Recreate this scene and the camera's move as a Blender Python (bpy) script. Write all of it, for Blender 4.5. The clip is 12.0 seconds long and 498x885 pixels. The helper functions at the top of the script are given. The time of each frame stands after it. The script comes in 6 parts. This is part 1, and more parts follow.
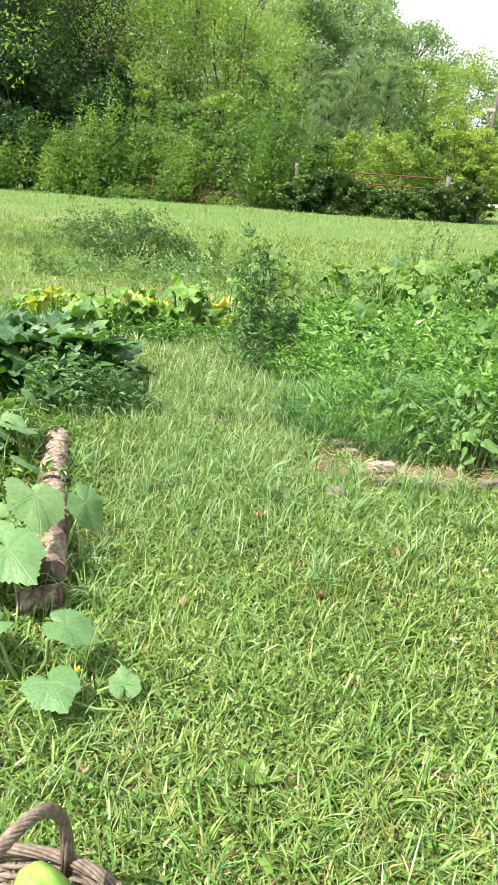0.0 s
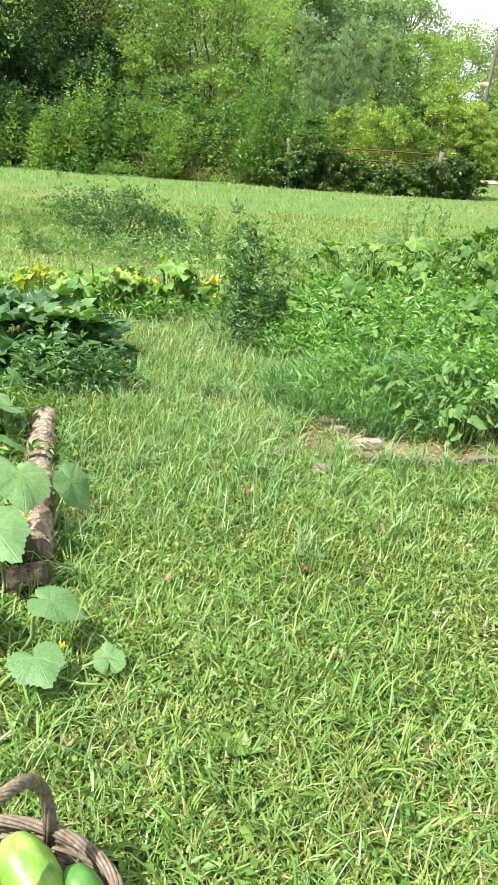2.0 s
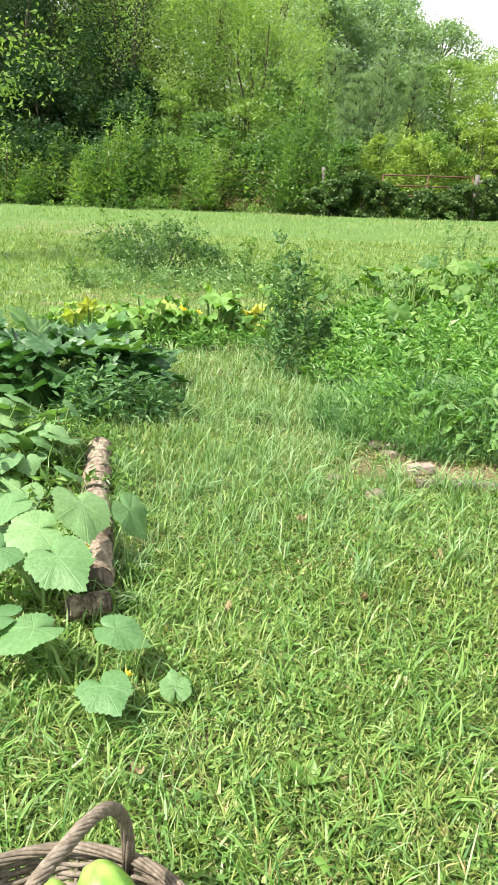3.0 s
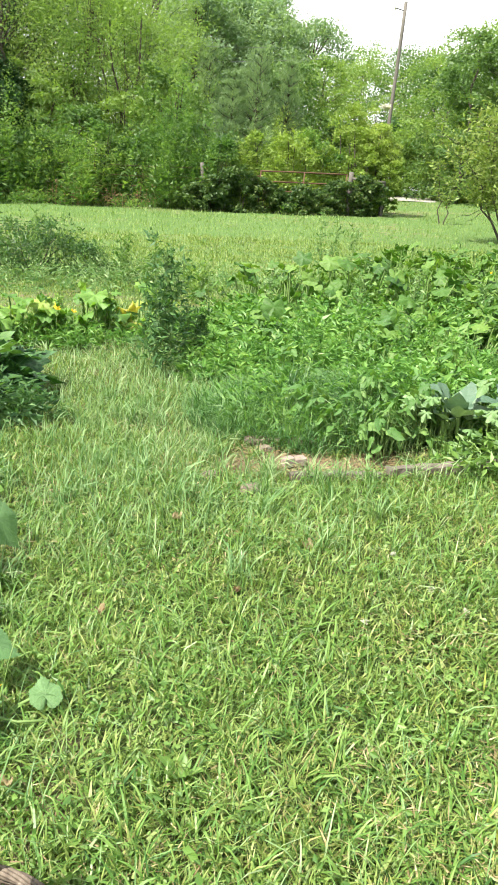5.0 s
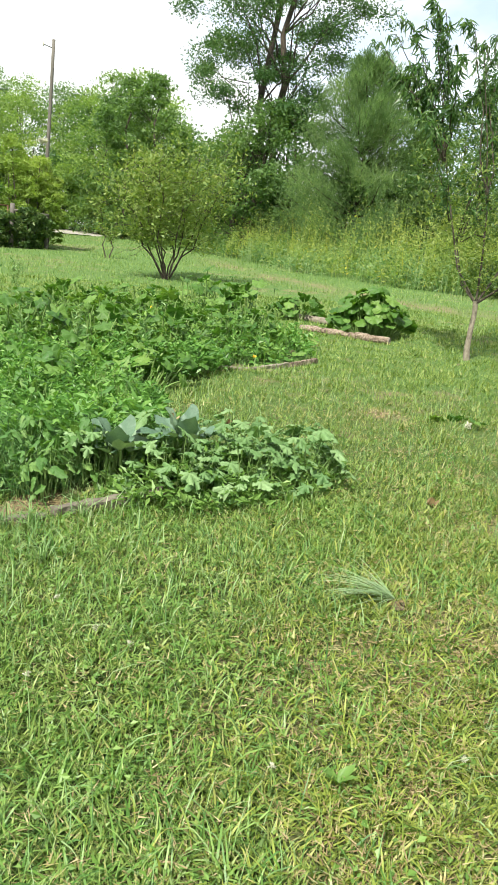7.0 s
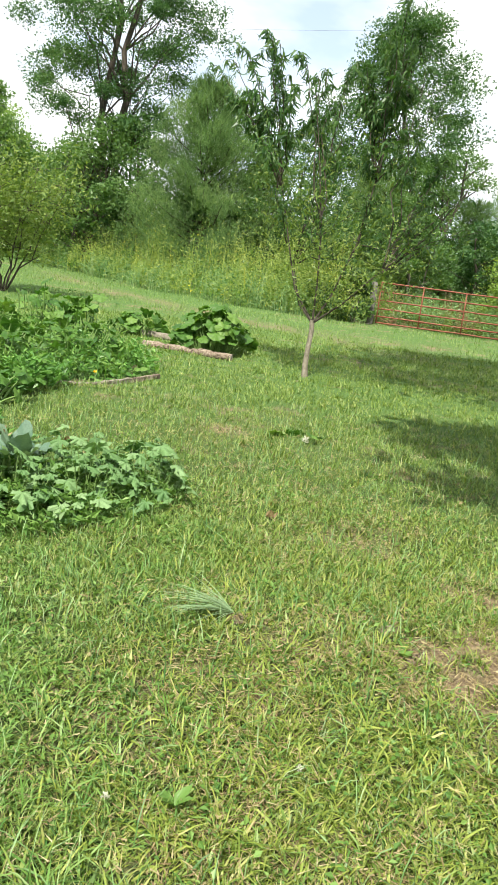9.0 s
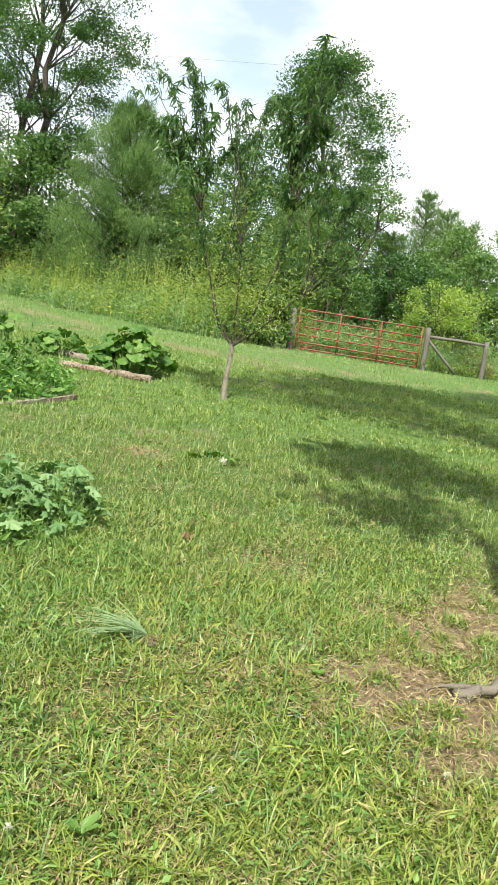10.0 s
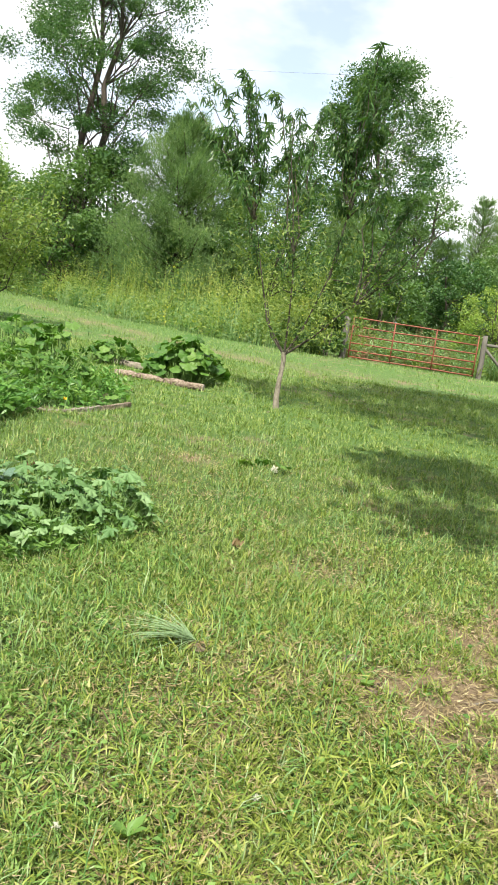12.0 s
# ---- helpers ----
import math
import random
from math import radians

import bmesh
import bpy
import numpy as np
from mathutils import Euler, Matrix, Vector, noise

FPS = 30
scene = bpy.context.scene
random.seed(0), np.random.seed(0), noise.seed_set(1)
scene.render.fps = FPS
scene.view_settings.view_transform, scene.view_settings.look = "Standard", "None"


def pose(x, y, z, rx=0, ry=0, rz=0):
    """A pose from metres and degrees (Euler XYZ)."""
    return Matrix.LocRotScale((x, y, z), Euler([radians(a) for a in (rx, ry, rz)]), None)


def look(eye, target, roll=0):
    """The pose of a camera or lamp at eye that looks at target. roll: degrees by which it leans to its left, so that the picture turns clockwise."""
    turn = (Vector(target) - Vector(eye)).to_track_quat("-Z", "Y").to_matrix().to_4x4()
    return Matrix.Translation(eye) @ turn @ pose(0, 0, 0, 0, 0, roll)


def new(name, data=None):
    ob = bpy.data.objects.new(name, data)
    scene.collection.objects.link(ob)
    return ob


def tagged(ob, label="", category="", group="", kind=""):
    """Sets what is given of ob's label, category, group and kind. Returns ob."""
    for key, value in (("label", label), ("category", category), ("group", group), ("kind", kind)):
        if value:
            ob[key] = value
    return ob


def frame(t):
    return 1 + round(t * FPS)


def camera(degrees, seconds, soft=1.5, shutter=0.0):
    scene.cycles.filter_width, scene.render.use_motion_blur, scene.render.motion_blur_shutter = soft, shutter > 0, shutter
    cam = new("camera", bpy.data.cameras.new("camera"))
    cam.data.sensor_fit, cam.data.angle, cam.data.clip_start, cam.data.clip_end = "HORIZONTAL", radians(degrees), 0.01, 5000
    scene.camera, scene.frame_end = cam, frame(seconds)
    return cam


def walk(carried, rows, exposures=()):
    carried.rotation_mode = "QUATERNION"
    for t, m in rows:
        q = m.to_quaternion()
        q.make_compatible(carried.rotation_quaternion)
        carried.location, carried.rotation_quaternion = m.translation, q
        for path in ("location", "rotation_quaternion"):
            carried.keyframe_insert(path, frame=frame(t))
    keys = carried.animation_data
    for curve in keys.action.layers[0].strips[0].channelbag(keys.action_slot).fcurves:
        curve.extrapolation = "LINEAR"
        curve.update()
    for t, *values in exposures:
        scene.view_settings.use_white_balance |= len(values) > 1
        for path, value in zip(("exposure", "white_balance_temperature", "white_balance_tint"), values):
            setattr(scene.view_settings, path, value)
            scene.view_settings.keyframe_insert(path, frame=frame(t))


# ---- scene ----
cam = camera(37.15, 12.0, 1.2)

# seconds, eye, then turn to the left, pitch and roll in degrees
ROWS = [
    (0.0, -0.112, -0.016, 1.462, -1.29, -16.83, 7.92),
    (0.5, -0.077, -0.007, 1.451, -4.34, -18.34, 8.15),
    (1.0, -0.049, 0.001, 1.455, -3.98, -19.30, 7.71),
    (1.5, -0.040, -0.005, 1.461, -2.69, -19.99, 6.73),
    (2.0, -0.078, -0.022, 1.461, -2.02, -18.37, 7.81),
    (2.5, -0.134, -0.045, 1.471, 1.26, -17.15, 8.10),
    (2.7, -0.141, -0.045, 1.464, 1.98, -16.70, 6.26),
    (4.3, -0.122, -0.054, 1.483, -2.19, -16.64, 7.48),
    (4.5, -0.102, -0.064, 1.492, -4.07, -16.29, 7.36),
    (5.0, -0.055, -0.081, 1.498, -7.29, -16.22, 5.86),
    (5.5, -0.048, -0.078, 1.499, -8.40, -16.46, 5.18),
    (6.0, 0.012, -0.025, 1.500, -13.87, -16.44, 4.79),
    (6.4, 0.077, -0.028, 1.512, -23.24, -11.97, 5.71),
    (6.5, 0.044, -0.062, 1.524, -25.63, -12.30, 7.32),
    (7.0, 0.080, -0.119, 1.546, -31.27, -11.31, 6.54),
    (7.2, 0.067, -0.121, 1.552, -32.70, -10.29, 7.46),
    (8.8, 0.142, -0.114, 1.531, -40.55, -9.40, 6.77),
    (9.0, 0.137, -0.119, 1.540, -42.96, -8.59, 7.80),
    (9.5, 0.139, -0.134, 1.539, -44.23, -7.90, 8.41),
    (10.0, 0.147, -0.147, 1.531, -48.79, -5.93, 8.81),
    (10.5, 0.150, -0.163, 1.526, -46.73, -5.47, 7.91),
    (11.0, 0.156, -0.160, 1.526, -46.39, -5.66, 8.33),
    (11.5, 0.164, -0.159, 1.526, -46.57, -5.56, 8.06),
    (12.0, 0.158, -0.155, 1.524, -44.66, -5.86, 8.81),
]


def eye_pose(x, y, z, yaw, pitch, roll):
    return Matrix.Translation((x, y, z)) @ pose(0, 0, 0, 0, 0, yaw) @ pose(0, 0, 0, 90 + pitch) @ pose(0, 0, 0, 0, 0, roll)


walk(cam, [(r[0], eye_pose(*r[1:])) for r in ROWS], [(0.0, 1.39, 6500, 12.5), (1.5, 1.38, 6500, 9.5), (2.7, 1.36, 6500, 7.5), (4.5, 1.32, 6500, 9.5), (5.5, 1.30, 6500, 10), (6.0, 1.03, 6500, 9), (6.5, 0.92, 6500, 6), (9.0, 0.90, 6500, 6), (12.0, 0.93, 6500, 8)])

# ---- world and sun ----
SHADE = Vector((0.85, 0.53, 0)).normalized()  # the way that shadows fall
ELEV = radians(50)
world = bpy.data.worlds.new("world")
scene.world = world
world.use_nodes = True
wn, wl = world.node_tree.nodes, world.node_tree.links
sky = wn.new("ShaderNodeTexSky")
sky.sky_type, sky.sun_disc, sky.sun_elevation = "NISHITA", False, ELEV
sky.sun_rotation = math.atan2(-SHADE.x, -SHADE.y)
sky.air_density, sky.dust_density, sky.ozone_density = 1.0, 1.2, 0.35
wco, wmap, wnoise, wramp, wmix = (wn.new("ShaderNode" + k) for k in ("TexCoord", "Mapping", "TexNoise", "ValToRGB", "MixRGB"))
wmap.inputs["Scale"].default_value = (1, 1, 2.4)
wnoise.inputs["Scale"].default_value, wnoise.inputs["Detail"].default_value, wnoise.inputs["Roughness"].default_value = 2.1, 6, 0.55
wramp.color_ramp.elements[0].color = (0.33, 0.34, 0.35, 1)
wramp.color_ramp.elements[0].position, wramp.color_ramp.elements[1].position = 0.32, 0.47
wmix.inputs["Color2"].default_value = (4.9, 4.95, 5.0, 1)
wl.new(wco.outputs["Generated"], wmap.inputs["Vector"])
wl.new(wmap.outputs[0], wnoise.inputs["Vector"])
wl.new(wnoise.outputs["Fac"], wramp.inputs["Fac"])
wl.new(wramp.outputs["Color"], wmix.inputs["Fac"])
wl.new(sky.outputs[0], wmix.inputs["Color1"])
wl.new(wmix.outputs[0], wn["Background"].inputs["Color"])
wn["Background"].inputs["Strength"].default_value = 0.148

sun = new("sun", bpy.data.lights.new("sun", "SUN"))
sun.data.energy, sun.data.angle, sun.data.color = 5.0, radians(0.55), (1.0, 0.94, 0.84)
sun.matrix_world = look((0, 0, 30), Vector((0, 0, 30)) + SHADE * math.cos(ELEV) - Vector((0, 0, math.sin(ELEV))))

# ---- materials ----
def nodes_of(name):
    m = bpy.data.materials.new(name)
    m.use_nodes = True
    return m, m.node_tree.nodes, m.node_tree.links, m.node_tree.nodes["Principled BSDF"]


def ramp_of(nt, stops):
    r = nt.new("ShaderNodeValToRGB")
    el = r.color_ramp.elements
    while len(el) < len(stops):
        el.new(0.5)
    for e, (p, c) in zip(el, stops):
        e.position, e.color = p, (*c, 1)
    return r


def noise_of(nt, ln, scale, detail=4.0, rough=0.55, coord="Object"):
    co, n = nt.new("ShaderNodeTexCoord"), nt.new("ShaderNodeTexNoise")
    n.inputs["Scale"].default_value, n.inputs["Detail"].default_value, n.inputs["Roughness"].default_value = scale, detail, rough
    ln.new(co.outputs[coord], n.inputs["Vector"])
    return n


def leaf_material(name, stops, rough=0.5, sheer=0.35, per="island", patch=0.6, weight=0.35, spec=0.35, fine=0.0, veins=(), mottle=None):
    """Leaves: a colour for each leaf, drifting in patches, with light coming through."""
    m, nt, ln, p = nodes_of(name)
    if per == "island":
        rnd = nt.new("ShaderNodeNewGeometry").outputs["Random Per Island"]
    else:
        rnd = nt.new("ShaderNodeObjectInfo").outputs["Random"]
    geo, n = nt.new("ShaderNodeNewGeometry"), nt.new("ShaderNodeTexNoise")
    n.inputs["Scale"].default_value, n.inputs["Detail"].default_value = patch, 3
    ln.new(geo.outputs["Position"], n.inputs["Vector"])
    spread = nt.new("ShaderNodeMapRange")
    spread.inputs["From Min"].default_value, spread.inputs["From Max"].default_value = 0.3, 0.7
    ln.new(n.outputs["Fac"], spread.inputs["Value"])
    mix = nt.new("ShaderNodeMix")
    mix.inputs["Factor"].default_value = weight
    ln.new(rnd, mix.inputs["A"])
    ln.new(spread.outputs[0], mix.inputs["B"])
    ramp = ramp_of(nt, stops)
    ln.new(mix.outputs["Result"], ramp.inputs["Fac"])
    colour = ramp.outputs["Color"]
    if fine:
        fn = noise_of(nt, ln, fine, 5, 0.6)
        mul = nt.new("ShaderNodeMixRGB")
        mul.blend_type = "MULTIPLY"
        mul.inputs["Fac"].default_value = 0.55
        fr = ramp_of(nt, [(0.3, (0.55, 0.6, 0.5)), (0.7, (1.25, 1.2, 1.2))])
        ln.new(fn.outputs["Fac"], fr.inputs["Fac"])
        ln.new(colour, mul.inputs["Color1"])
        ln.new(fr.outputs["Color"], mul.inputs["Color2"])
        colour = mul.outputs["Color"]
        height = fn.outputs["Fac"]
        if veins:
            co, xyz = nt.new("ShaderNodeTexCoord"), nt.new("ShaderNodeSeparateXYZ")
            ln.new(co.outputs["Object"], xyz.inputs[0])

            def calc(op, a, b=None):
                k = nt.new("ShaderNodeMath")
                k.operation = op
                for slot, v in zip(k.inputs, (a, b)):
                    if v is not None:
                        if isinstance(v, float):
                            slot.default_value = v
                        else:
                            ln.new(v, slot)
                return k.outputs[0]

            side = calc("ABSOLUTE", xyz.outputs["X"])
            near = None
            for a in veins:
                s, c = math.sin(radians(a)), math.cos(radians(a))
                d = calc("ABSOLUTE", calc("SUBTRACT", calc("MULTIPLY", side, c), calc("MULTIPLY", xyz.outputs["Y"], s)))
                d = calc("ADD", d, calc("MULTIPLY", calc("LESS_THAN", calc("ADD", calc("MULTIPLY", side, s), calc("MULTIPLY", xyz.outputs["Y"], c)), 0.0), 9.0))
                near = d if near is None else calc("MINIMUM", near, d)
            rib = nt.new("ShaderNodeMapRange")
            rib.inputs["From Min"].default_value, rib.inputs["From Max"].default_value = 0.003, 0.011
            rib.inputs["To Min"].default_value, rib.inputs["To Max"].default_value = 1.0, 0.0
            ln.new(near, rib.inputs["Value"])
            pale = nt.new("ShaderNodeMixRGB")
            pale.blend_type = "ADD"
            pale.inputs["Color2"].default_value = (0.022, 0.03, 0.016, 1)
            ln.new(rib.outputs[0], pale.inputs["Fac"])
            ln.new(colour, pale.inputs["Color1"])
            colour = pale.outputs["Color"]
            height = calc("ADD", height, calc("MULTIPLY", rib.outputs[0], -0.3))
        if mottle:
            spots, spot, pale = noise_of(nt, ln, 9.0, 3, 0.5), ramp_of(nt, [(0.52, (0, 0, 0)), (0.66, (0.5, 0.5, 0.5))]), nt.new("ShaderNodeMixRGB")
            pale.inputs["Color2"].default_value = (*mottle, 1)
            ln.new(spots.outputs["Fac"], spot.inputs["Fac"])
            ln.new(spot.outputs["Color"], pale.inputs["Fac"])
            ln.new(colour, pale.inputs["Color1"])
            colour = pale.outputs["Color"]
        bump = nt.new("ShaderNodeBump")
        bump.inputs["Strength"].default_value, bump.inputs["Distance"].default_value = 0.4, 0.01
        ln.new(height, bump.inputs["Height"])
        ln.new(bump.outputs[0], p.inputs["Normal"])
    ln.new(colour, p.inputs["Base Color"])
    p.inputs["Roughness"].default_value, p.inputs["Specular IOR Level"].default_value = rough, spec
    tr, add = nt.new("ShaderNodeBsdfTranslucent"), nt.new("ShaderNodeMixShader")
    warm = nt.new("ShaderNodeMixRGB")
    warm.blend_type = "MULTIPLY"
    warm.inputs["Fac"].default_value = 1.0
    warm.inputs["Color2"].default_value = (1.5, 1.6, 0.6, 1)
    ln.new(colour, warm.inputs["Color1"])
    ln.new(warm.outputs["Color"], tr.inputs["Color"])
    add.inputs["Fac"].default_value = sheer
    ln.new(p.outputs[0], add.inputs[1])
    ln.new(tr.outputs[0], add.inputs[2])
    ln.new(add.outputs[0], nt["Material Output"].inputs["Surface"])
    return m


def grain_material(name, stops, scale, stretch=(1, 1, 1), rough=0.8, bump=0.4, dist=0.01, metal=0.0, detail=6):
    m, nt, ln, p = nodes_of(name)
    co, mp, n = (nt.new("ShaderNode" + k) for k in ("TexCoord", "Mapping", "TexNoise"))
    mp.inputs["Scale"].default_value = stretch
    n.inputs["Scale"].default_value, n.inputs["Detail"].default_value, n.inputs["Roughness"].default_value = scale, detail, 0.6
    ln.new(co.outputs["Object"], mp.inputs["Vector"])
    ln.new(mp.outputs[0], n.inputs["Vector"])
    big = noise_of(nt, ln, scale * 0.13, 3)
    mix = nt.new("ShaderNodeMix")
    mix.inputs["Factor"].default_value = 0.4
    ln.new(n.outputs["Fac"], mix.inputs["A"])
    ln.new(big.outputs["Fac"], mix.inputs["B"])
    r = ramp_of(nt, stops)
    ln.new(mix.outputs["Result"], r.inputs["Fac"])
    ln.new(r.outputs["Color"], p.inputs["Base Color"])
    b = nt.new("ShaderNodeBump")
    b.inputs["Strength"].default_value, b.inputs["Distance"].default_value = bump, dist
    ln.new(n.outputs["Fac"], b.inputs["Height"])
    ln.new(b.outputs[0], p.inputs["Normal"])
    p.inputs["Roughness"].default_value, p.inputs["Metallic"].default_value = rough, metal
    p.inputs["Specular IOR Level"].default_value = 0.3
    return m


DRY_GRASS = leaf_material("dry_lawn_grass", [(0.08, (0.14, 0.18, 0.045)), (0.45, (0.23, 0.25, 0.075)), (0.7, (0.31, 0.29, 0.12)), (0.95, (0.35, 0.28, 0.15))], 0.42, 0.3, patch=0.9, weight=0.3, spec=0.45)
BROAD_GRASS = leaf_material("broad_lawn_grass", [(0.08, (0.042, 0.118, 0.025)), (0.45, (0.112, 0.218, 0.042)), (0.8, (0.20, 0.305, 0.085)), (0.97, (0.31, 0.40, 0.20))], 0.40, 0.28, patch=6.0, weight=0.4, spec=0.35)
GRASS = leaf_material("lawn_grass", [(0.10, (0.045, 0.092, 0.018)), (0.42, (0.122, 0.20, 0.036)), (0.70, (0.225, 0.295, 0.078)), (0.88, (0.32, 0.355, 0.15)), (0.96, (0.40, 0.33, 0.17))], 0.5, 0.25, patch=16.0, weight=0.55, spec=0.42)
WORN_GRASS = leaf_material("worn_lawn_grass", [(0.08, (0.068, 0.115, 0.015)), (0.42, (0.168, 0.228, 0.036)), (0.68, (0.262, 0.305, 0.058)), (0.83, (0.32, 0.32, 0.115)), (0.94, (0.40, 0.325, 0.165))], 0.5, 0.25, patch=16.0, weight=0.55, spec=0.42)
MEADOW = leaf_material("meadow_grass", [(0.1, (0.085, 0.165, 0.038)), (0.5, (0.16, 0.25, 0.062)), (0.9, (0.26, 0.325, 0.12))], 0.5, 0.28, patch=0.6, weight=0.35, spec=0.4)
TALL = leaf_material("tall_grass", [(0.1, (0.065, 0.15, 0.045)), (0.5, (0.145, 0.255, 0.09)), (0.8, (0.24, 0.345, 0.16)), (0.97, (0.37, 0.42, 0.26))], 0.48, 0.28, patch=1.2, weight=0.3, spec=0.35)
STRAW = leaf_material("dry_straw", [(0.1, (0.15, 0.105, 0.05)), (0.5, (0.26, 0.20, 0.10)), (0.95, (0.42, 0.36, 0.21))], 0.6, 0.15, patch=2.0, weight=0.2)
CLOVER = leaf_material("lawn_weeds", [(0.1, (0.06, 0.135, 0.028)), (0.6, (0.13, 0.235, 0.05)), (0.95, (0.22, 0.33, 0.10))], 0.45, 0.3, patch=1.5, weight=0.3)
HEDGE = leaf_material("hedge_leaves", [(0.08, (0.042, 0.105, 0.027)), (0.45, (0.095, 0.185, 0.044)), (0.75, (0.16, 0.26, 0.065)), (0.97, (0.25, 0.335, 0.10))], 0.5, 0.45, patch=0.55, weight=0.5)
HEDGE_Y = leaf_material("yellowish_hedge_leaves", [(0.08, (0.10, 0.18, 0.035)), (0.5, (0.20, 0.29, 0.06)), (0.95, (0.32, 0.39, 0.11))], 0.5, 0.4, patch=0.55, weight=0.5)
IVY = leaf_material("dark_vine_leaves", [(0.1, (0.025, 0.06, 0.017)), (0.6, (0.06, 0.115, 0.03)), (0.95, (0.13, 0.17, 0.05))], 0.5, 0.3, patch=0.9, weight=0.4)
WOOD_Y = leaf_material("light_woodland_leaves", [(0.08, (0.092, 0.168, 0.044)), (0.5, (0.168, 0.262, 0.072)), (0.95, (0.25, 0.345, 0.112))], 0.55, 0.45, patch=0.3, weight=0.5)
WOOD_D = leaf_material("dark_woodland_leaves", [(0.08, (0.026, 0.07, 0.024)), (0.5, (0.058, 0.125, 0.04)), (0.95, (0.11, 0.19, 0.06))], 0.45, 0.35, patch=0.3, weight=0.45)
# evergreen leaves, darkened further to stand for shade inside the wood
SHADED_EVERGREEN = leaf_material("shaded_evergreen_leaves", [(0.08, (0.012, 0.033, 0.013)), (0.5, (0.025, 0.06, 0.021)), (0.95, (0.05, 0.095, 0.034))], 0.7, 0.22, patch=0.3, weight=0.45, spec=0.15)
WOOD_M = leaf_material("woodland_leaves", [(0.08, (0.048, 0.105, 0.034)), (0.5, (0.092, 0.17, 0.05)), (0.95, (0.15, 0.235, 0.078))], 0.45, 0.38, patch=0.3, weight=0.5)
PINE = leaf_material("pine_needles", [(0.08, (0.062, 0.128, 0.05)), (0.5, (0.125, 0.21, 0.08)), (0.95, (0.21, 0.295, 0.125))], 0.5, 0.42, patch=0.5, weight=0.45)
# blue-green leaf colour paled to stand for haze over the far hillside
HAZED_WOOD = leaf_material("far_hazed_leaves", [(0.08, (0.10, 0.17, 0.095)), (0.5, (0.17, 0.26, 0.14)), (0.95, (0.24, 0.335, 0.185))], 0.6, 0.4, patch=0.3, weight=0.45)
PEACH = leaf_material("peach_leaves", [(0.08, (0.025, 0.07, 0.02)), (0.5, (0.052, 0.12, 0.03)), (0.95, (0.10, 0.17, 0.045))], 0.42, 0.35, patch=0.9, weight=0.25, spec=0.5)
OLIVE = leaf_material("olive_leaves", [(0.1, (0.085, 0.145, 0.03)), (0.6, (0.165, 0.235, 0.055)), (0.95, (0.26, 0.30, 0.09))], 0.5, 0.35, patch=0.9, weight=0.3)
WEEDS = leaf_material("field_weeds", [(0.08, (0.14, 0.21, 0.05)), (0.5, (0.235, 0.315, 0.08)), (0.85, (0.335, 0.375, 0.11)), (0.98, (0.47, 0.43, 0.09))], 0.55, 0.4, patch=0.4, weight=0.4)
BLOOM = leaf_material("goldenrod_bloom", [(0.1, (0.30, 0.33, 0.06)), (0.9, (0.55, 0.47, 0.06))], 0.6, 0.35, patch=0.5, weight=0.4)
RAGWEED = leaf_material("ragweed_leaves", [(0.08, (0.036, 0.095, 0.034)), (0.5, (0.075, 0.165, 0.055)), (0.95, (0.15, 0.26, 0.095))], 0.5, 0.3, patch=3.0, weight=0.3)
BEDWEED = leaf_material("bed_weed_leaves", [(0.08, (0.05, 0.135, 0.028)), (0.45, (0.105, 0.235, 0.05)), (0.8, (0.175, 0.32, 0.075)), (0.97, (0.27, 0.39, 0.13))], 0.45, 0.32, patch=2.5, weight=0.4, spec=0.4)
BED_GRASS = leaf_material("bed_grass_blades", [(0.08, (0.034, 0.10, 0.034)), (0.5, (0.08, 0.18, 0.052)), (0.85, (0.155, 0.275, 0.095)), (0.98, (0.28, 0.38, 0.20))], 0.42, 0.28, patch=3.0, weight=0.4, spec=0.4)
BEDWEED_OVAL = leaf_material("oval_leaf", [(0.1, (0.058, 0.15, 0.03)), (0.6, (0.108, 0.22, 0.052)), (0.95, (0.19, 0.305, 0.095))], 0.48, 0.32, "object", 0.9, 0.2, spec=0.4, fine=16, veins=(0, 40))
SQUASH = leaf_material("squash_leaf", [(0.1, (0.042, 0.115, 0.02)), (0.5, (0.08, 0.175, 0.03)), (0.95, (0.155, 0.265, 0.055))], 0.5, 0.32, "object", 0.7, 0.25, fine=16, veins=(0, 52, 108))
SQUASH_Y = leaf_material("yellowing_squash_leaf", [(0.1, (0.08, 0.19, 0.035)), (0.55, (0.145, 0.28, 0.055)), (0.85, (0.235, 0.355, 0.075)), (0.99, (0.42, 0.38, 0.09))], 0.5, 0.35, "object", 0.9, 0.2, fine=14, veins=(0, 52, 108))
ZUCCHINI = leaf_material("zucchini_leaf", [(0.1, (0.02, 0.07, 0.02)), (0.5, (0.036, 0.105, 0.028)), (0.8, (0.06, 0.15, 0.036)), (0.97, (0.13, 0.23, 0.06))], 0.46, 0.22, "object", 0.8, 0.15, spec=0.5, fine=9, veins=(0, 33, 64, 112), mottle=(0.10, 0.20, 0.085))
CUCUMBER = leaf_material("cucumber_leaf", [(0.1, (0.085, 0.185, 0.07)), (0.6, (0.13, 0.245, 0.095)), (0.95, (0.18, 0.30, 0.125))], 0.45, 0.28, "object", 0.8, 0.3, fine=14, veins=(0, 52, 108))
MELON = leaf_material("watermelon_leaf", [(0.1, (0.085, 0.18, 0.06)), (0.6, (0.15, 0.265, 0.10)), (0.95, (0.23, 0.345, 0.16))], 0.5, 0.28, "object", 0.9, 0.25, fine=14, veins=(0, 56, 120))
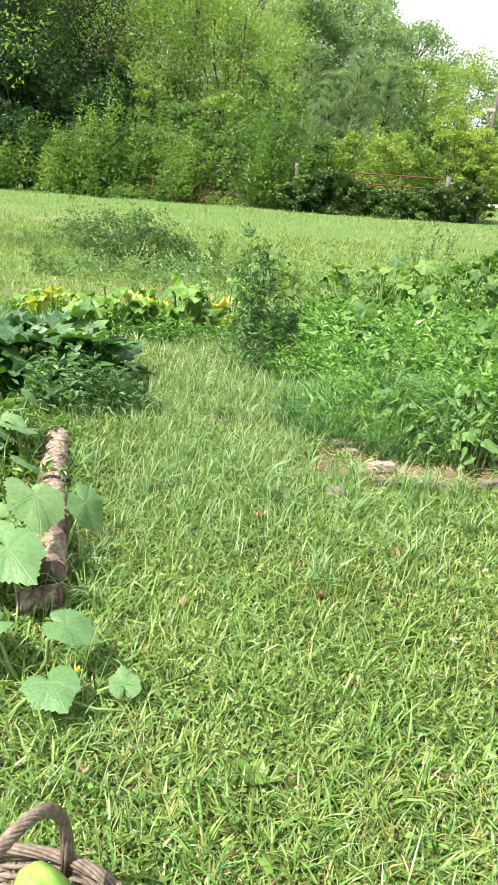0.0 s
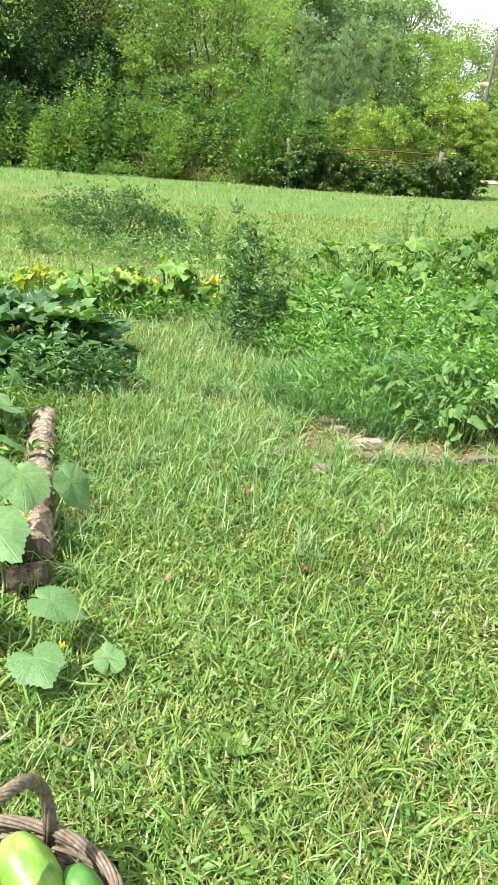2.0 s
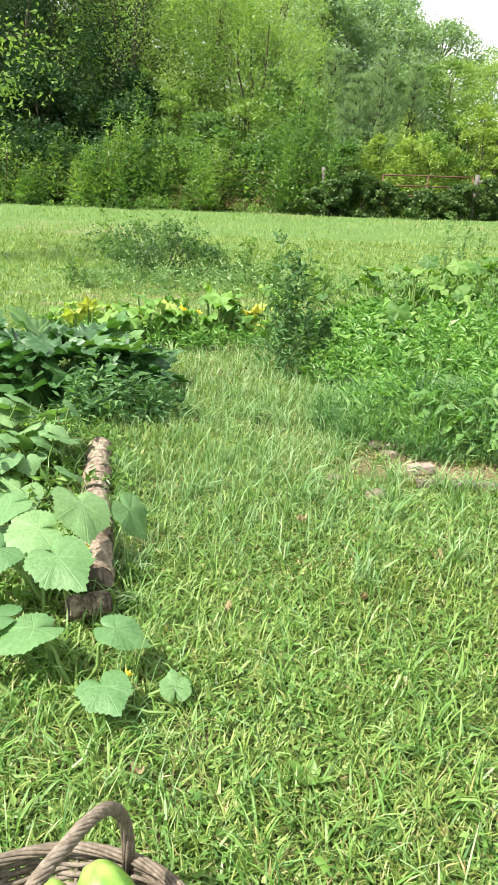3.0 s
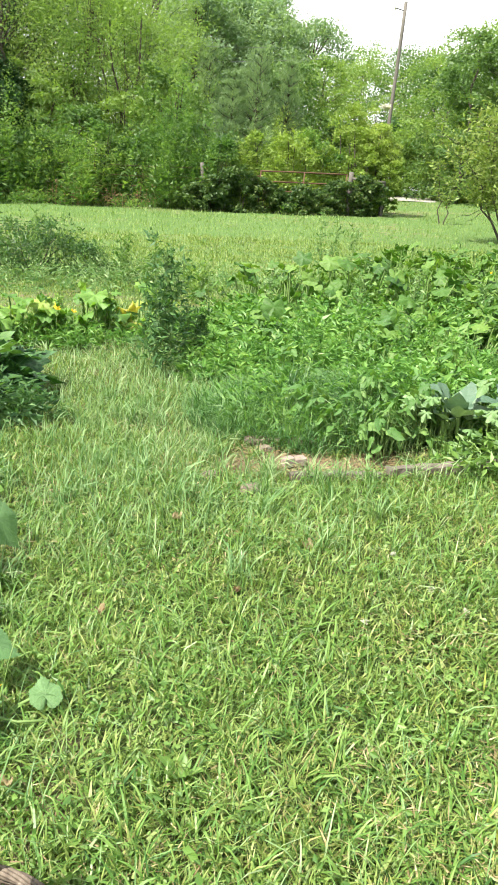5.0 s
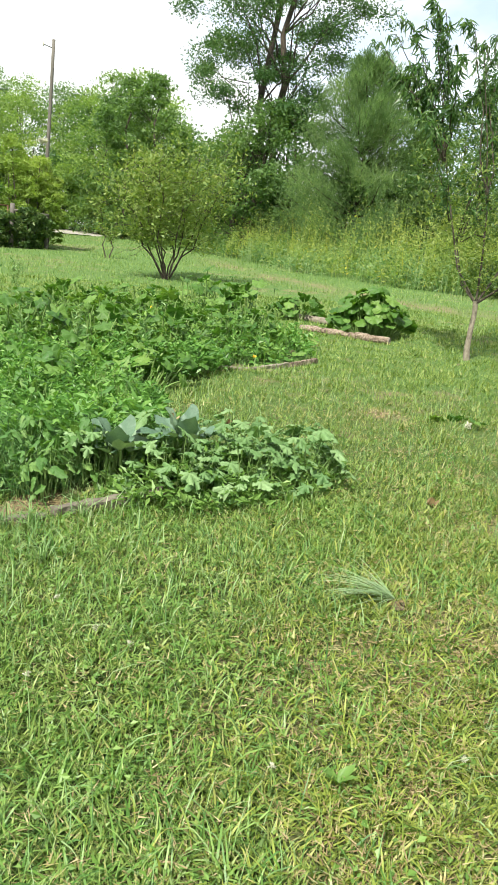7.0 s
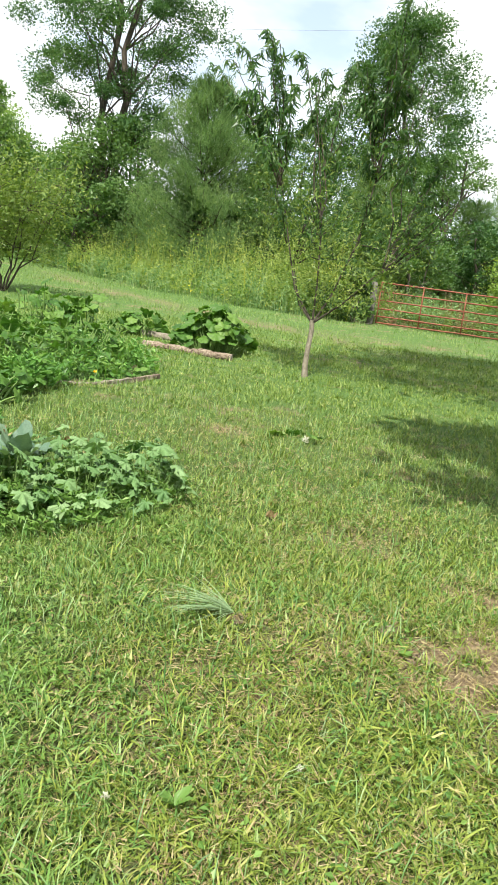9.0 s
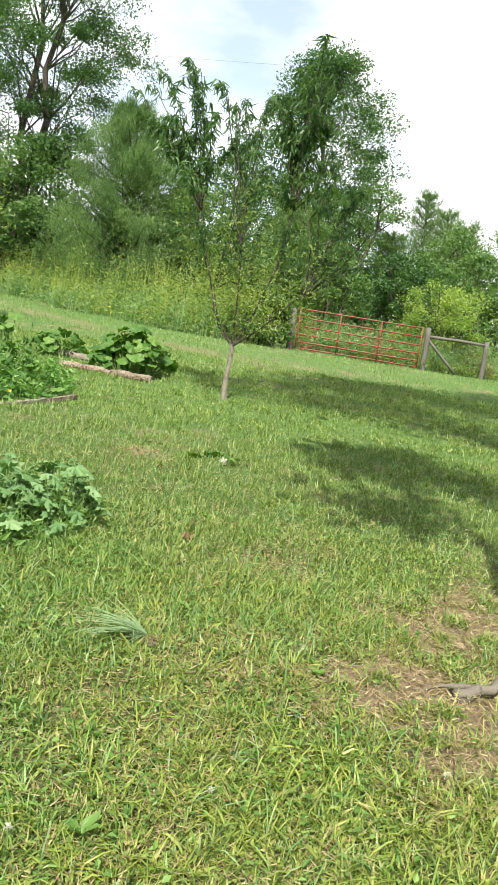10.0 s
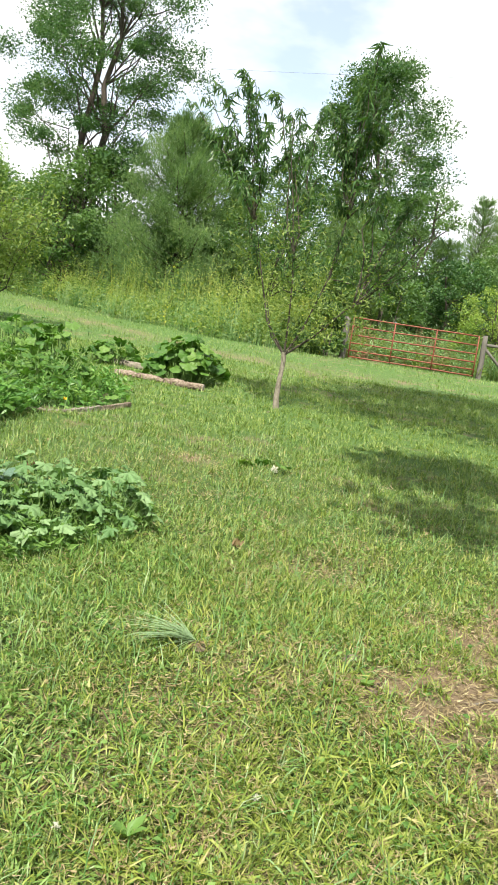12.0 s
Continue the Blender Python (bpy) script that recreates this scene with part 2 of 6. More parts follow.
CABBAGE = leaf_material("cabbage_leaf", [(0.1, (0.065, 0.135, 0.085)), (0.6, (0.12, 0.20, 0.135)), (0.95, (0.21, 0.30, 0.20))], 0.45, 0.2, "object", 0.8, 0.3, spec=0.5, fine=22)
STALK = leaf_material("green_stalk", [(0.1, (0.095, 0.18, 0.045)), (0.9, (0.19, 0.28, 0.085))], 0.5, 0.1)
BARK = grain_material("bark", [(0.3, (0.03, 0.024, 0.018)), (0.55, (0.075, 0.062, 0.048)), (0.8, (0.14, 0.12, 0.095))], 9, (3, 3, 0.7), 0.9, 0.8, 0.03)
PALE_BARK = grain_material("pale_bark", [(0.3, (0.085, 0.07, 0.052)), (0.5, (0.20, 0.175, 0.135)), (0.75, (0.34, 0.305, 0.25))], 30, (1.2, 1.2, 1.0), 0.85, 0.8, 0.015)
LOG_BARK = grain_material("log_bark", [(0.36, (0.045, 0.032, 0.025)), (0.46, (0.15, 0.11, 0.082)), (0.55, (0.27, 0.215, 0.165)), (0.7, (0.40, 0.335, 0.265))], 34, (1, 1, 1), 0.9, 1.0, 0.03)
OLD_WOOD = grain_material("weathered_wood", [(0.25, (0.075, 0.062, 0.048)), (0.55, (0.155, 0.135, 0.108)), (0.85, (0.25, 0.225, 0.185))], 16, (1, 12, 12), 0.85, 0.6, 0.006)
POST_WOOD = grain_material("weathered_post_wood", [(0.25, (0.06, 0.054, 0.046)), (0.55, (0.125, 0.115, 0.10)), (0.85, (0.20, 0.185, 0.165))], 14, (8, 8, 0.6), 0.85, 0.6, 0.008)
WICKER = grain_material("weathered_wicker", [(0.25, (0.04, 0.031, 0.023)), (0.5, (0.14, 0.112, 0.085)), (0.75, (0.32, 0.275, 0.225))], 70, (1, 1, 1), 0.75, 0.7, 0.004)
RED_PAINT = grain_material("rusty_red_paint", [(0.3, (0.11, 0.035, 0.022)), (0.55, (0.21, 0.062, 0.036)), (0.85, (0.29, 0.13, 0.08))], 12, (1, 1, 1), 0.55, 0.3, 0.003)
RUST = grain_material("rusty_steel", [(0.3, (0.05, 0.026, 0.018)), (0.6, (0.11, 0.055, 0.032)), (0.85, (0.18, 0.10, 0.06))], 18, (1, 1, 1), 0.75, 0.4, 0.003)
WIRE = grain_material("wire_metal", [(0.3, (0.10, 0.10, 0.10)), (0.7, (0.22, 0.22, 0.22))], 30, (1, 1, 1), 0.5, 0.1, 0.001, 0.6)
STONE = grain_material("pale_stone", [(0.25, (0.11, 0.088, 0.062)), (0.55, (0.20, 0.165, 0.125)), (0.85, (0.30, 0.26, 0.21))], 22, (1, 1, 1), 0.85, 0.6, 0.008)
BRICK = grain_material("old_brick", [(0.25, (0.16, 0.11, 0.09)), (0.55, (0.27, 0.215, 0.185)), (0.8, (0.38, 0.34, 0.31))], 18, (1, 1, 1), 0.85, 0.5, 0.006)
GRAVEL = grain_material("white_gravel", [(0.2, (0.24, 0.22, 0.195)), (0.6, (0.34, 0.32, 0.29)), (0.9, (0.44, 0.42, 0.39))], 30, (1, 1, 1), 0.9, 0.6, 0.02)
DEAD_LEAF = leaf_material("dead_leaf", [(0.1, (0.16, 0.10, 0.05)), (0.5, (0.26, 0.185, 0.10)), (0.95, (0.34, 0.28, 0.17))], 0.7, 0.15, "object", 1.0, 0.2, fine=60)
DEAD_STALK = leaf_material("dead_stalk", [(0.1, (0.13, 0.07, 0.04)), (0.6, (0.22, 0.13, 0.075)), (0.95, (0.28, 0.2, 0.11))], 0.7, 0.2)
PETAL = leaf_material("yellow_petal", [(0.1, (0.70, 0.42, 0.03)), (0.9, (0.80, 0.62, 0.06))], 0.5, 0.3, "object")
WHITE_PETAL = leaf_material("white_petal", [(0.1, (0.42, 0.41, 0.35)), (0.9, (0.52, 0.51, 0.47))], 0.5, 0.25)
PALE_CUKE = grain_material("pale_cucumber_skin", [(0.34, (0.055, 0.15, 0.022)), (0.46, (0.13, 0.24, 0.04)), (0.58, (0.23, 0.32, 0.075)), (0.8, (0.36, 0.40, 0.15))], 30, (1, 0.5, 1), 0.4, 0.12, 0.002, 0, 5)
GREEN_CUKE = grain_material("green_cucumber_skin", [(0.3, (0.025, 0.085, 0.015)), (0.55, (0.055, 0.155, 0.028)), (0.8, (0.14, 0.25, 0.07))], 40, (1, 0.5, 1), 0.35, 0.12, 0.002, 0, 5)


def ground_material():
    """Earth and thatch, with the short growth of the lawn worn through in places."""
    m, nt, ln, p = nodes_of("ground")
    fine, mid, big = noise_of(nt, ln, 45, 8, 0.75), noise_of(nt, ln, 3.2, 5, 0.6), noise_of(nt, ln, 0.25, 3)
    soil = ramp_of(nt, [(0.25, (0.08, 0.052, 0.03)), (0.5, (0.21, 0.155, 0.10)), (0.75, (0.37, 0.30, 0.20))])
    green = ramp_of(nt, [(0.34, (0.020, 0.038, 0.010)), (0.48, (0.055, 0.090, 0.024)), (0.60, (0.12, 0.135, 0.045)), (0.72, (0.26, 0.21, 0.11))])
    sward = ramp_of(nt, [(0.34, (0.036, 0.082, 0.02)), (0.5, (0.082, 0.15, 0.04)), (0.66, (0.15, 0.21, 0.07))])
    ln.new(fine.outputs["Fac"], soil.inputs["Fac"])
    ln.new(fine.outputs["Fac"], green.inputs["Fac"])
    ln.new(fine.outputs["Fac"], sward.inputs["Fac"])
    thick, turf = nt.new("ShaderNodeAttribute"), nt.new("ShaderNodeMixRGB")
    thick.attribute_name = "sward"
    ln.new(thick.outputs["Fac"], turf.inputs["Fac"])
    ln.new(green.outputs["Color"], turf.inputs["Color1"])
    ln.new(sward.outputs["Color"], turf.inputs["Color2"])
    cover = ramp_of(nt, [(0.33, (0, 0, 0)), (0.46, (1, 1, 1))])
    add = nt.new("ShaderNodeMix")
    add.inputs["Factor"].default_value = 0.45
    ln.new(mid.outputs["Fac"], add.inputs["A"])
    ln.new(big.outputs["Fac"], add.inputs["B"])
    ln.new(add.outputs["Result"], cover.inputs["Fac"])
    bare = nt.new("ShaderNodeAttribute")
    bare.attribute_name = "bare"
    inv = nt.new("ShaderNodeMath")
    inv.operation = "SUBTRACT"
    inv.use_clamp = True
    ln.new(cover.outputs["Color"], inv.inputs[0])
    ln.new(bare.outputs["Fac"], inv.inputs[1])
    mix = nt.new("ShaderNodeMixRGB")
    ln.new(inv.outputs[0], mix.inputs["Fac"])
    ln.new(soil.outputs["Color"], mix.inputs["Color1"])
    ln.new(turf.outputs["Color"], mix.inputs["Color2"])
    ln.new(mix.outputs["Color"], p.inputs["Base Color"])
    b = nt.new("ShaderNodeBump")
    b.inputs["Strength"].default_value, b.inputs["Distance"].default_value = 0.8, 0.03
    ln.new(fine.outputs["Fac"], b.inputs["Height"])
    ln.new(b.outputs[0], p.inputs["Normal"])
    p.inputs["Roughness"].default_value, p.inputs["Specular IOR Level"].default_value = 0.95, 0.15
    return m


GROUND = ground_material()

# ---- mesh tools ----
rng = np.random.default_rng(7)


def mesh_of(name, verts, faces, mats, smooth=False, index=None):
    """A mesh from arrays: verts (n, 3), faces a list of (k, corners) arrays."""
    me = bpy.data.meshes.new(name)
    verts = np.asarray(verts, np.float32)
    faces = [np.asarray(f, np.int32) for f in faces if len(f)]
    me.vertices.add(len(verts))
    me.vertices.foreach_set("co", verts.ravel())
    loops = np.concatenate([f.ravel() for f in faces])
    totals = np.concatenate([np.full(len(f), f.shape[1], np.int32) for f in faces])
    me.loops.add(len(loops))
    me.loops.foreach_set("vertex_index", loops)
    me.polygons.add(len(totals))
    me.polygons.foreach_set("loop_start", np.r_[0, np.cumsum(totals)[:-1]].astype(np.int32))
    me.polygons.foreach_set("use_smooth", np.full(len(totals), smooth))
    for m in mats if isinstance(mats, (list, tuple)) else [mats]:
        me.materials.append(m)
    if index is not None:
        me.polygons.foreach_set("material_index", np.asarray(index, np.int32))
    me.update(calc_edges=True)
    return me


def part_of(name, me, parent, label="", at=None):
    ob = new(name, me)
    ob.parent = parent
    if at is not None:
        ob.matrix_local = at
    if label:
        tagged(ob, label)
    return ob


def thing(name, x, y, z, label, category, group="", kind="", turn=0.0):
    ob = new(name)
    ob.matrix_world = pose(x, y, z, 0, 0, turn)
    return tagged(ob, label, category, group, kind)


def gz(x, y):
    """The height of the sloping ground."""
    r = np.hypot(x, y)
    return (0.0624 * x + 0.0621 * y) * np.minimum(1.0, 95.0 / np.maximum(r, 1e-3))


def unit(v):
    return v / np.maximum(np.linalg.norm(v, axis=-1, keepdims=True), 1e-9)


def axes_of(ahead, normal):
    """Rotations with y along ahead and z near normal."""
    y = unit(ahead)
    x = unit(np.cross(y, normal))
    return np.stack([x, y, np.cross(x, y)], -1)


def scatter(tv, tf, pos, rot, scale):
    """Copies of a small template as plain vertices and faces."""
    n, k = len(pos), len(tv)
    v = np.einsum("nij,nkj->nki", rot, tv[None] * scale[:, None, :]) + pos[:, None, :]
    off = (np.arange(n) * k)[:, None, None]
    return v.reshape(-1, 3), [(np.asarray(f)[None] + off).reshape(-1, np.asarray(f).shape[1]) for f in tf]


def join(pieces):
    vs, quads, tris, n = [], [], [], 0
    for v, fs in pieces:
        for f in fs:
            f = np.asarray(f)
            if len(f):
                (quads if f.shape[1] == 4 else tris).append(f + n)
        vs.append(v)
        n += len(v)
    return np.concatenate(vs), [np.concatenate(q) for q in (quads, tris) if q]


def tube(points, radii, sides=6, cap=True):
    pts = np.asarray(points, float)
    t = unit(np.gradient(pts, axis=0))
    ref = np.where(np.abs(t[:, 2:3]) > 0.9, np.array([[1.0, 0, 0]]), np.array([[0, 0, 1.0]]))
    a = unit(np.cross(t, ref))
    for i in range(1, len(a)):
        if a[i] @ a[i - 1] < 0:
            a[i] = -a[i]
        a[i] = unit(a[i - 1] - (a[i - 1] @ t[i]) * t[i])
    b = np.cross(t, a)
    ang = np.linspace(0, 2 * np.pi, sides, endpoint=False)
    ring = np.cos(ang)[None, :, None] * a[:, None] + np.sin(ang)[None, :, None] * b[:, None]
    r = np.broadcast_to(np.asarray(radii, float), (len(pts),)) if np.ndim(radii) < 2 else np.asarray(radii)
    r = r[:, None, None] if r.ndim == 1 else r[:, :, None]
    v = (pts[:, None] + ring * r).reshape(-1, 3)
    i, j = np.meshgrid(np.arange(len(pts) - 1), np.arange(sides), indexing="ij")
    q = np.stack([i * sides + j, i * sides + (j + 1) % sides, (i + 1) * sides + (j + 1) % sides, (i + 1) * sides + j], -1).reshape(-1, 4)
    tris = []
    if cap:
        v = np.concatenate([v, pts[:1], pts[-1:]])
        n = len(v)
        for s in range(sides):
            tris.append((n - 2, (s + 1) % sides, s))
            e = (len(pts) - 1) * sides
            tris.append((n - 1, e + s, e + (s + 1) % sides))
    return v, [q, np.array(tris, int).reshape(-1, 3)]


def bend(a, b, sag=0.0, wobble=0.0, n=6):
    """A wavering line from a to b."""
    a, b = np.asarray(a, float), np.asarray(b, float)
    s = np.linspace(0, 1, n)[:, None]
    p = a + (b - a) * s + np.array([0, 0, -1.0]) * sag * 4 * s * (1 - s)
    return p + rng.normal(0, 1, (n, 3)) * wobble * np.sin(np.pi * s) * np.linalg.norm(b - a)


def rows_of(*rows):
    return np.array(rows, float)


# small leaf templates, along +y, 1 long and 1 wide
DIAMOND = (rows_of((0, 0, 0), (0.5, 0.45, 0.12), (0, 1, -0.08), (-0.5, 0.45, 0.12)), [[(0, 1, 2), (0, 2, 3)]])


LEAFLET = (rows_of((0, 0, 0), (0.55, 0.5, 0.10), (-0.3, 1, -0.06)), [[(0, 1, 2)]])
SICKLE = (rows_of((0, 0, 0), (0.5, 0.28, 0.10), (-0.5, 0.28, 0.10), (0.42, 0.6, -0.06), (-0.42, 0.6, -0.06), (0, 0.92, -0.5)), [[(0, 1, 2), (3, 5, 4)], [(2, 1, 3, 4)]])


def drift(x, y, cell, seed=0):
    """Smooth patches between 0 and 1, about one cell across."""
    g = np.random.default_rng(seed).random((64, 64))
    u, v = x / cell, y / cell
    i, j = np.floor(u).astype(int), np.floor(v).astype(int)
    a, b = u - i, v - j
    a, b = a * a * (3 - 2 * a), b * b * (3 - 2 * b)
    i0, i1, j0, j1 = i % 64, (i + 1) % 64, j % 64, (j + 1) % 64
    return (g[i0, j0] * (1 - a) + g[i1, j0] * a) * (1 - b) + (g[i0, j1] * (1 - a) + g[i1, j1] * a) * b


def random_dirs(n, up=0.0, flat=1.0):
    d = rng.normal(0, 1, (n, 3)) * [1, 1, flat]
    d[:, 2] += up
    return unit(d)


def leaves(pos, size, ratio, mat_template=DIAMOND, up=0.0, flat=0.6, ahead=None, spread=0.25):
    n = len(pos)
    a = random_dirs(n, up, flat) if ahead is None else unit(ahead + rng.normal(0, 0.3, (n, 3)))
    nrm = random_dirs(n, 0.9, 1.0)
    s = size * np.exp(np.clip(rng.normal(0, spread, n), -0.7, 0.6))
    return scatter(*mat_template, pos, axes_of(a, nrm), np.stack([s * ratio, s, s], -1))

# ---- ground ----
BEDS = [(-1.6, 3.2, 0.6, 1.5), (1.8, 4.35, 1.15, 0.55), (3.4, 8.9, 2.7, 1.9), (8.0, 9.5, 0.45, 0.4), (-1.6, 4.95, 0.6, 0.5)]
BARE = [(4.25, 1.5, 0.55, 0.22, 20, 0.9), (2.85, 0.92, 0.4, 0.2, 20, 0.8), (3.35, 0.85, 0.4, 0.2, 30, 1.0), (3.05, 1.22, 0.5, 0.30, -20, 1.0), (3.9, 1.5, 0.6, 0.3, 10, 0.7), (2.2, 1.75, 0.5, 0.2, 20, 0.5), (3.6, 2.6, 0.5, 0.25, 0, 0.5), (1.5, 1.75, 0.35, 0.15, 20, 0.4), (0.72, 3.76, 0.46, 0.19, 0, 3.0), (2.75, 1.45, 0.25, 0.15, 10, 0.5), (3.6, 1.75, 0.3, 0.14, -30, 0.6),
        (13.2, 16.0, 9.5, 0.4, 91, 0.6), (14.4, 26.5, 4.5, 0.4, 78, 0.5), (14.8, 12.5, 3.5, 0.6, -35, 0.3), (4.6, 5.0, 0.35, 0.2, 0, 0.5),
        (1.9, 1.9, 0.25, 0.1, 0, 0.35)]


def bare_at(x, y):
    """How worn the lawn is."""
    out = np.zeros_like(x)
    for cx, cy, rx, ry, turn, amount in BARE:
        c, s = math.cos(radians(turn)), math.sin(radians(turn))
        u, v = ((x - cx) * c + (y - cy) * s) / rx, (-(x - cx) * s + (y - cy) * c) / ry
        out += amount * np.exp(-(u * u + v * v) ** 1.1)
    ragged = np.sin(9 * x + 3 * np.sin(7 * y)) * np.sin(8 * y + 2.5 * np.sin(6 * x + 1)) + 0.6 * np.sin(21 * x + 5 * y) * np.sin(19 * y - 6 * x)
    return out * np.clip(0.75 + 0.6 * ragged, 0, 1.3)


def soil(x, y):
    """The height of the ground with its small lumps and worn hollows."""
    r = np.hypot(x, y)
    lumps = 0.02 * np.sin(x * 2.3 + 1.1 * y) * np.sin(y * 1.9 - 0.6 * x) + 0.012 * np.sin(5.1 * x + 2) * np.sin(4.3 * y)
    return gz(x, y) + lumps * np.minimum(1, r / 2) - 0.03 * np.minimum(bare_at(x, y), 1)


def build_ground():
    r = np.concatenate([[0.0], np.geomspace(0.4, 14, 90), np.geomspace(15, 900, 50)])
    a = np.linspace(0, 2 * np.pi, 240, endpoint=False)
    R, A = np.meshgrid(r[1:], a, indexing="ij")
    x, y = R * np.sin(A), R * np.cos(A)
    z = soil(x, y)
    v = np.concatenate([[[0, 0, 0]], np.stack([x, y, z], -1).reshape(-1, 3)])
    n, k = len(r) - 1, len(a)
    i, j = np.meshgrid(np.arange(n - 1), np.arange(k), indexing="ij")
    q = np.stack([1 + i * k + j, 1 + (i + 1) * k + j, 1 + (i + 1) * k + (j + 1) % k, 1 + i * k + (j + 1) % k], -1).reshape(-1, 4)
    t = np.stack([np.zeros(k, int), 1 + np.arange(k), 1 + (np.arange(k) + 1) % k], -1)
    q, t = q[:, ::-1], t[:, ::-1]
    me = mesh_of("ground", v, [q, t], GROUND, True)
    far = np.clip((np.hypot(v[:, 0], v[:, 1]) - 2.8) / 8.0, 0, 1)
    me.attributes.new("sward", "FLOAT", "POINT").data.foreach_set("value", (far * far * (3 - 2 * far)).astype(np.float32))
    me.attributes.new("bare", "FLOAT", "POINT").data.foreach_set("value", np.clip(bare_at(v[:, 0], v[:, 1]) * 1.5, 0, 1).astype(np.float32))
    tagged(new("ground", me), "sloping ground of brown earth under the lawn", "ground", kind="structure")


build_ground()


# ---- grass ----
def blades(x, y, length, width, lean, turn, lift=0.0, curl=0.6, fine=False):
    """Curved blades of grass of five or seven corners."""
    n = len(x)
    base = np.stack([x, y, soil(x, y) - 0.008 + lift], -1)
    out = np.stack([np.sin(turn), np.cos(turn), np.zeros(n)], -1)
    side = np.stack([np.cos(turn), -np.sin(turn), rng.normal(0, 0.35, n)], -1)
    up = np.array([0, 0, 1.0])
    pts = []
    p, a = base, lean
    for part in (0.55, 0.45) if fine else (0.42, 0.33, 0.25):
        p = p + (length * part)[:, None] * (np.sin(a)[:, None] * out + np.cos(a)[:, None] * up)
        a = np.minimum(a + curl * (0.5 + rng.random(n)), 2.0)
        pts.append(p)
    w = (width * 0.5)[:, None] * side
    if fine:
        v = np.stack([base - 0.7 * w, base + 0.7 * w, pts[0] - w, pts[0] + w, pts[1]], 1).reshape(-1, 3)
        o = (np.arange(n) * 5)[:, None]
        return v, [o + [0, 1, 3, 2], o + [2, 3, 4]]
    v = np.stack([base - 0.7 * w, base + 0.7 * w, pts[0] - w, pts[0] + w, pts[1] - 0.72 * w, pts[1] + 0.72 * w, pts[2]], 1).reshape(-1, 3)
    o = (np.arange(n) * 7)[:, None]
    q = np.concatenate([o + [0, 1, 3, 2], o + [2, 3, 5, 4]])
    return v, [q, o + [4, 5, 6]]


def in_bed(x, y):
    hit = np.zeros(len(x), bool)
    for cx, cy, rx, ry in BEDS:
        hit |= ((x - cx) / rx) ** 2 + ((y - cy) / ry) ** 2 < 1
    return hit


def wedge(n, r0, r1, power, left=28, right=74):
    """Places on the ground, from so many degrees left of +y to so many right, thinning outwards by that power."""
    e = 2 - power
    r = (r0**e + rng.random(n) * (r1**e - r0**e)) ** (1 / e)
    a = radians(-left) + rng.random(n) * radians(left + right)
    return r * np.sin(a), r * np.cos(a), r


def tufted(x, y, per, spread):
    """Blades drawn together into tufts: their feet, and the way each one leans."""
    k = np.arange(len(x)) // per
    cx, cy = x[::per][k], y[::per][k]
    dx, dy = rng.normal(0, spread, len(x)), rng.normal(0, spread, len(x))
    return cx + dx, cy + dy, np.arctan2(dx, dy) + rng.normal(0, 0.5, len(x))


def spikes(name, x, y, length, width, lean, turn, mat, label):
    """Single pointed blades, for grass seen from further off."""
    n = len(x)
    p = np.stack([x, y, soil(x, y) - 0.006], -1)
    out = np.stack([np.sin(turn) * np.sin(lean), np.cos(turn) * np.sin(lean), np.cos(lean)], -1) * length[:, None]
    w = np.stack([np.cos(turn), -np.sin(turn), rng.normal(0, 0.3, n)], -1) * (0.5 * width)[:, None]
    v = np.stack([p - w, p + w, p + out], 1).reshape(-1, 3)
    return tagged(new(name, mesh_of(name, v, [np.arange(3 * n).reshape(-1, 3)], mat)), label, "grass", kind="stuff")


def grass(name, x, y, length, width, lean, mat, label, curl=0.38, fine=True, turn=None):
    v, f = blades(x, y, length, width, lean, rng.random(len(x)) * 6.283 if turn is None else turn, 0.0, curl, fine)
    return tagged(new(name, mesh_of(name, v, f, mat)), label, "grass", kind="stuff")


def worn_side(x, y):
    """How far the lawn has yellowed, towards the trodden side by the farm gate."""
    r = np.hypot(x, y)
    return 1 / (1 + np.exp(-(np.degrees(np.arctan2(x, y)) - 43 - 3 * np.sin(3 * r) - 5 * np.sin(1.7 * x + y)) / 5)) * np.clip(1.45 - r / 5.2, 0.12, 1)


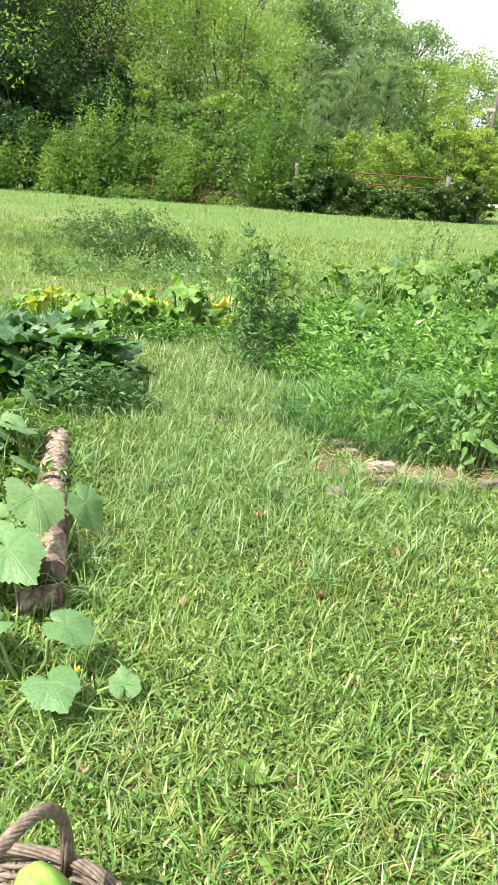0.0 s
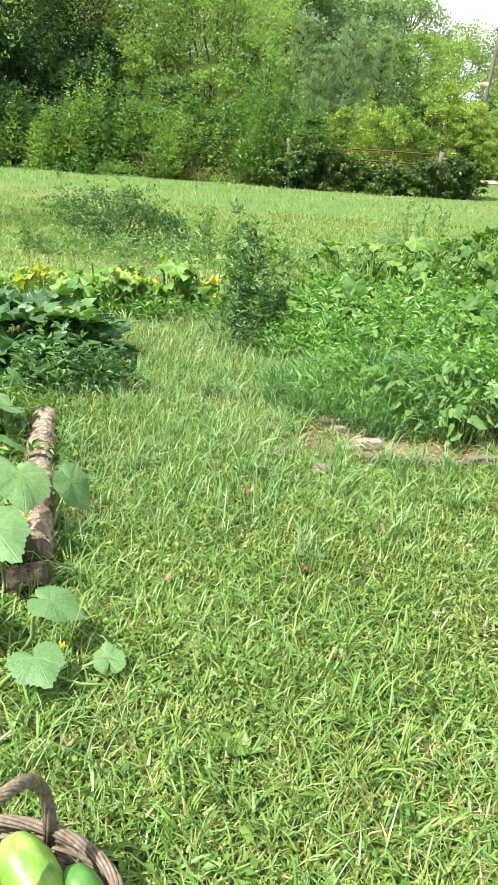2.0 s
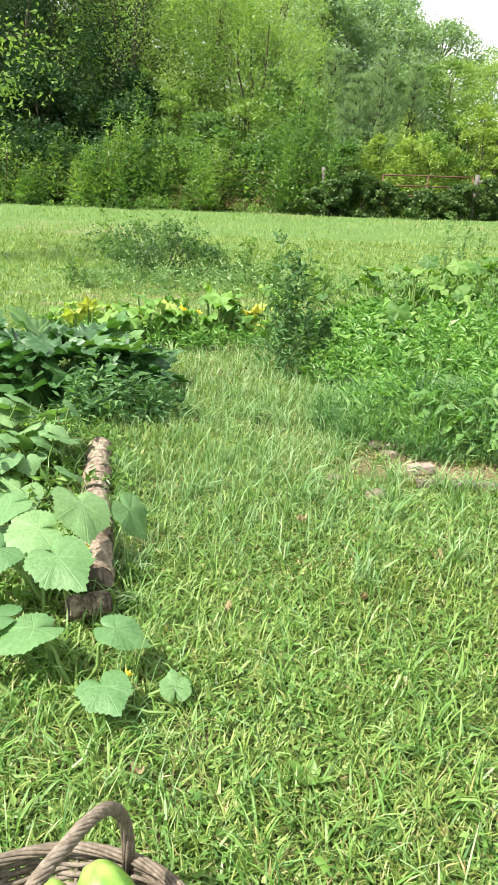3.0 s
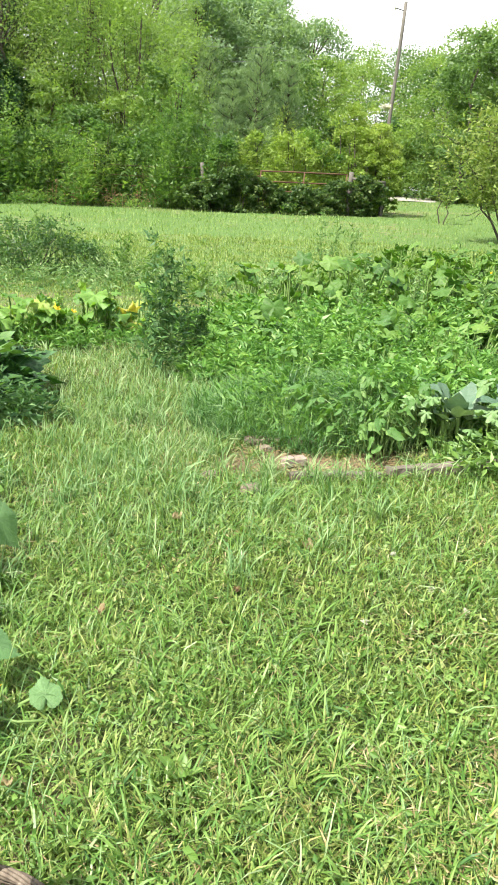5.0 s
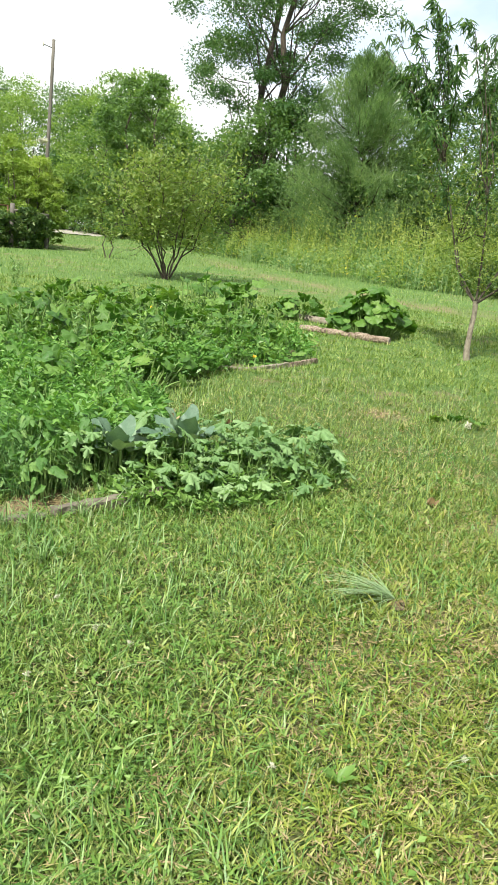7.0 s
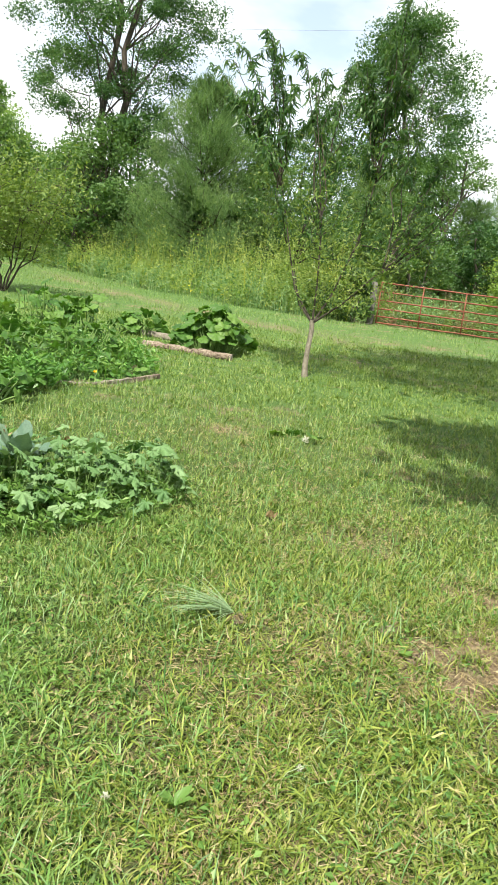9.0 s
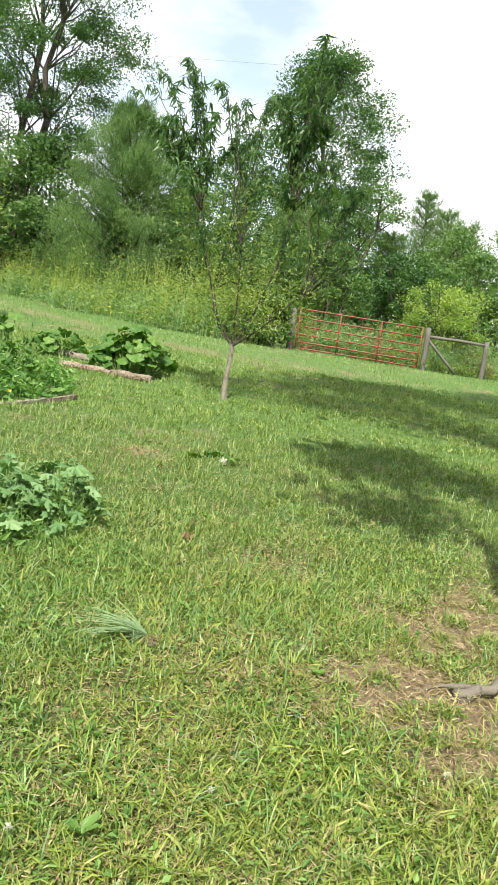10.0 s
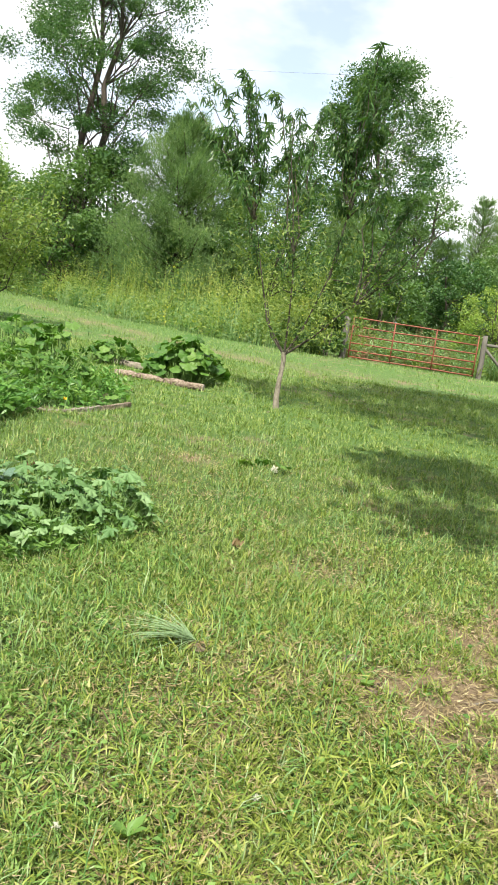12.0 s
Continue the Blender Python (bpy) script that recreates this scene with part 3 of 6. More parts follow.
def build_lawn():
    # tufts of crabgrass close by, their blades arching outwards
    x, y, r = wedge(4600, 1.05, 4.2, 0.5, 36, 80)
    per = 13
    lush = drift(x, y, 0.4, 3) * 0.6 + drift(x, y, 0.13, 4) * 0.4
    keep = (rng.random(len(x)) > bare_at(x, y) * 1.1) & ~in_bed(x, y) & (rng.random(len(x)) < 0.25 + 1.1 * lush)
    x, y, lush = (np.repeat(a[keep], per) for a in (x, y, lush))
    n = len(x)
    way = rng.random(n) * 6.283
    out = 0.03 * rng.random(n) ** 0.7
    x, y = x + out * np.sin(way), y + out * np.cos(way)
    way = way + rng.normal(0, 0.7, n)
    L = (0.035 + 0.105 * rng.random(n) ** 1.6) * (0.65 + 0.75 * lush)
    W = 0.0030 + 0.0040 * rng.random(n)
    lean = 0.25 + 1.0 * rng.random(n)
    worn = rng.random(n) < 0.85 * worn_side(x, y)
    for side, mat, label in ((worn, WORN_GRASS, "broad-bladed yellowing crabgrass in the worn lawn"), (~worn, BROAD_GRASS, "broad-bladed crabgrass in the short lawn")):
        grass("lawn_grass", x[side], y[side], L[side], W[side], lean[side], mat, label, 0.5, False, way[side])
    x, y, r = wedge(80000, 1.05, 9.0, 0.8, 36, 80)
    dry = 0.55 * worn_side(x, y) * (0.3 + 0.7 * drift(x, y, 0.5, 5)) + 0.02 + 0.6 * np.exp(-(((x - 2.8) / 1.8) ** 2 + ((y - 1.7) / 1.5) ** 2)) + 0.7 * np.clip(drift(x, y, 0.33, 6) - 0.62, 0, 1) / 0.38 + 0.5 * np.exp(-(((x - 4.6) / 1.2) ** 2 + ((y - 4.6) / 1.0) ** 2))
    keep = (rng.random(len(x)) < dry) & ~in_bed(x, y) & (rng.random(len(x)) > 0.8 * bare_at(x, y))
    x, y, r = x[keep], y[keep], r[keep]
    grass("dry_lawn_grass", x, y, 0.04 + 0.05 * rng.random(len(x)), 0.0022 + 0.0028 * rng.random(len(x)) * (1 + 0.2 * r), 0.3 + 1.1 * rng.random(len(x)), DRY_GRASS, "yellowed dry grass in the worn lawn", 0.5)
    x, y, r = wedge(105000, 1.05, 4.2, 0.4, 36, 80)
    x, y, way = tufted(x, y, 9, 0.022)
    thick = 0.55 * drift(x, y, 0.3, 7) + 0.45 * drift(x, y, 0.1, 8)
    keep = (rng.random(len(x)) > bare_at(x, y) * 1.1) & ~in_bed(x, y) & (rng.random(len(x)) < 0.2 + 1.2 * thick)
    x, y, r, way, thick = x[keep], y[keep], r[keep], way[keep], thick[keep]
    L = (0.022 + 0.085 * rng.random(len(x)) ** 2.1) * (0.5 + 1.0 * thick) * (1 - 0.2 * worn_side(x, y))
    worn = rng.random(len(x)) < 0.85 * worn_side(x, y)
    for side, mat, label in ((worn, WORN_GRASS, "short worn lawn grass turning yellow"), (~worn, GRASS, "short bright green lawn grass with yellowed blades")):
        n = side.sum()
        grass("lawn_grass", x[side], y[side], L[side], 0.0020 + 0.0040 * rng.random(n) ** 1.5, 0.2 + 1.2 * rng.random(n), mat, label, 0.5, True, way[side])
    # single longer blades and stems bowing over the sward
    x, y, r = wedge(5200, 1.05, 6.5, 0.7, 36, 80)
    keep = (rng.random(len(x)) > bare_at(x, y)) & ~in_bed(x, y)
    x, y = x[keep], y[keep]
    grass("lawn_grass", x, y, 0.10 + 0.11 * rng.random(len(x)), 0.0016 + 0.0035 * rng.random(len(x)) ** 2, 0.1 + 0.9 * rng.random(len(x)), TALL, "single long pale blades bowing over the lawn", 0.5, False)
    # short undergrowth between the blades
    x, y, r = wedge(84000, 1.05, 5.2, 0.55, 36, 80)
    keep = (rng.random(len(x)) > bare_at(x, y) * 1.2) & ~in_bed(x, y)
    x, y, r = x[keep], y[keep], r[keep]
    far = rng.random(len(x)) < 0.8 * worn_side(x, y)
    for side, mat, label in ((far, WORN_GRASS, "low yellowing undergrowth of the worn lawn"), (~far, GRASS, "low green undergrowth of the lawn")):
        n = side.sum()
        a, s = rng.random(n) * 6.283, 0.003 + 0.003 * rng.random(n) * (1 + 0.1 * r[side])
        p = np.stack([x[side], y[side], soil(x[side], y[side]) + 0.012 * rng.random(n)], -1)
        out = np.stack([np.sin(a), np.cos(a), 0.15 + 1.1 * rng.random(n)], -1) * (0.014 + 0.028 * rng.random(n))[:, None]
        w = np.stack([np.cos(a), -np.sin(a), rng.normal(0, 0.4, n)], -1) * s[:, None]
        v = np.stack([p - w, p + w, p + out], 1).reshape(-1, 3)
        tagged(new("lawn_undergrowth", mesh_of("lawn_undergrowth", v, [np.arange(3 * n).reshape(-1, 3)], mat)), label, "grass", kind="stuff")
    # lawn further out
    x, y, r = wedge(290000, 3.5, 18, 1.35, 25, 72)
    x, y, way = tufted(x, y, 7, 0.03)
    r = np.hypot(x, y)
    keep = (rng.random(len(x)) > bare_at(x, y)) & ~in_bed(x, y)
    x, y, r, way = x[keep], y[keep], r[keep], way[keep]
    c = 0.6 * drift(x, y, 0.5, 9) + 0.4 * drift(x, y, 0.18, 10)
    L = (0.024 + 0.062 * rng.random(len(x)) ** 1.8) * (0.5 + 1.0 * c) * (1 + 0.03 * r)
    far = rng.random(len(x)) < 0.8 * worn_side(x, y)
    for side, mat, label in ((far, WORN_GRASS, "mown lawn grass yellowing on the trodden side"), (~far, GRASS, "mown green lawn grass round the beds")):
        n = side.sum()
        spikes("lawn_grass", x[side], y[side], L[side], (0.004 + 0.0045 * rng.random(n)) * (r[side] / 3.6) ** 0.6, 0.25 + 1.05 * rng.random(n), way[side], mat, label)
    # meadow towards the hedge and the fence
    x, y, r = wedge(120000, 12, 60, 1.5, 25, 72)
    keep = (rng.random(len(x)) > bare_at(x, y))
    x, y, r = x[keep], y[keep], r[keep]
    L = (0.04 + 0.10 * rng.random(len(x)) ** 1.6) * (0.6 + 0.8 * drift(x, y, 1.2, 12)) * (1 + 0.004 * r)
    spikes("meadow_grass", x, y, L, 0.012 * (r / 13) ** 0.7, 0.1 + 0.8 * rng.random(len(x)), rng.random(len(x)) * 6.283, MEADOW, "bright green meadow grass before the hedge")
    # all round, outside the walk's view
    a, q = radians(74) + rng.random(9000) * radians(255), 0.6 + 14 * np.sqrt(rng.random(9000))
    x, y = q * np.sin(a), q * np.cos(a)
    grass("lawn_grass", x, y, 0.05 + 0.07 * rng.random(len(x)), np.full(len(x), 0.012), 0.2 + 0.9 * rng.random(len(x)), GRASS, "mown green lawn grass")
    # taller tufts in the path between the beds
    x, y, r = wedge(95000, 2.6, 8.5, 0.6)
    m = np.exp(-(((x + 0.15) / 0.75) ** 2 + ((y - 4.6) / 1.8) ** 2)) + 0.8 * np.exp(-(((x - 0.75) / 0.6) ** 2 + ((y - 4.7) / 0.7) ** 2)) + 0.10
    keep = (rng.random(len(x)) < m) & (bare_at(x, y) < 0.35)
    x, y = x[keep], y[keep]
    grass("tall_grass", x, y, 0.07 + 0.15 * rng.random(len(x)) ** 1.5, 0.002 + 0.0035 * rng.random(len(x)), 0.1 + 0.8 * rng.random(len(x)), TALL, "long uncut grass leaning over the path", 0.5)
    # arching tufts
    cx, cy, cr = wedge(330, 2.3, 8.0, 0.9)
    near = np.exp(-(((cx + 0.1) / 0.9) ** 2 + ((cy - 4.4) / 1.9) ** 2)) + 0.9 * np.exp(-(((cx - 0.5) / 0.45) ** 2 + ((cy - 4.0) / 0.5) ** 2))
    keep = (rng.random(330) < near) & (bare_at(cx, cy) < 0.6)
    edge = np.array([(0.42, 3.58), (0.52, 3.48), (0.88, 3.46), (1.02, 3.43), (1.3, 3.48), (1.62, 3.55), (0.3, 3.72), (0.25, 3.9), (-0.78, 2.95), (-0.85, 3.4), (-0.6, 2.5)])
    cx, cy = np.r_[cx[keep], edge[:, 0]], np.r_[cy[keep], edge[:, 1]]
    cx, cy = np.repeat(cx, 34), np.repeat(cy, 34)
    n = len(cx)
    v, f = blades(cx + rng.normal(0, 0.018, n), cy + rng.normal(0, 0.018, n), 0.09 + 0.17 * rng.random(n), 0.003 + 0.003 * rng.random(n), 0.1 + 0.5 * rng.random(n), rng.random(n) * 6.283, 0, 0.62)
    tagged(new("grass_tufts", mesh_of("grass_tufts", v, f, TALL)), "arching tufts of long pale grass in the path", "grass", kind="stuff")
    # dry straw lying in the lawn
    x, y, r = wedge(50000, 1.05, 8.0, 0.55, 30, 80)
    keep = rng.random(len(x)) < 0.12 + 0.62 * np.clip(bare_at(x, y) + 0.34 * worn_side(x, y) + 0.5 * np.clip(drift(x, y, 0.3, 15) - 0.62, 0, 1), 0, 1)
    x, y, r = x[keep], y[keep], r[keep]
    v, f = blades(x, y, 0.02 + 0.08 * rng.random(len(x)) ** 2, 0.0012 * (1 + 0.3 * r), 1.1 + 0.45 * rng.random(len(x)), rng.random(len(x)) * 6.283, 0.015 + 0.03 * rng.random(len(x)), 0.1, True)
    tagged(new("dry_straw", mesh_of("dry_straw", v, f, STRAW)), "tan dry straw and clippings lying in the lawn", "straw", kind="stuff")
    # dry thatch showing in brown patches
    x, y, r = wedge(130000, 1.05, 7.0, 0.7, 30, 80)
    tone = 0.5 + 0.5 * np.sin(4.1 * x + 2.2 * np.sin(3.3 * y)) * np.sin(4.7 * y + 1.9 * np.sin(2.7 * x)) + 0.25 * np.sin(11 * x + 7 * y) * np.sin(13 * y - 5 * x)
    keep = (rng.random(len(x)) < np.clip(1.5 * (tone - 0.42), 0.01, 1) * (0.26 + 0.85 * worn_side(x, y)) + bare_at(x, y)) & ~in_bed(x, y)
    x, y, r = x[keep], y[keep], r[keep]
    n = len(x)
    a = rng.random(n) * 6.283
    p = np.stack([x, y, soil(x, y) + 0.012 + 0.028 * rng.random(n)], -1)
    out = np.stack([np.sin(a), np.cos(a), rng.normal(0.05, 0.25, n)], -1) * (0.02 + 0.035 * rng.random(n))[:, None]
    w = np.stack([np.cos(a), -np.sin(a), rng.normal(0, 0.4, n)], -1) * (0.0016 * (1 + 0.2 * r))[:, None]
    tagged(new("thatch", mesh_of("thatch", np.stack([p - w, p + w, p + out], 1).reshape(-1, 3), [np.arange(3 * n).reshape(-1, 3)], STRAW)), "short brown thatch in the worn lawn", "straw", kind="stuff")
    # clover and small broad-leaved weeds
    x, y, r = wedge(46000, 1.05, 6.0, 0.7, 36, 80)
    keep = (rng.random(len(x)) < 1.7 * np.clip(drift(x, y, 0.28, 14) - 0.25, 0, 1)) & (bare_at(x, y) < 0.5) & ~in_bed(x, y)
    x, y = x[keep], y[keep]
    p = np.stack([x, y, soil(x, y) + 0.01 + 0.045 * rng.random(len(x))], -1)
    v, f = leaves(p, 0.018, 0.62, up=0.35, flat=0.3, spread=0.4)
    tagged(new("lawn_weeds", mesh_of("lawn_weeds", v, f, CLOVER)), "small round-leaved weeds growing in the lawn", "weeds", kind="stuff")


build_lawn()


# ---- trees and shrubs ----
rng = np.random.default_rng(31)


def limb_mesh(name, lines, mat):
    return mesh_of(name, *join([tube(p, r, s, False) for p, r, s in lines]), mat, True)


def broadleaf(name, x, y, height, width, count, leaf, mat, label, group, bare=0.25, ratio=0.6, bark=BARK, stems=1, droop=0.0, clumps=None, category="tree", thick=0.022, puff=0.085, aims=None, splay=0.22, near=False, tall=0.62, lean=(0, 0)):
    """A tree: trunk with limbs to clumps of leaves, gaps between the clumps."""
    t = thing(name, x, y, float(gz(x, y)) - 0.05, label, category, group)
    lines, centres = [], []
    k = clumps or max(20, int(count / 110))
    for s in range(stems):
        a = rng.random() * 6.283 if aims is None else aims[s]
        foot = np.array([math.cos(a), math.sin(a), 0]) * (0.12 * width * 0.3 if stems > 1 else 0)
        top = np.array([math.cos(a), math.sin(a), 0]) * width * (splay if stems > 1 else 0.05) + [lean[0], lean[1], height * (0.93 if s == 0 else 0.75 + 0.2 * rng.random())]
        spine = bend(foot, top, 0, 0.018, 9)
        lines.append((spine, np.linspace(height * thick, height * 0.004, 9), 7))
        for i in range(k // stems):
            u = bare + (1 - bare) * rng.random() ** 0.8
            w = math.sin(math.pi * min(1, (u - bare) / (1 - bare) * 0.86 + 0.13)) ** 0.65
            b = rng.random() * 6.283
            d = width * 0.5 * w * (0.35 + 0.65 * rng.random() ** 0.5)
            on = spine[int(np.clip((u - 0.12) * 9, 1, 8))]
            c = np.array([on[0] + d * math.cos(b), on[1] + d * math.sin(b), height * u + 0.1 * d])
            centres.append(c)
            if i % 3 == 0:
                lines.append((bend(on, c, -0.03 * d, 0.05, 5), np.linspace(height * thick * 0.2, height * thick * 0.06, 5), 4))
    centres = np.array(centres)
    n = int(count * (0.56 if near else 1.0))
    share = rng.random(len(centres)) ** 0.7 + 0.15
    per = rng.choice(len(centres), n, p=share / share.sum())
    size = width * puff * (0.55 + 0.9 * rng.random(len(centres)))[per][:, None]
    pos = centres[per] + random_dirs(n) * (1.6 * rng.random(n) ** 0.45)[:, None] * size * [1, 1, tall]
    pos[:, 2] = np.maximum(pos[:, 2], 0.12 * rng.random(n))
    v, f = leaves(pos, leaf * (1.28 if near else 1.0), ratio * (1 if near else 1.5), DIAMOND if near else LEAFLET, up=-droop, flat=0.7)
    part_of("trunk", limb_mesh("trunk", lines, bark), t)
    part_of("crown", mesh_of("crown", v, f, mat), t)
    return t


NEEDLES = (np.array([p for a, l in ((0, 1.0), (1.6, 0.85), (3.1, 0.95), (4.7, 0.9)) for p in ((-0.045 * math.cos(a + 1.57), 0.0, -0.045 * math.sin(a + 1.57)), (0.045 * math.cos(a + 1.57), 0.0, 0.045 * math.sin(a + 1.57)), (0.5 * l * math.cos(a), 0.85 * l, 0.5 * l * math.sin(a)))]), [[(3 * i, 3 * i + 1, 3 * i + 2) for i in range(4)]])


def pine(name, x, y, height, width, count, tuft, mat, label, group):
    """A pine: whorls of rising branches with tufts of needles."""
    t = thing(name, x, y, float(gz(x, y)) - 0.05, label, "tree", group)
    lines, pos, way = [], [], []
    spine = bend((0, 0, 0), (0.02 * width, 0, height), 0, 0.006, 9)
    lines.append((spine, np.linspace(height * 0.018, 0.01, 9), 7))
    whorls = max(9, int(height * 1.7))
    for i in range(whorls):
        u = 0.08 + 0.9 * i / whorls
        reach = width * 0.52 * (1 - u) ** 0.58 * (0.8 + 0.4 * rng.random())
        for j in range(6):
            b = (j + rng.random()) * 1.047
            a0 = np.array([0, 0, height * u])
            a1 = a0 + reach * np.array([math.cos(b), math.sin(b), 0.25 + 0.55 * u])
            line = bend(a0, a1, 0.04 * reach, 0.03, 5)
            lines.append((line, np.linspace(height * 0.005, 0.006, 5), 4))
            m = max(3, int(0.62 * count / whorls / 6 * (1.5 - u)))
            s = 0.25 + 0.75 * rng.random(m)
            pos.append(a0 + (a1 - a0) * s[:, None] + rng.normal(0, 0.10 * reach + 0.06, (m, 3)) * [1, 1, 0.75])
            way.append(np.tile((a1 - a0) / max(reach, 0.1) * [0.5, 0.5, 1] + [0, 0, 0.5], (m, 1)))
    pos, way = np.concatenate(pos), np.concatenate(way)
    n = len(pos)
    s = 1.18 * tuft * np.exp(rng.normal(0, 0.2, n))
    v, f = scatter(*NEEDLES, pos, axes_of(unit(way + rng.normal(0, 0.45, (n, 3))), random_dirs(n)), np.stack([s * 0.8, s, s], -1))
    part_of("trunk", limb_mesh("trunk", lines, BARK), t)
    part_of("needles", mesh_of("needles", v, f, mat), t)
    return t


WOODS_LEFT = [(-12.8, 33.7, 10.0, 7.2), (-11.3, 38.4, 12.5, 9.3), (-7.3, 36.3, 11.1, 7.2), (-5.1, 37.7, 10.5, 7.1), (-2.2, 35.9, 8.4, 5.8), (-0.3, 34.0, 5.3, 3.4), (-15.4, 34.8, 9.2, 7.4), (-9.3, 42.0, 13.5, 9.0), (-3.6, 43.0, 12.0, 8.0), (-14.0, 41.0, 13.0, 9.0)]
FAR_DARK = [(-2.5, 62.0, 15.5, 8.0), (1.0, 58.0, 13.5, 7.5), (7.3, 71.6, 16.8, 6.2), (3.2, 61.9, 14.0, 8.2), (6.2, 65.7, 14.1, 7.7), (1.2, 75.0, 16.2, 5.8), (12.0, 74.0, 14.3, 8.1)]
FAR_PINE = [(4.6, 49.8, 7.7, 4.3), (6.8, 51.5, 7.4, 3.6), (3.1, 49.9, 6.5, 3.5), (1.7, 54.0, 8.2, 3.8)]
FAR_MID = [(20.2, 72.2, 12.2, 7.0), (17.8, 77.9, 12.9, 7.4), (21.6, 66.5, 11.3, 6.5), (19.0, 46.2, 10.0, 3.2), (18.0, 48.7, 9.8, 3.0), (10.2, 59.0, 9.3, 5.6), (14.3, 64.3, 10.0, 6.1), (19.4, 69.2, 10.6, 6.1), (20.0, 62.8, 9.7, 5.1), (21.4, 62.3, 12.3, 5.6), (22.5, 57.7, 12.0, 5.8), (18.6, 52.7, 9.1, 4.8), (21.7, 51.5, 8.5, 5.6), (18.5, 54.9, 8.5, 4.9), (21.8, 51.5, 9.1, 4.8), (7.5, 57, 8.6, 5.5)]
MID_LOW = [(11.6, 60.5, 5.6, 5.4), (17.8, 61.0, 5.3, 6.0), (20.9, 60.2, 5.8, 5.8), (22.8, 53.9, 5.7, 5.6), (24.2, 52.1, 5.9, 5.6), (23.3, 49.1, 6.8, 5.4), (22.7, 44.5, 6.9, 5.0), (21.2, 40.8, 4.7, 3.9), (21.8, 38.1, 5.9, 4.1), (22.5, 35.4, 4.7, 3.6)]
PINES = [(21.8, 28.6, 9.4, 6.0), (28.9, 24.7, 6.6, 3.4), (30.2, 23.6, 5.8, 3.2), (24.3, 27.4, 7.2, 3.8), (26.4, 21.4, 5.8, 2.8), (39.7, 23.4, 9.5, 3.4), (37.3, 19.4, 7.2, 3.9), (33.7, 21.6, 6.1, 3.2), (40.3, 22.3, 8.5, 3.4)]
RIGHT = [(31.3, 21.7, 7.9, 3.8), (26.0, 24.8, 5.8, 4.2), (24.5, 26.4, 6.0, 3.8), (27.3, 20.3, 4.9, 3.6), (29.1, 17.7, 4.3, 3.6), (30.9, 14.3, 4.8, 4.0), (18.9, 35.5, 6.4, 4.6), (28.5, 27.5, 8.5, 5.0), (25.8, 30.5, 8.0, 5.0), (34.0, 18.0, 6.0, 4.5), (37.5, 27.0, 8.5, 5.5), (29.8, 24.0, 7.5, 4.5), (36.0, 15.0, 6.5, 5.0)]

# trees flagged dark have the wood's shade put into their leaf colour
for i, (x, y, h, w) in enumerate(WOODS_LEFT):
    dark = i in (0, 1, 6, 7, 9)
    broadleaf("tree", x, y, h, w, (26000 if dark else 29000) if i != 5 else 12000, 0.14 if dark else 0.11, SHADED_EVERGREEN if dark else WOOD_Y, ("dark green" if dark else "light yellow-green feathery") + " tree with thin trunks behind the hedge", "trees behind the hedge", 0.04, 0.42, stems=3 if dark else 5, droop=0.25, thick=0.008, tall=0.7 if dark else 1.5, puff=0.085 if dark else 0.07, splay=0.3)
# low evergreens added where the wood is in shade, shade in their colour
for x, y, h, w in ((-9.9, 32.0, 5.2, 4.9), (-7.5, 32.5, 5.1, 3.9)):
    broadleaf("small_tree", x, y, h, w, 9000, 0.15, SHADED_EVERGREEN, "evergreen tree close behind the hedge, darkened as by wood shade", "dark evergreens", 0.02, 0.5, stems=2, thick=0.011)
for i in range(6):
    broadleaf("tree", -24 + 3.4 * i, 49 + 2 * (i % 2), 15.5 - 0.35 * i, 8.0, 10000, 0.3, WOOD_M, "mid-green tree deep in the wood", "trees behind the hedge", 0.02, 0.6, stems=2)
# the first four shrubs take the same leaf colour darkened for shade
for i in range(9):
    broadleaf("shrub", -15 + 1.8 * i, 33.2 + 1.2 * (i % 2), 3.6 + 1.2 * (i % 3) * 0.7, 3.4, 5200, 0.16, SHADED_EVERGREEN if i < 4 else (WOOD_M, WOOD_Y)[i % 2], ("dark" if i < 4 else ("mid", "light yellow")[i % 2]) + "-green undergrowth beneath the trees behind the hedge", "wood undergrowth", 0.0, 0.5, stems=3, category="shrub", thick=0.008)
# far hillside trees and pines carry the distance haze in their leaf colour
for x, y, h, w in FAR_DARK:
    broadleaf("tree", x, y, h, w * 1.2, 19000, 0.21, HAZED_WOOD, "tall green tree on the far hillside, paled as by haze", "far trees", 0.12, 0.6)
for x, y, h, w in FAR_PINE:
    pine("pine_tree", x, y, h * 1.15, w * 0.85, 5200, 0.30, HAZED_WOOD, "dense blue-green pine on the far hillside, paled as by haze", "far pines")
for i, (x, y, h, w) in enumerate(FAR_MID):
    broadleaf("tree", x, y, h, w * 1.35, 9500, 0.17, (WOOD_M, WOOD_Y, WOOD_Y, WOOD_M)[i % 4], "rounded " + ("mid-green", "yellow-green", "yellow-green", "mid-green")[i % 4] + " tree of the far wood", "far trees", 0.02, 0.62, thick=0.012)
for i, (x, y, h, w) in enumerate(MID_LOW):
    broadleaf("small_tree", x, y, h, w * 1.15, 6000, 0.19, (WOOD_M, WOOD_D)[i % 2], ("mid-green", "dark green")[i % 2] + " bushy young tree at the field's edge", "young trees", 0.02, 0.6, stems=2)
rng = np.random.default_rng(34)
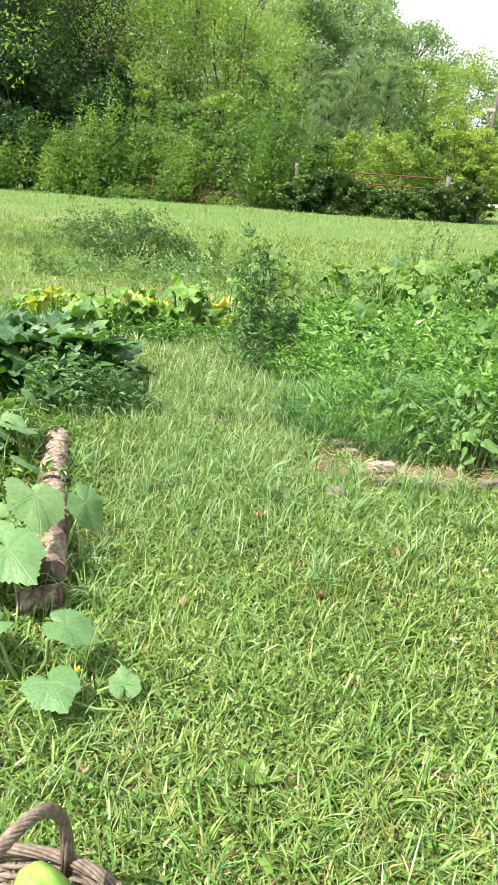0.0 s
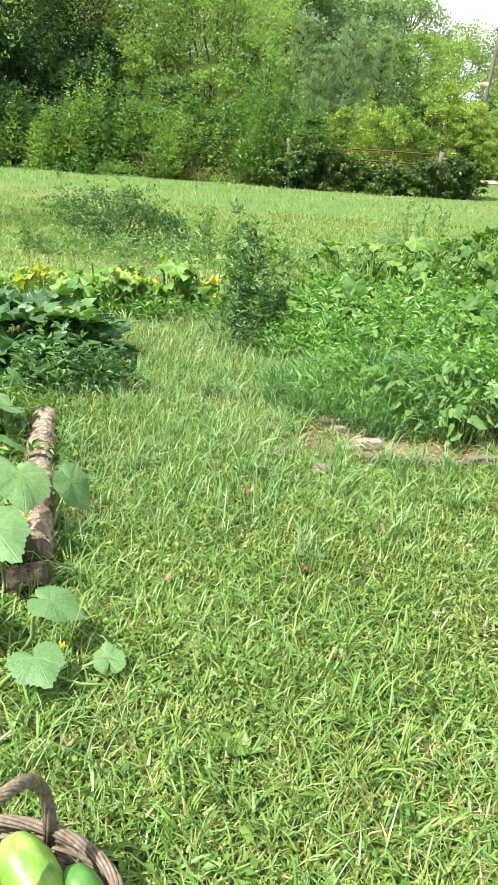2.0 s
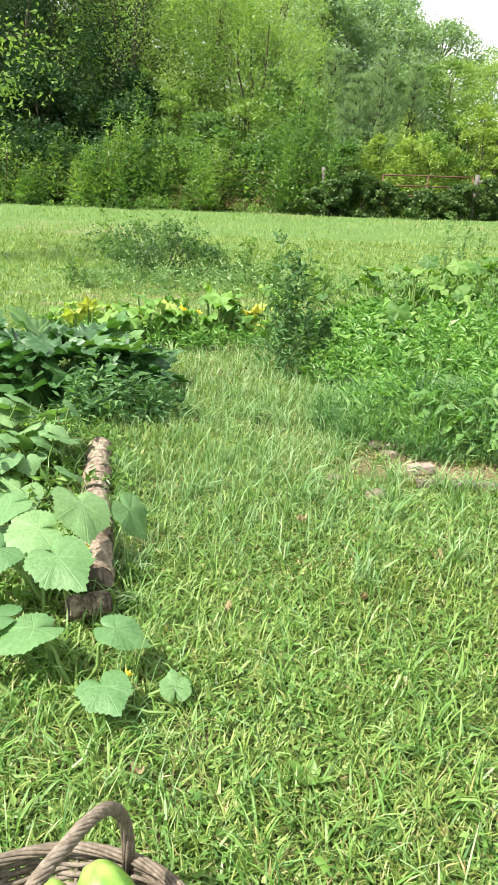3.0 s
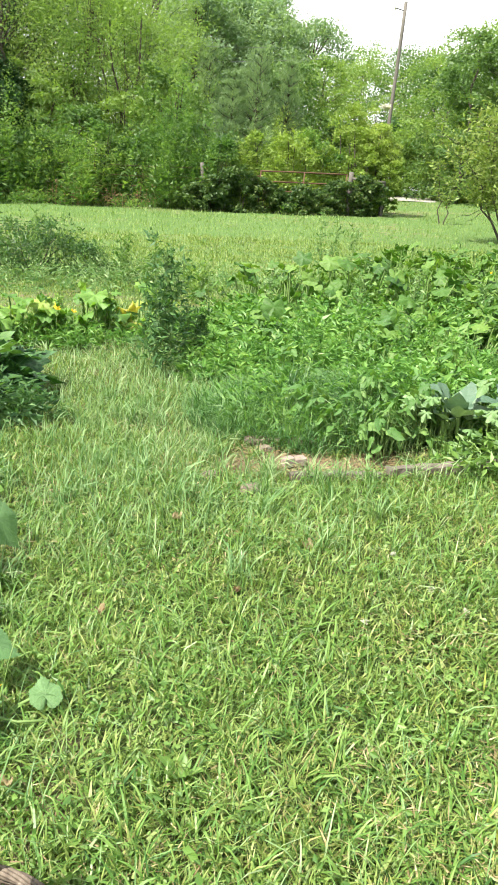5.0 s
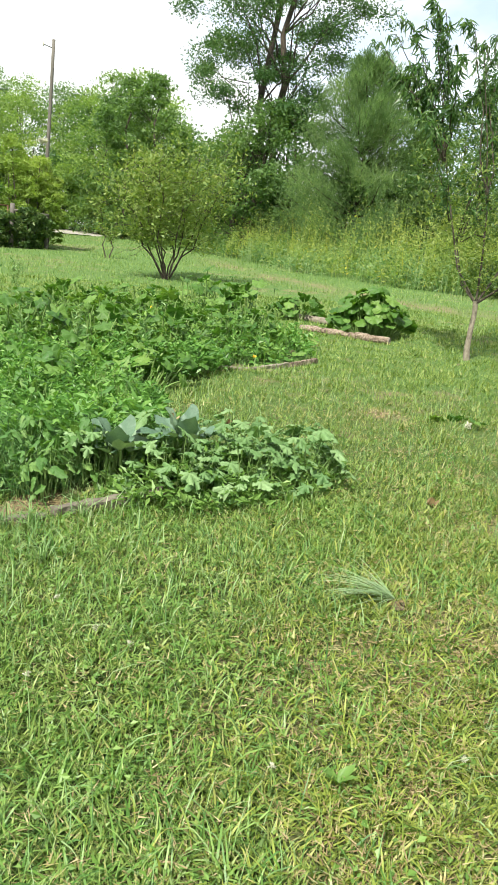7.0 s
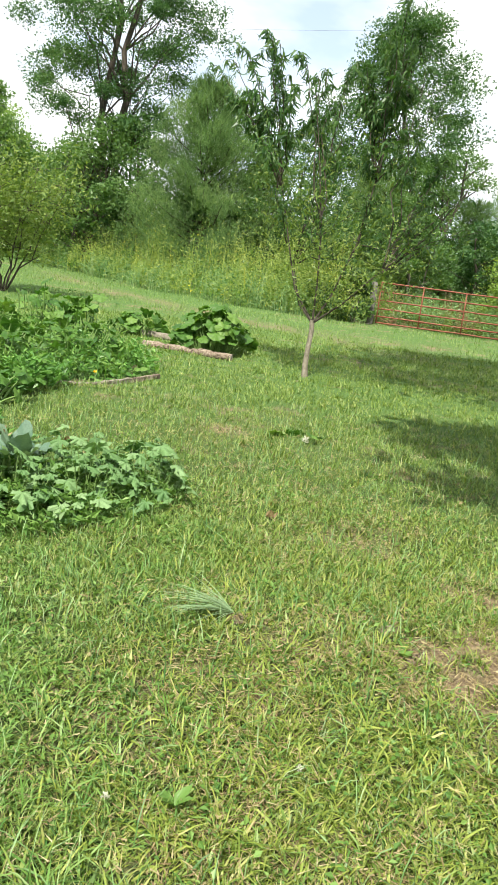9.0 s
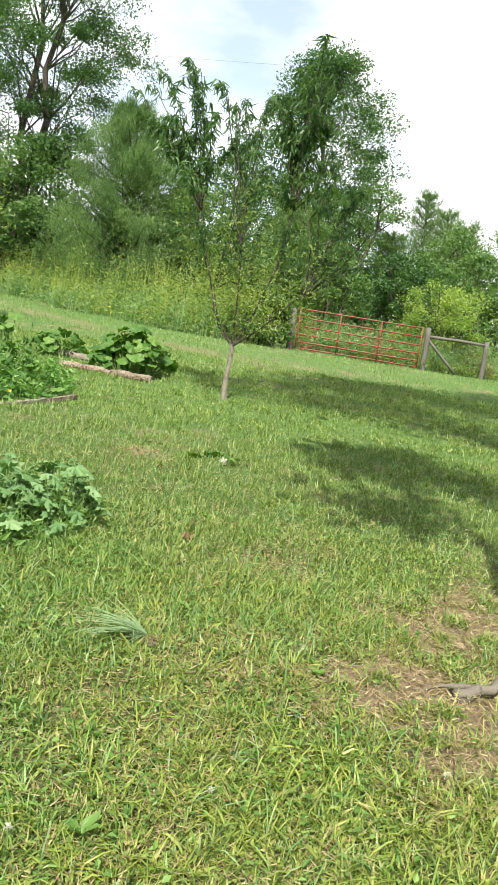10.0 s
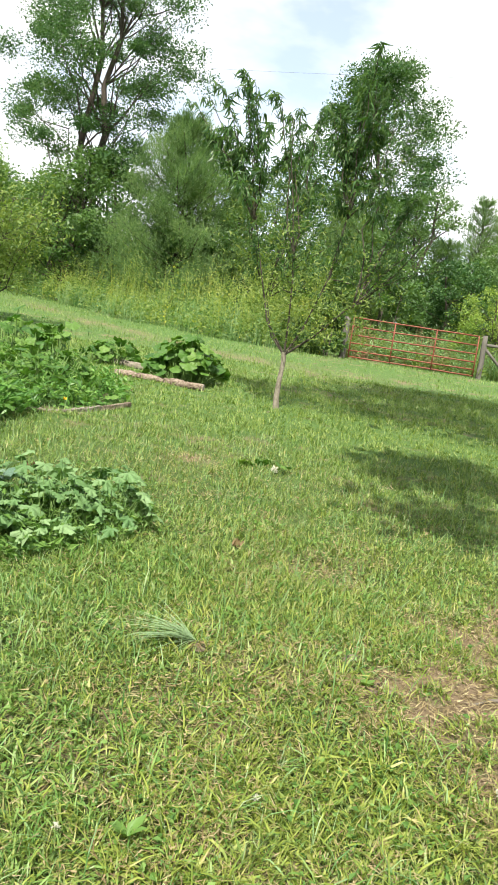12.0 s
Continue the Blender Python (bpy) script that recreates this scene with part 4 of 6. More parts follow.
broadleaf("tree", 21.2, 36.1, 19.5, 9.4, 84000, 0.125, WOOD_D, "tall tree with two dark trunks and gaps in its crown", "tall trees", 0.33, 0.55, stems=2, thick=0.0135, clumps=190, puff=0.066, aims=(-0.8, 2.34), splay=0.05)
broadleaf("tree", 18.9, 34.2, 7.4, 5.4, 11000, 0.15, WOOD_M, "bushy green tree below the tall tree", "young trees", 0.02, 0.6, stems=2)
broadleaf("tree", 21.6, 33.0, 7.6, 4.6, 9000, 0.15, WOOD_D, "dark bushy tree below the tall tree", "young trees", 0.02, 0.6, stems=2)
broadleaf("tree", 32.8, 26.2, 15.0, 8.2, 52000, 0.13, WOOD_D, "tall round-crowned green tree behind the pines", "tall trees", 0.22, 0.6, thick=0.012, puff=0.075, clumps=210)
for x, y, h, w in PINES:
    pine("pine_tree", x, y, h, w * 1.2, 62000 if w > 5 else 11000, 0.205 if w > 5 else 0.23, PINE, "soft green pine at the field's edge", "pines")
for i, (x, y, h, w) in enumerate(RIGHT):
    broadleaf("small_tree", x, y, h, w * 1.1, 8500, 0.12, (WOOD_M, WOOD_D, WOOD_M)[i % 3], "bushy green young tree behind the fence", "young trees", 0.02, 0.6, stems=2)
broadleaf("shrub", 25.8, 13.4, 3.1, 3.6, 9000, 0.085, HEDGE_Y, "yellowish-green rounded shrub behind the fence rail", "", 0.02, 0.5, stems=3, category="shrub")
# the trees beside the lawn whose shade lies on it
rng = np.random.default_rng(21)
for x, y, h, w, n, bare, dx, dy in ((2.6, -1.4, 8.4, 2.9, 3600, 0.62, -0.8, 2.3), (5.0, -1.6, 8.4, 3.2, 3600, 0.55, 0, 1.2), (7.8, 1.0, 11.0, 6.0, 13000, 0.56, -0.2, 3.2), (12.6, 1.6, 9.5, 5.0, 7500, 0.45, 0, 2.0), (18.5, 1.0, 10.0, 5.5, 4600, 0.3, 0, 0)):
    broadleaf("tree", x, y, h, w, n, 0.15, WOOD_M, "green tree leaning over the lawn, shading the grass", "shade trees", bare, 0.6, near=True, puff=0.115, clumps=int(n / 90), lean=(dx, dy), thick=0.009)
rng = np.random.default_rng(22)
# the branch that hangs in beside the squash bed
broadleaf("tree", -6.05, 12.2, 5.6, 3.9, 7500, 0.07, WOOD_Y, "light green tree with drooping leafy branches", "", 0.28, 0.5, droop=0.3, near=True, puff=0.10)

rng = np.random.default_rng(23)
# hedge along the old fence: shrubs and tall weeds grown together
for i in range(21):
    x = -13.5 + i * 1.05 + rng.normal(0, 0.2)
    y = 30.4 + rng.normal(0, 0.35) + 0.06 * max(0, -x)
    yel = 2.5 < x < 8.2
    h = (1.9 + 1.2 * rng.random()) if not yel else (2.5 + 1.2 * rng.random())
    # left and odd shrubs: shade behind the weeds put into darker leaf colour
    broadleaf("shrub", x, y + 0.5, h, 1.7 + 1.0 * rng.random(), 4200, 0.105, HEDGE_Y if yel and i % 3 else (WOOD_D if i < 9 or i % 2 else HEDGE), ("yellow-green" if yel and i % 3 else ("dark green" if i < 9 or i % 2 else "fresh green")) + " leafy shrub in the overgrown hedge", "hedge shrubs", 0.0, 0.5, stems=3, category="shrub", thick=0.008)
for x, y, h in ((1.2, 28.7, 1.25), (0.7, 28.8, 1.0), (1.75, 28.8, 1.5), (2.45, 28.8, 1.6), (3.2, 28.9, 1.2), (4.0, 28.95, 0.85), (4.8, 29.0, 1.0), (5.5, 29.05, 0.9), (6.2, 29.1, 1.25), (6.9, 29.2, 1.5), (7.5, 29.3, 1.5)):
    broadleaf("vine_bush", x, y, h, 1.2, 3200, 0.10, IVY, "dark vine-grown bush against the old gate", "vine bushes", 0.0, 0.6, stems=3, category="shrub", thick=0.01)
broadleaf("shrub", 7.15, 30.5, 4.0, 1.9, 9000, 0.085, HEDGE_Y, "tall yellow-green elder shrub at the hedge's end", "hedge shrubs", 0.0, 0.5, stems=3, category="shrub", thick=0.008)

for x, y, h, w in ((7.6, 30.2, 3.4, 1.5), (8.15, 30.2, 2.7, 1.2)):
    broadleaf("shrub", x, y, h, w, 6500, 0.085, HEDGE_Y, "tall yellow-green shrub at the hedge's end", "hedge shrubs", 0.0, 0.5, stems=3, category="shrub", thick=0.008)

# low growth that fills the wood's edge
for i in range(18):
    u = i / 17
    x, y = 24.2 + 9.5 * u + rng.normal(0, 0.5), 43.5 - 30 * u + rng.normal(0, 0.5)
    broadleaf("shrub", x, y, 3.2 + 1.2 * rng.random(), 3.6, 4200, 0.16, (WOOD_D, WOOD_M)[i % 2], ("dark", "mid")[i % 2] + " green undergrowth at the wood's edge", "undergrowth", 0.0, 0.6, stems=3, category="shrub", thick=0.006)
for i in range(11):
    u = i / 10
    x, y = 21.6 + 3.6 * u + rng.normal(0, 0.5), 39.0 - 20.0 * u + rng.normal(0, 0.4)
    broadleaf("shrub", x, y, 3.0 + 1.6 * rng.random(), 3.4, 4200, 0.14, (WOOD_M, WOOD_D)[i % 2], ("mid", "dark")[i % 2] + " green thicket behind the field's weeds", "thicket", 0.0, 0.55, stems=3, category="shrub", thick=0.006)
for i in range(10):
    u = i / 9
    x, y = 9.0 + 17 * u + rng.normal(0, 0.5), 61.5 - 6 * u + rng.normal(0, 0.5)
    broadleaf("shrub", x, y, 4.0 + 1.2 * rng.random(), 4.4, 3600, 0.22, (WOOD_Y, WOOD_M)[i % 2], ("yellow", "mid")[i % 2] + " green undergrowth of the far wood", "far undergrowth", 0.0, 0.6, stems=3, category="shrub", thick=0.006)

rng = np.random.default_rng(24)

# ---- tall weeds of the field's edge ----
def columns(x, y, h, per, leaf, ratio, radius, template=LEAFLET, stalk=0.012, bare=0.1, rise=0.5):
    """Upright weeds: a stalk each, with leaves all the way up that grow shorter towards the tip."""
    n = len(x)
    v1 = blades(x, y, h, np.full(n, stalk), 0.03 + 0.14 * rng.random(n), rng.random(n) * 6.283, 0, 0.07, True)
    i = np.repeat(np.arange(n), per)
    m = n * per
    u = bare + (1 - bare) * rng.random(m) ** 0.85
    a = rng.random(m) * 6.283
    lean = rng.normal(0, 0.07, (n, 2))[i]
    thin = np.clip(1.15 - u, 0.12, 0.8)
    out = radius * thin * rng.random(m) ** 0.6
    pos = np.stack([x[i] + out * np.cos(a) + lean[:, 0] * u * h[i], y[i] + out * np.sin(a) + lean[:, 1] * u * h[i], soil(x[i], y[i]) + h[i] * u], -1)
    ahead = np.stack([np.cos(a), np.sin(a), rng.normal(rise, 0.45, m)], -1)
    s = leaf * (0.45 + 0.75 * thin) * np.exp(rng.normal(0, 0.25, m))
    v2 = scatter(*template, pos, axes_of(unit(ahead), random_dirs(m, 1.0)), np.stack([s * ratio, s, s], -1))
    return join([v1, v2])


def weed_strip(name, line, depth, stalks, tall, label, mat=WEEDS, leaf=0.14, per=9, ratio=0.42, radius=0.2, seed=1, want=0.0):
    """A strip of tall weeds behind a line of points, reaching depth metres to its far side."""
    pts = np.array(line, float)
    seg = np.linalg.norm(np.diff(pts, axis=0), axis=1)
    s = rng.random(stalks) * seg.sum()
    k = np.clip(np.searchsorted(np.cumsum(seg), s), 0, len(seg) - 1)
    u = (s - np.r_[0, np.cumsum(seg)][k]) / seg[k]
    p = pts[k] + (pts[k + 1] - pts[k]) * u[:, None]
    d = unit(pts[k + 1] - pts[k])
    away = np.stack([-d[:, 1], d[:, 0]], -1)
    back = depth * rng.random(stalks) ** 1.4
    edge = 0.9 * (drift(s, 0 * s, 1.1, seed) - 0.5) + 0.5 * (drift(s, 0 * s, 0.35, seed + 1) - 0.5)
    p = p + away * (back + edge)[:, None]
    patch = drift(p[:, 0], p[:, 1], 1.3, seed + 2)
    keep = patch > want * rng.random(stalks)
    p, back, patch = p[keep], back[keep], patch[keep]
    h = tall * (0.38 + 0.62 * np.minimum(1, 0.2 + back / 2.2)) * (0.5 + 0.5 * rng.random(len(p))) * (0.4 + 1.0 * patch)
    return tagged(new(name, mesh_of(name, *columns(p[:, 0], p[:, 1], h, per, leaf, ratio, radius), mat)), label, "weeds", kind="stuff")


EDGE = [(19.5, 47), (17.6, 36.5), (17.2, 30.5), (16.6, 25.5), (16.6, 21.5), (17.6, 18.2), (19.6, 16.5)]
weed_strip("field_weeds", EDGE, 7.0, 3800, 3.0, "tall yellow-green goldenrod along the field's edge", WEEDS, 0.13, 24, 0.36, 0.22, 1, 1.1)
weed_strip("field_weeds", EDGE, 7.0, 1300, 2.1, "leafy mid-green weeds along the field's edge", HEDGE, 0.14, 22, 0.5, 0.25, 11, 1.4)
weed_strip("field_weeds", EDGE, 5.0, 700, 2.2, "low dark brambles among the field's weeds", WOOD_M, 0.15, 24, 0.6, 0.4, 21, 1.6)
weed_strip("field_grass", EDGE, 3.0, 7000, 1.7, "tall pale grass standing at the field's edge", TALL, 0.20, 3, 0.10, 0.08, 31, 1.2)
weed_strip("goldenrod_bloom", EDGE, 5.0, 420, 2.5, "goldenrod stems with yellow tips", BLOOM, 0.09, 8, 0.5, 0.12, 1, 1.2)
weed_strip("field_weeds", [(20.6, 16.6), (23.6, 13.2), (27.5, 9.0)], 5.0, 800, 1.5, "tall pale weeds and grass behind the red gate", OLIVE, 0.14, 14)
weed_strip("field_grass", [(20.6, 16.6), (23.6, 13.2), (27.5, 9.0)], 3.0, 2600, 1.7, "tall pale grass behind the red gate", TALL, 0.2, 3, 0.10, 0.08, 33)
weed_strip("dead_weeds", [(20.6, 16.6), (23.6, 13.2), (25.5, 11.2)], 2.5, 900, 1.6, "brown dead weed stalks behind the red gate", DEAD_STALK, 0.12, 4, 0.14, 0.08, 35)
weed_strip("field_weeds", [(6.5, 55.5), (12.6, 56.0)], 4.0, 700, 3.2, "tall yellow-green weeds beside the gravel road", WEEDS, 0.2, 14)
weed_strip("field_weeds", [(17.9, 56.0), (20.5, 47.5)], 4.0, 900, 3.0, "tall yellow-green weeds beyond the gravel road", WEEDS, 0.2, 14)

weed_strip("hedge_weeds", [(1.3, 29.3), (-6.5, 29.4), (-14.5, 29.8)][::-1], 1.5, 560, 5.0, "tall upright leafy green weeds growing through the hedge", HEDGE, 0.18, 120, 0.42, 0.36, 41, 1.0)
weed_strip("hedge_weeds", [(1.3, 29.7), (8.4, 30.1)], 1.6, 420, 3.5, "tall yellow-green weeds above the old gate", HEDGE_Y, 0.13, 100, 0.42, 0.36, 43, 0.3)
weed_strip("hedge_weeds", [(-14.5, 29.4), (-6.5, 29.0), (1.5, 28.95), (3.0, 28.8), (7.9, 29.2)], 0.5, 300, 0.9, "low leafy weeds at the foot of the hedge", HEDGE, 0.12, 40, 0.45, 0.25, 45, 1.0)

weed_strip("dead_weeds", [(-7.0, 29.35), (-0.5, 29.2)], 0.8, 70, 2.2, "reddish-brown dead weeds standing in the hedge", DEAD_STALK, 0.10, 12)

# ---- fences, gates, pole ----
def rod(a, b, r0, r1=None, sides=8, n=2, wobble=0.0):
    return tube(bend(a, b, 0, wobble, n), np.linspace(r0, r0 if r1 is None else r1, n), sides)


def wooden_post(x, y, h, r, lean=(0, 0), label="weathered grey wooden fence post", group="fence posts", name="fence_post"):
    t = thing(name, x, y, float(gz(x, y)), label, "post", group)
    v, f = tube(bend((0, 0, -0.3), (lean[0], lean[1], h), 0, 0.006, 7), np.r_[r * 1.05, r * 1.0, r * 1.03, r * 0.97, r, r * 0.98, r * 0.86], 12)
    part_of("shaft", mesh_of("shaft", v, f, POST_WOOD, True), t)
    part_of("staple", mesh_of("staple", *rod((-r, -r * 0.4, h * 0.7), (r, -r * 0.9, h * 0.7), 0.012, sides=6), RUST), t)
    return t


def build_gate(name, a, b, z0, h, rails, uprights, r, mat, label, bar_names="rail"):
    """A tube gate from a to b: rails, uprights and two hinges."""
    a, b = np.array(a, float), np.array(b, float)
    ga, gb = float(gz(*a)), float(gz(*b))
    t = thing(name, a[0], a[1], ga, label, "gate")
    end = np.array([b[0] - a[0], b[1] - a[1], gb - ga])
    for i in range(rails):
        k = (i / (rails - 1)) ** 1.15
        z = z0 + (h - z0) * k
        part_of("rail", mesh_of("rail", *rod((0, 0, z), end + [0, 0, z], r, n=7, wobble=0.0015), mat, True), t)
    for i in range(uprights):
        p = end * (i / (uprights - 1))
        part_of("upright", mesh_of("upright", *rod(p + [0, -0.012, z0 - 0.02], p + [0, -0.012, h + 0.02], r * 0.95, n=3), mat, True), t)
    for z in (z0 + 0.2, h - 0.2):
        part_of("hinge", mesh_of("hinge", *rod((-0.14, 0, z), (0.02, 0, z), 0.018), RUST, True), t)
    return t


GL, GR = (20.24, 16.22), (23.18, 12.87)
build_gate("farm_gate", (20.33, 16.12), (23.14, 12.92), 0.09, 1.43, 6, 4, 0.024, RED_PAINT, "closed red tubular steel farm gate between two posts")
wooden_post(GL[0] - 0.02, GL[1] + 0.08, 1.42, 0.11)
wooden_post(GR[0] + 0.12, GR[1] - 0.10, 1.48, 0.09)
wooden_post(24.95, 11.35, 1.30, 0.085)
brace = thing("fence_brace", 23.25, 12.84, float(gz(23.25, 12.84)), "weathered wooden fence rail and slanting brace by the gate", "fence brace")
part_of("top_rail", mesh_of("top_rail", *rod((0.08, -0.05, 1.18), (1.7, -1.49, 1.19), 0.055, 0.05, n=5, wobble=0.01), POST_WOOD, True), brace)
part_of("diagonal", mesh_of("diagonal", *rod((0.12, -0.1, 1.05), (0.95, -0.85, 0.05), 0.05, 0.05, n=4), POST_WOOD, True), brace)
broadleaf("vine_bush", 19.6, 16.5, 1.75, 1.5, 4500, 0.10, IVY, "dark vine bush round the gate post", "", 0.0, 0.7, stems=3, category="shrub", thick=0.01)
broadleaf("vine_bush", 18.7, 17.3, 1.2, 1.4, 1500, 0.10, IVY, "dark vine bush by the gate post", "", 0.0, 0.7, stems=3, category="shrub", thick=0.01)

build_gate("old_gate", (3.1, 29.2), (6.45, 29.55), 0.2, 1.5, 5, 3, 0.026, RUST, "rusty old steel gate overgrown by the hedge")
wooden_post(1.15, 29.05, 1.68, 0.075, (-0.28, 0.02), "leaning grey wooden post in front of the hedge", "hedge posts")
wooden_post(6.6, 29.5, 1.6, 0.10, (0, 0), "grey wooden gate post in the hedge", "hedge posts")
wooden_post(8.0, 29.75, 1.45, 0.07, (0, 0), "grey wooden post at the hedge's end", "hedge posts")
crosspiece = thing("fence_rail", 6.6, 29.45, float(gz(6.6, 29.45)), "dark wooden rails between the posts at the hedge's end", "fence rail")
part_of("top_rail", mesh_of("top_rail", *rod((0.05, -0.08, 1.36), (1.4, 0.16, 1.36), 0.05, n=4), POST_WOOD, True), crosspiece)
part_of("diagonal", mesh_of("diagonal", *rod((0.35, -0.06, 0.2), (1.0, 0.06, 1.1), 0.04, n=4), POST_WOOD, True), crosspiece)
for x, y in ((-7.3, 29.75), (-3.1, 29.8), (-11.3, 29.95)):
    t = thing("steel_fence_post", x, y, float(gz(x, y)), "thin steel fence post with a white tip", "post", "steel posts")
    part_of("shaft", mesh_of("shaft", *rod((0, 0, -0.2), (0.03, 0, 1.85), 0.022, sides=6), RUST), t)
    part_of("tip", mesh_of("tip", *rod((0.03, 0, 1.85), (0.032, 0, 2.05), 0.024, sides=6), WHITE_PETAL), t, "white painted tip")
wires = thing("wire_fence", 0, 0, 0, "sagging rusty wires of the old hedge fence", "fence")
for z in (0.45, 0.8, 1.15, 1.5):
    for (xa, ya), (xb, yb) in (((-11.3, 29.95), (-7.3, 29.75)), ((-7.3, 29.75), (-3.1, 29.8)), ((-3.1, 29.8), (1.1, 29.05))):
        part_of("wire", mesh_of("wire", *tube(bend((xa, ya, gz(xa, ya) + z), (xb, yb, gz(xb, yb) + z), 0.02, 0, 6), 0.006, 4, False), RUST), wires)

pole = thing("utility_pole", 8.15, 30.85, float(gz(8.15, 30.85)), "tall bare grey wooden utility pole", "utility pole")
part_of("shaft", mesh_of("shaft", *tube(bend((0, 0, -0.5), (0, 0, 7.75), 0, 0.001, 8), np.linspace(0.085, 0.062, 8), 12), POST_WOOD, True), pole)
part_of("bracket", mesh_of("bracket", *rod((-0.05, 0, 7.45), (-0.38, 0, 7.5), 0.018, sides=6), WIRE), pole)
part_of("insulator", mesh_of("insulator", *tube(np.array([(-0.38, 0, 7.44), (-0.38, 0, 7.5), (-0.38, 0, 7.53), (-0.38, 0, 7.6)]), [0.02, 0.035, 0.03, 0.015], 8), WHITE_PETAL, True), pole)
for i, (a, b, sag) in enumerate((((-20, 45.5, 9.4), (8.8, 44.0, 11.25), 0.3), ((-20, 45.5, 7.6), (24, 43.2, 13.1), 0.5), ((22.0, 42.0, 17.6), (48.0, 14.0, 21.6), 0.5))):
    w = thing("power_line", 0, 0, 0, "thin overhead power line against the sky", "cable", "power lines")
    part_of("cable", mesh_of("cable", *tube(bend(a, b, sag, 0, 16), 0.006, 5, False), WIRE), w)


def build_road():
    s = np.linspace(0, 1, 14)
    cx, cy, w = 14.6 + 3.4 * s + 0.4 * np.sin(4 * s), 49.6 + 9.0 * s, 1.7 + 0.15 * np.sin(9 * s)
    v = np.concatenate([np.stack([cx - k * w, cy + 0.35 * k * w, gz(cx - k * w, cy + 0.35 * k * w) + (0.05 if abs(k) < 1 else -0.03)], -1) for k in (-1.15, -0.8, 0, 0.8, 1.15)])
    i, j = np.meshgrid(np.arange(4), np.arange(13), indexing="ij")
    q = np.stack([i * 14 + j, i * 14 + j + 1, (i + 1) * 14 + j + 1, (i + 1) * 14 + j], -1).reshape(-1, 4)
    tagged(new("road", mesh_of("road", v, [q], GRAVEL, True)), "pale gravel drive beyond the hedge", "road", kind="structure")


build_road()


# ---- the young peach tree, the bush and the sapling ----
def peach_tree(x, y):
    t = thing("peach_tree", x, y, float(gz(x, y)) - 0.03, "young peach tree with drooping narrow dark green leaves", "tree")
    right, deep = np.array([0.686, -0.728, 0]), np.array([0.728, 0.686, 0])
    up = np.array([0, 0, 1.0])

    def at(r, h, d=0.0):
        return right * (r - 0.135 * h) + deep * d + up * h

    trunk = np.array([at(0, -0.1), at(0.01, 0.2), at(0.05, 0.45), at(0.10, 0.70), at(0.11, 0.86)])
    lines = [(trunk, [0.056, 0.043, 0.037, 0.035, 0.038], 12)]
    fork = at(0.11, 0.82)
    mains = [[fork, at(-0.12, 1.25, 0.1), at(-0.28, 1.9, 0.2), at(-0.38, 2.7, 0.25), at(-0.44, 3.5, 0.3), at(-0.5, 4.2, 0.3)],
             [fork, at(0.16, 1.3, -0.1), at(0.22, 2.0, -0.25), at(0.20, 2.9, -0.3), at(0.15, 4.0, -0.3)],
             [fork, at(0.35, 1.2, 0.05), at(0.75, 2.0, 0.1), at(1.0, 2.9, 0.1), at(1.25, 3.9, 0.1), at(1.38, 4.85, 0.1)],
             [fork, at(0.55, 1.12, -0.2), at(1.05, 1.6, -0.5), at(1.6, 2.1, -0.7), at(2.1, 2.7, -0.7)],
             [fork, at(-0.1, 1.1, 0.4), at(-0.2, 1.7, 0.9), at(0.2, 2.5, 1.3), at(0.5, 3.3, 1.4)]]
    twigs = []
    for m in mains:
        p = np.array(m) + rng.normal(0, 0.02, (len(m), 3)) * [[0], *[[1]] * (len(m) - 1)]
        lines.append((p, np.linspace(0.017, 0.005, len(m)), 7))
        twigs.append(p[len(p) // 2:])
    tips = [(-1.22, 4.2), (-1.05, 4.35), (-0.75, 4.45), (-0.5, 4.55), (-0.33, 4.6), (-0.05, 4.4), (0.22, 4.4), (0.6, 4.25), (0.92, 4.5), (1.2, 4.75), (1.32, 4.95), (1.4, 4.7), (1.28, 4.5), (1.0, 4.2), (1.55, 4.3), (-1.0, 3.8), (-0.7, 4.1), (-0.35, 4.1), (2.0, 3.3),  (-0.85, 3.5), (-0.6, 3.0), (-0.15, 3.7), (0.2, 4.2), (0.45, 4.25), (0.45, 3.4), (0.8, 4.2), (0.95, 3.7), (1.15, 4.5), (1.42, 5.05), (1.45, 4.2),
            (1.6, 3.5), (1.9, 3.1), (2.15, 2.75), (2.0, 2.2), (1.6, 2.3), (1.25, 1.95), (1.1, 2.6), (0.7, 2.4), (0.4, 2.7), (-0.4, 2.4), (0.9, 3.0), (1.75, 2.7), (2.3, 2.35), (1.4, 3.0), (0.0, 2.0), (0.5, 1.75)]
    for r, h in tips:
        tip = at(r + rng.normal(0, 0.05), h, rng.normal(0, 0.38))
        m = mains[int(np.argmin([abs(r - v) for v in (-0.45, 0.2, 1.1, 1.9, 0.3)]))]
        start = np.array(m[-3 if h > 2.9 else 2])
        line = bend(start, tip, -0.05, 0.02, 9)
        out = unit(np.array([tip[0] - start[0], tip[1] - start[1], 0.0]) + 1e-3)
        line = np.concatenate([line, [line[-1] + out * 0.07 + [0, 0, 0.05], line[-1] + out * 0.16 + [0, 0, 0.04]]])
        lines.append((line, np.linspace(0.012, 0.0025, len(line)), 5))
        twigs.append(line[2:])
        for _ in range(3):
            k = rng.integers(3, 8)
            s = bend(line[k], line[k] + rng.normal(0, 0.17, 3) * [1, 1, 0.4] + [0, 0, 0.25], -0.02, 0.03, 4)
            lines.append((s, np.linspace(0.005, 0.002, 4), 4))
            twigs.append(s)
    pos = []
    way = []
    for w in twigs:
        high = w[-1][2] > 3.2
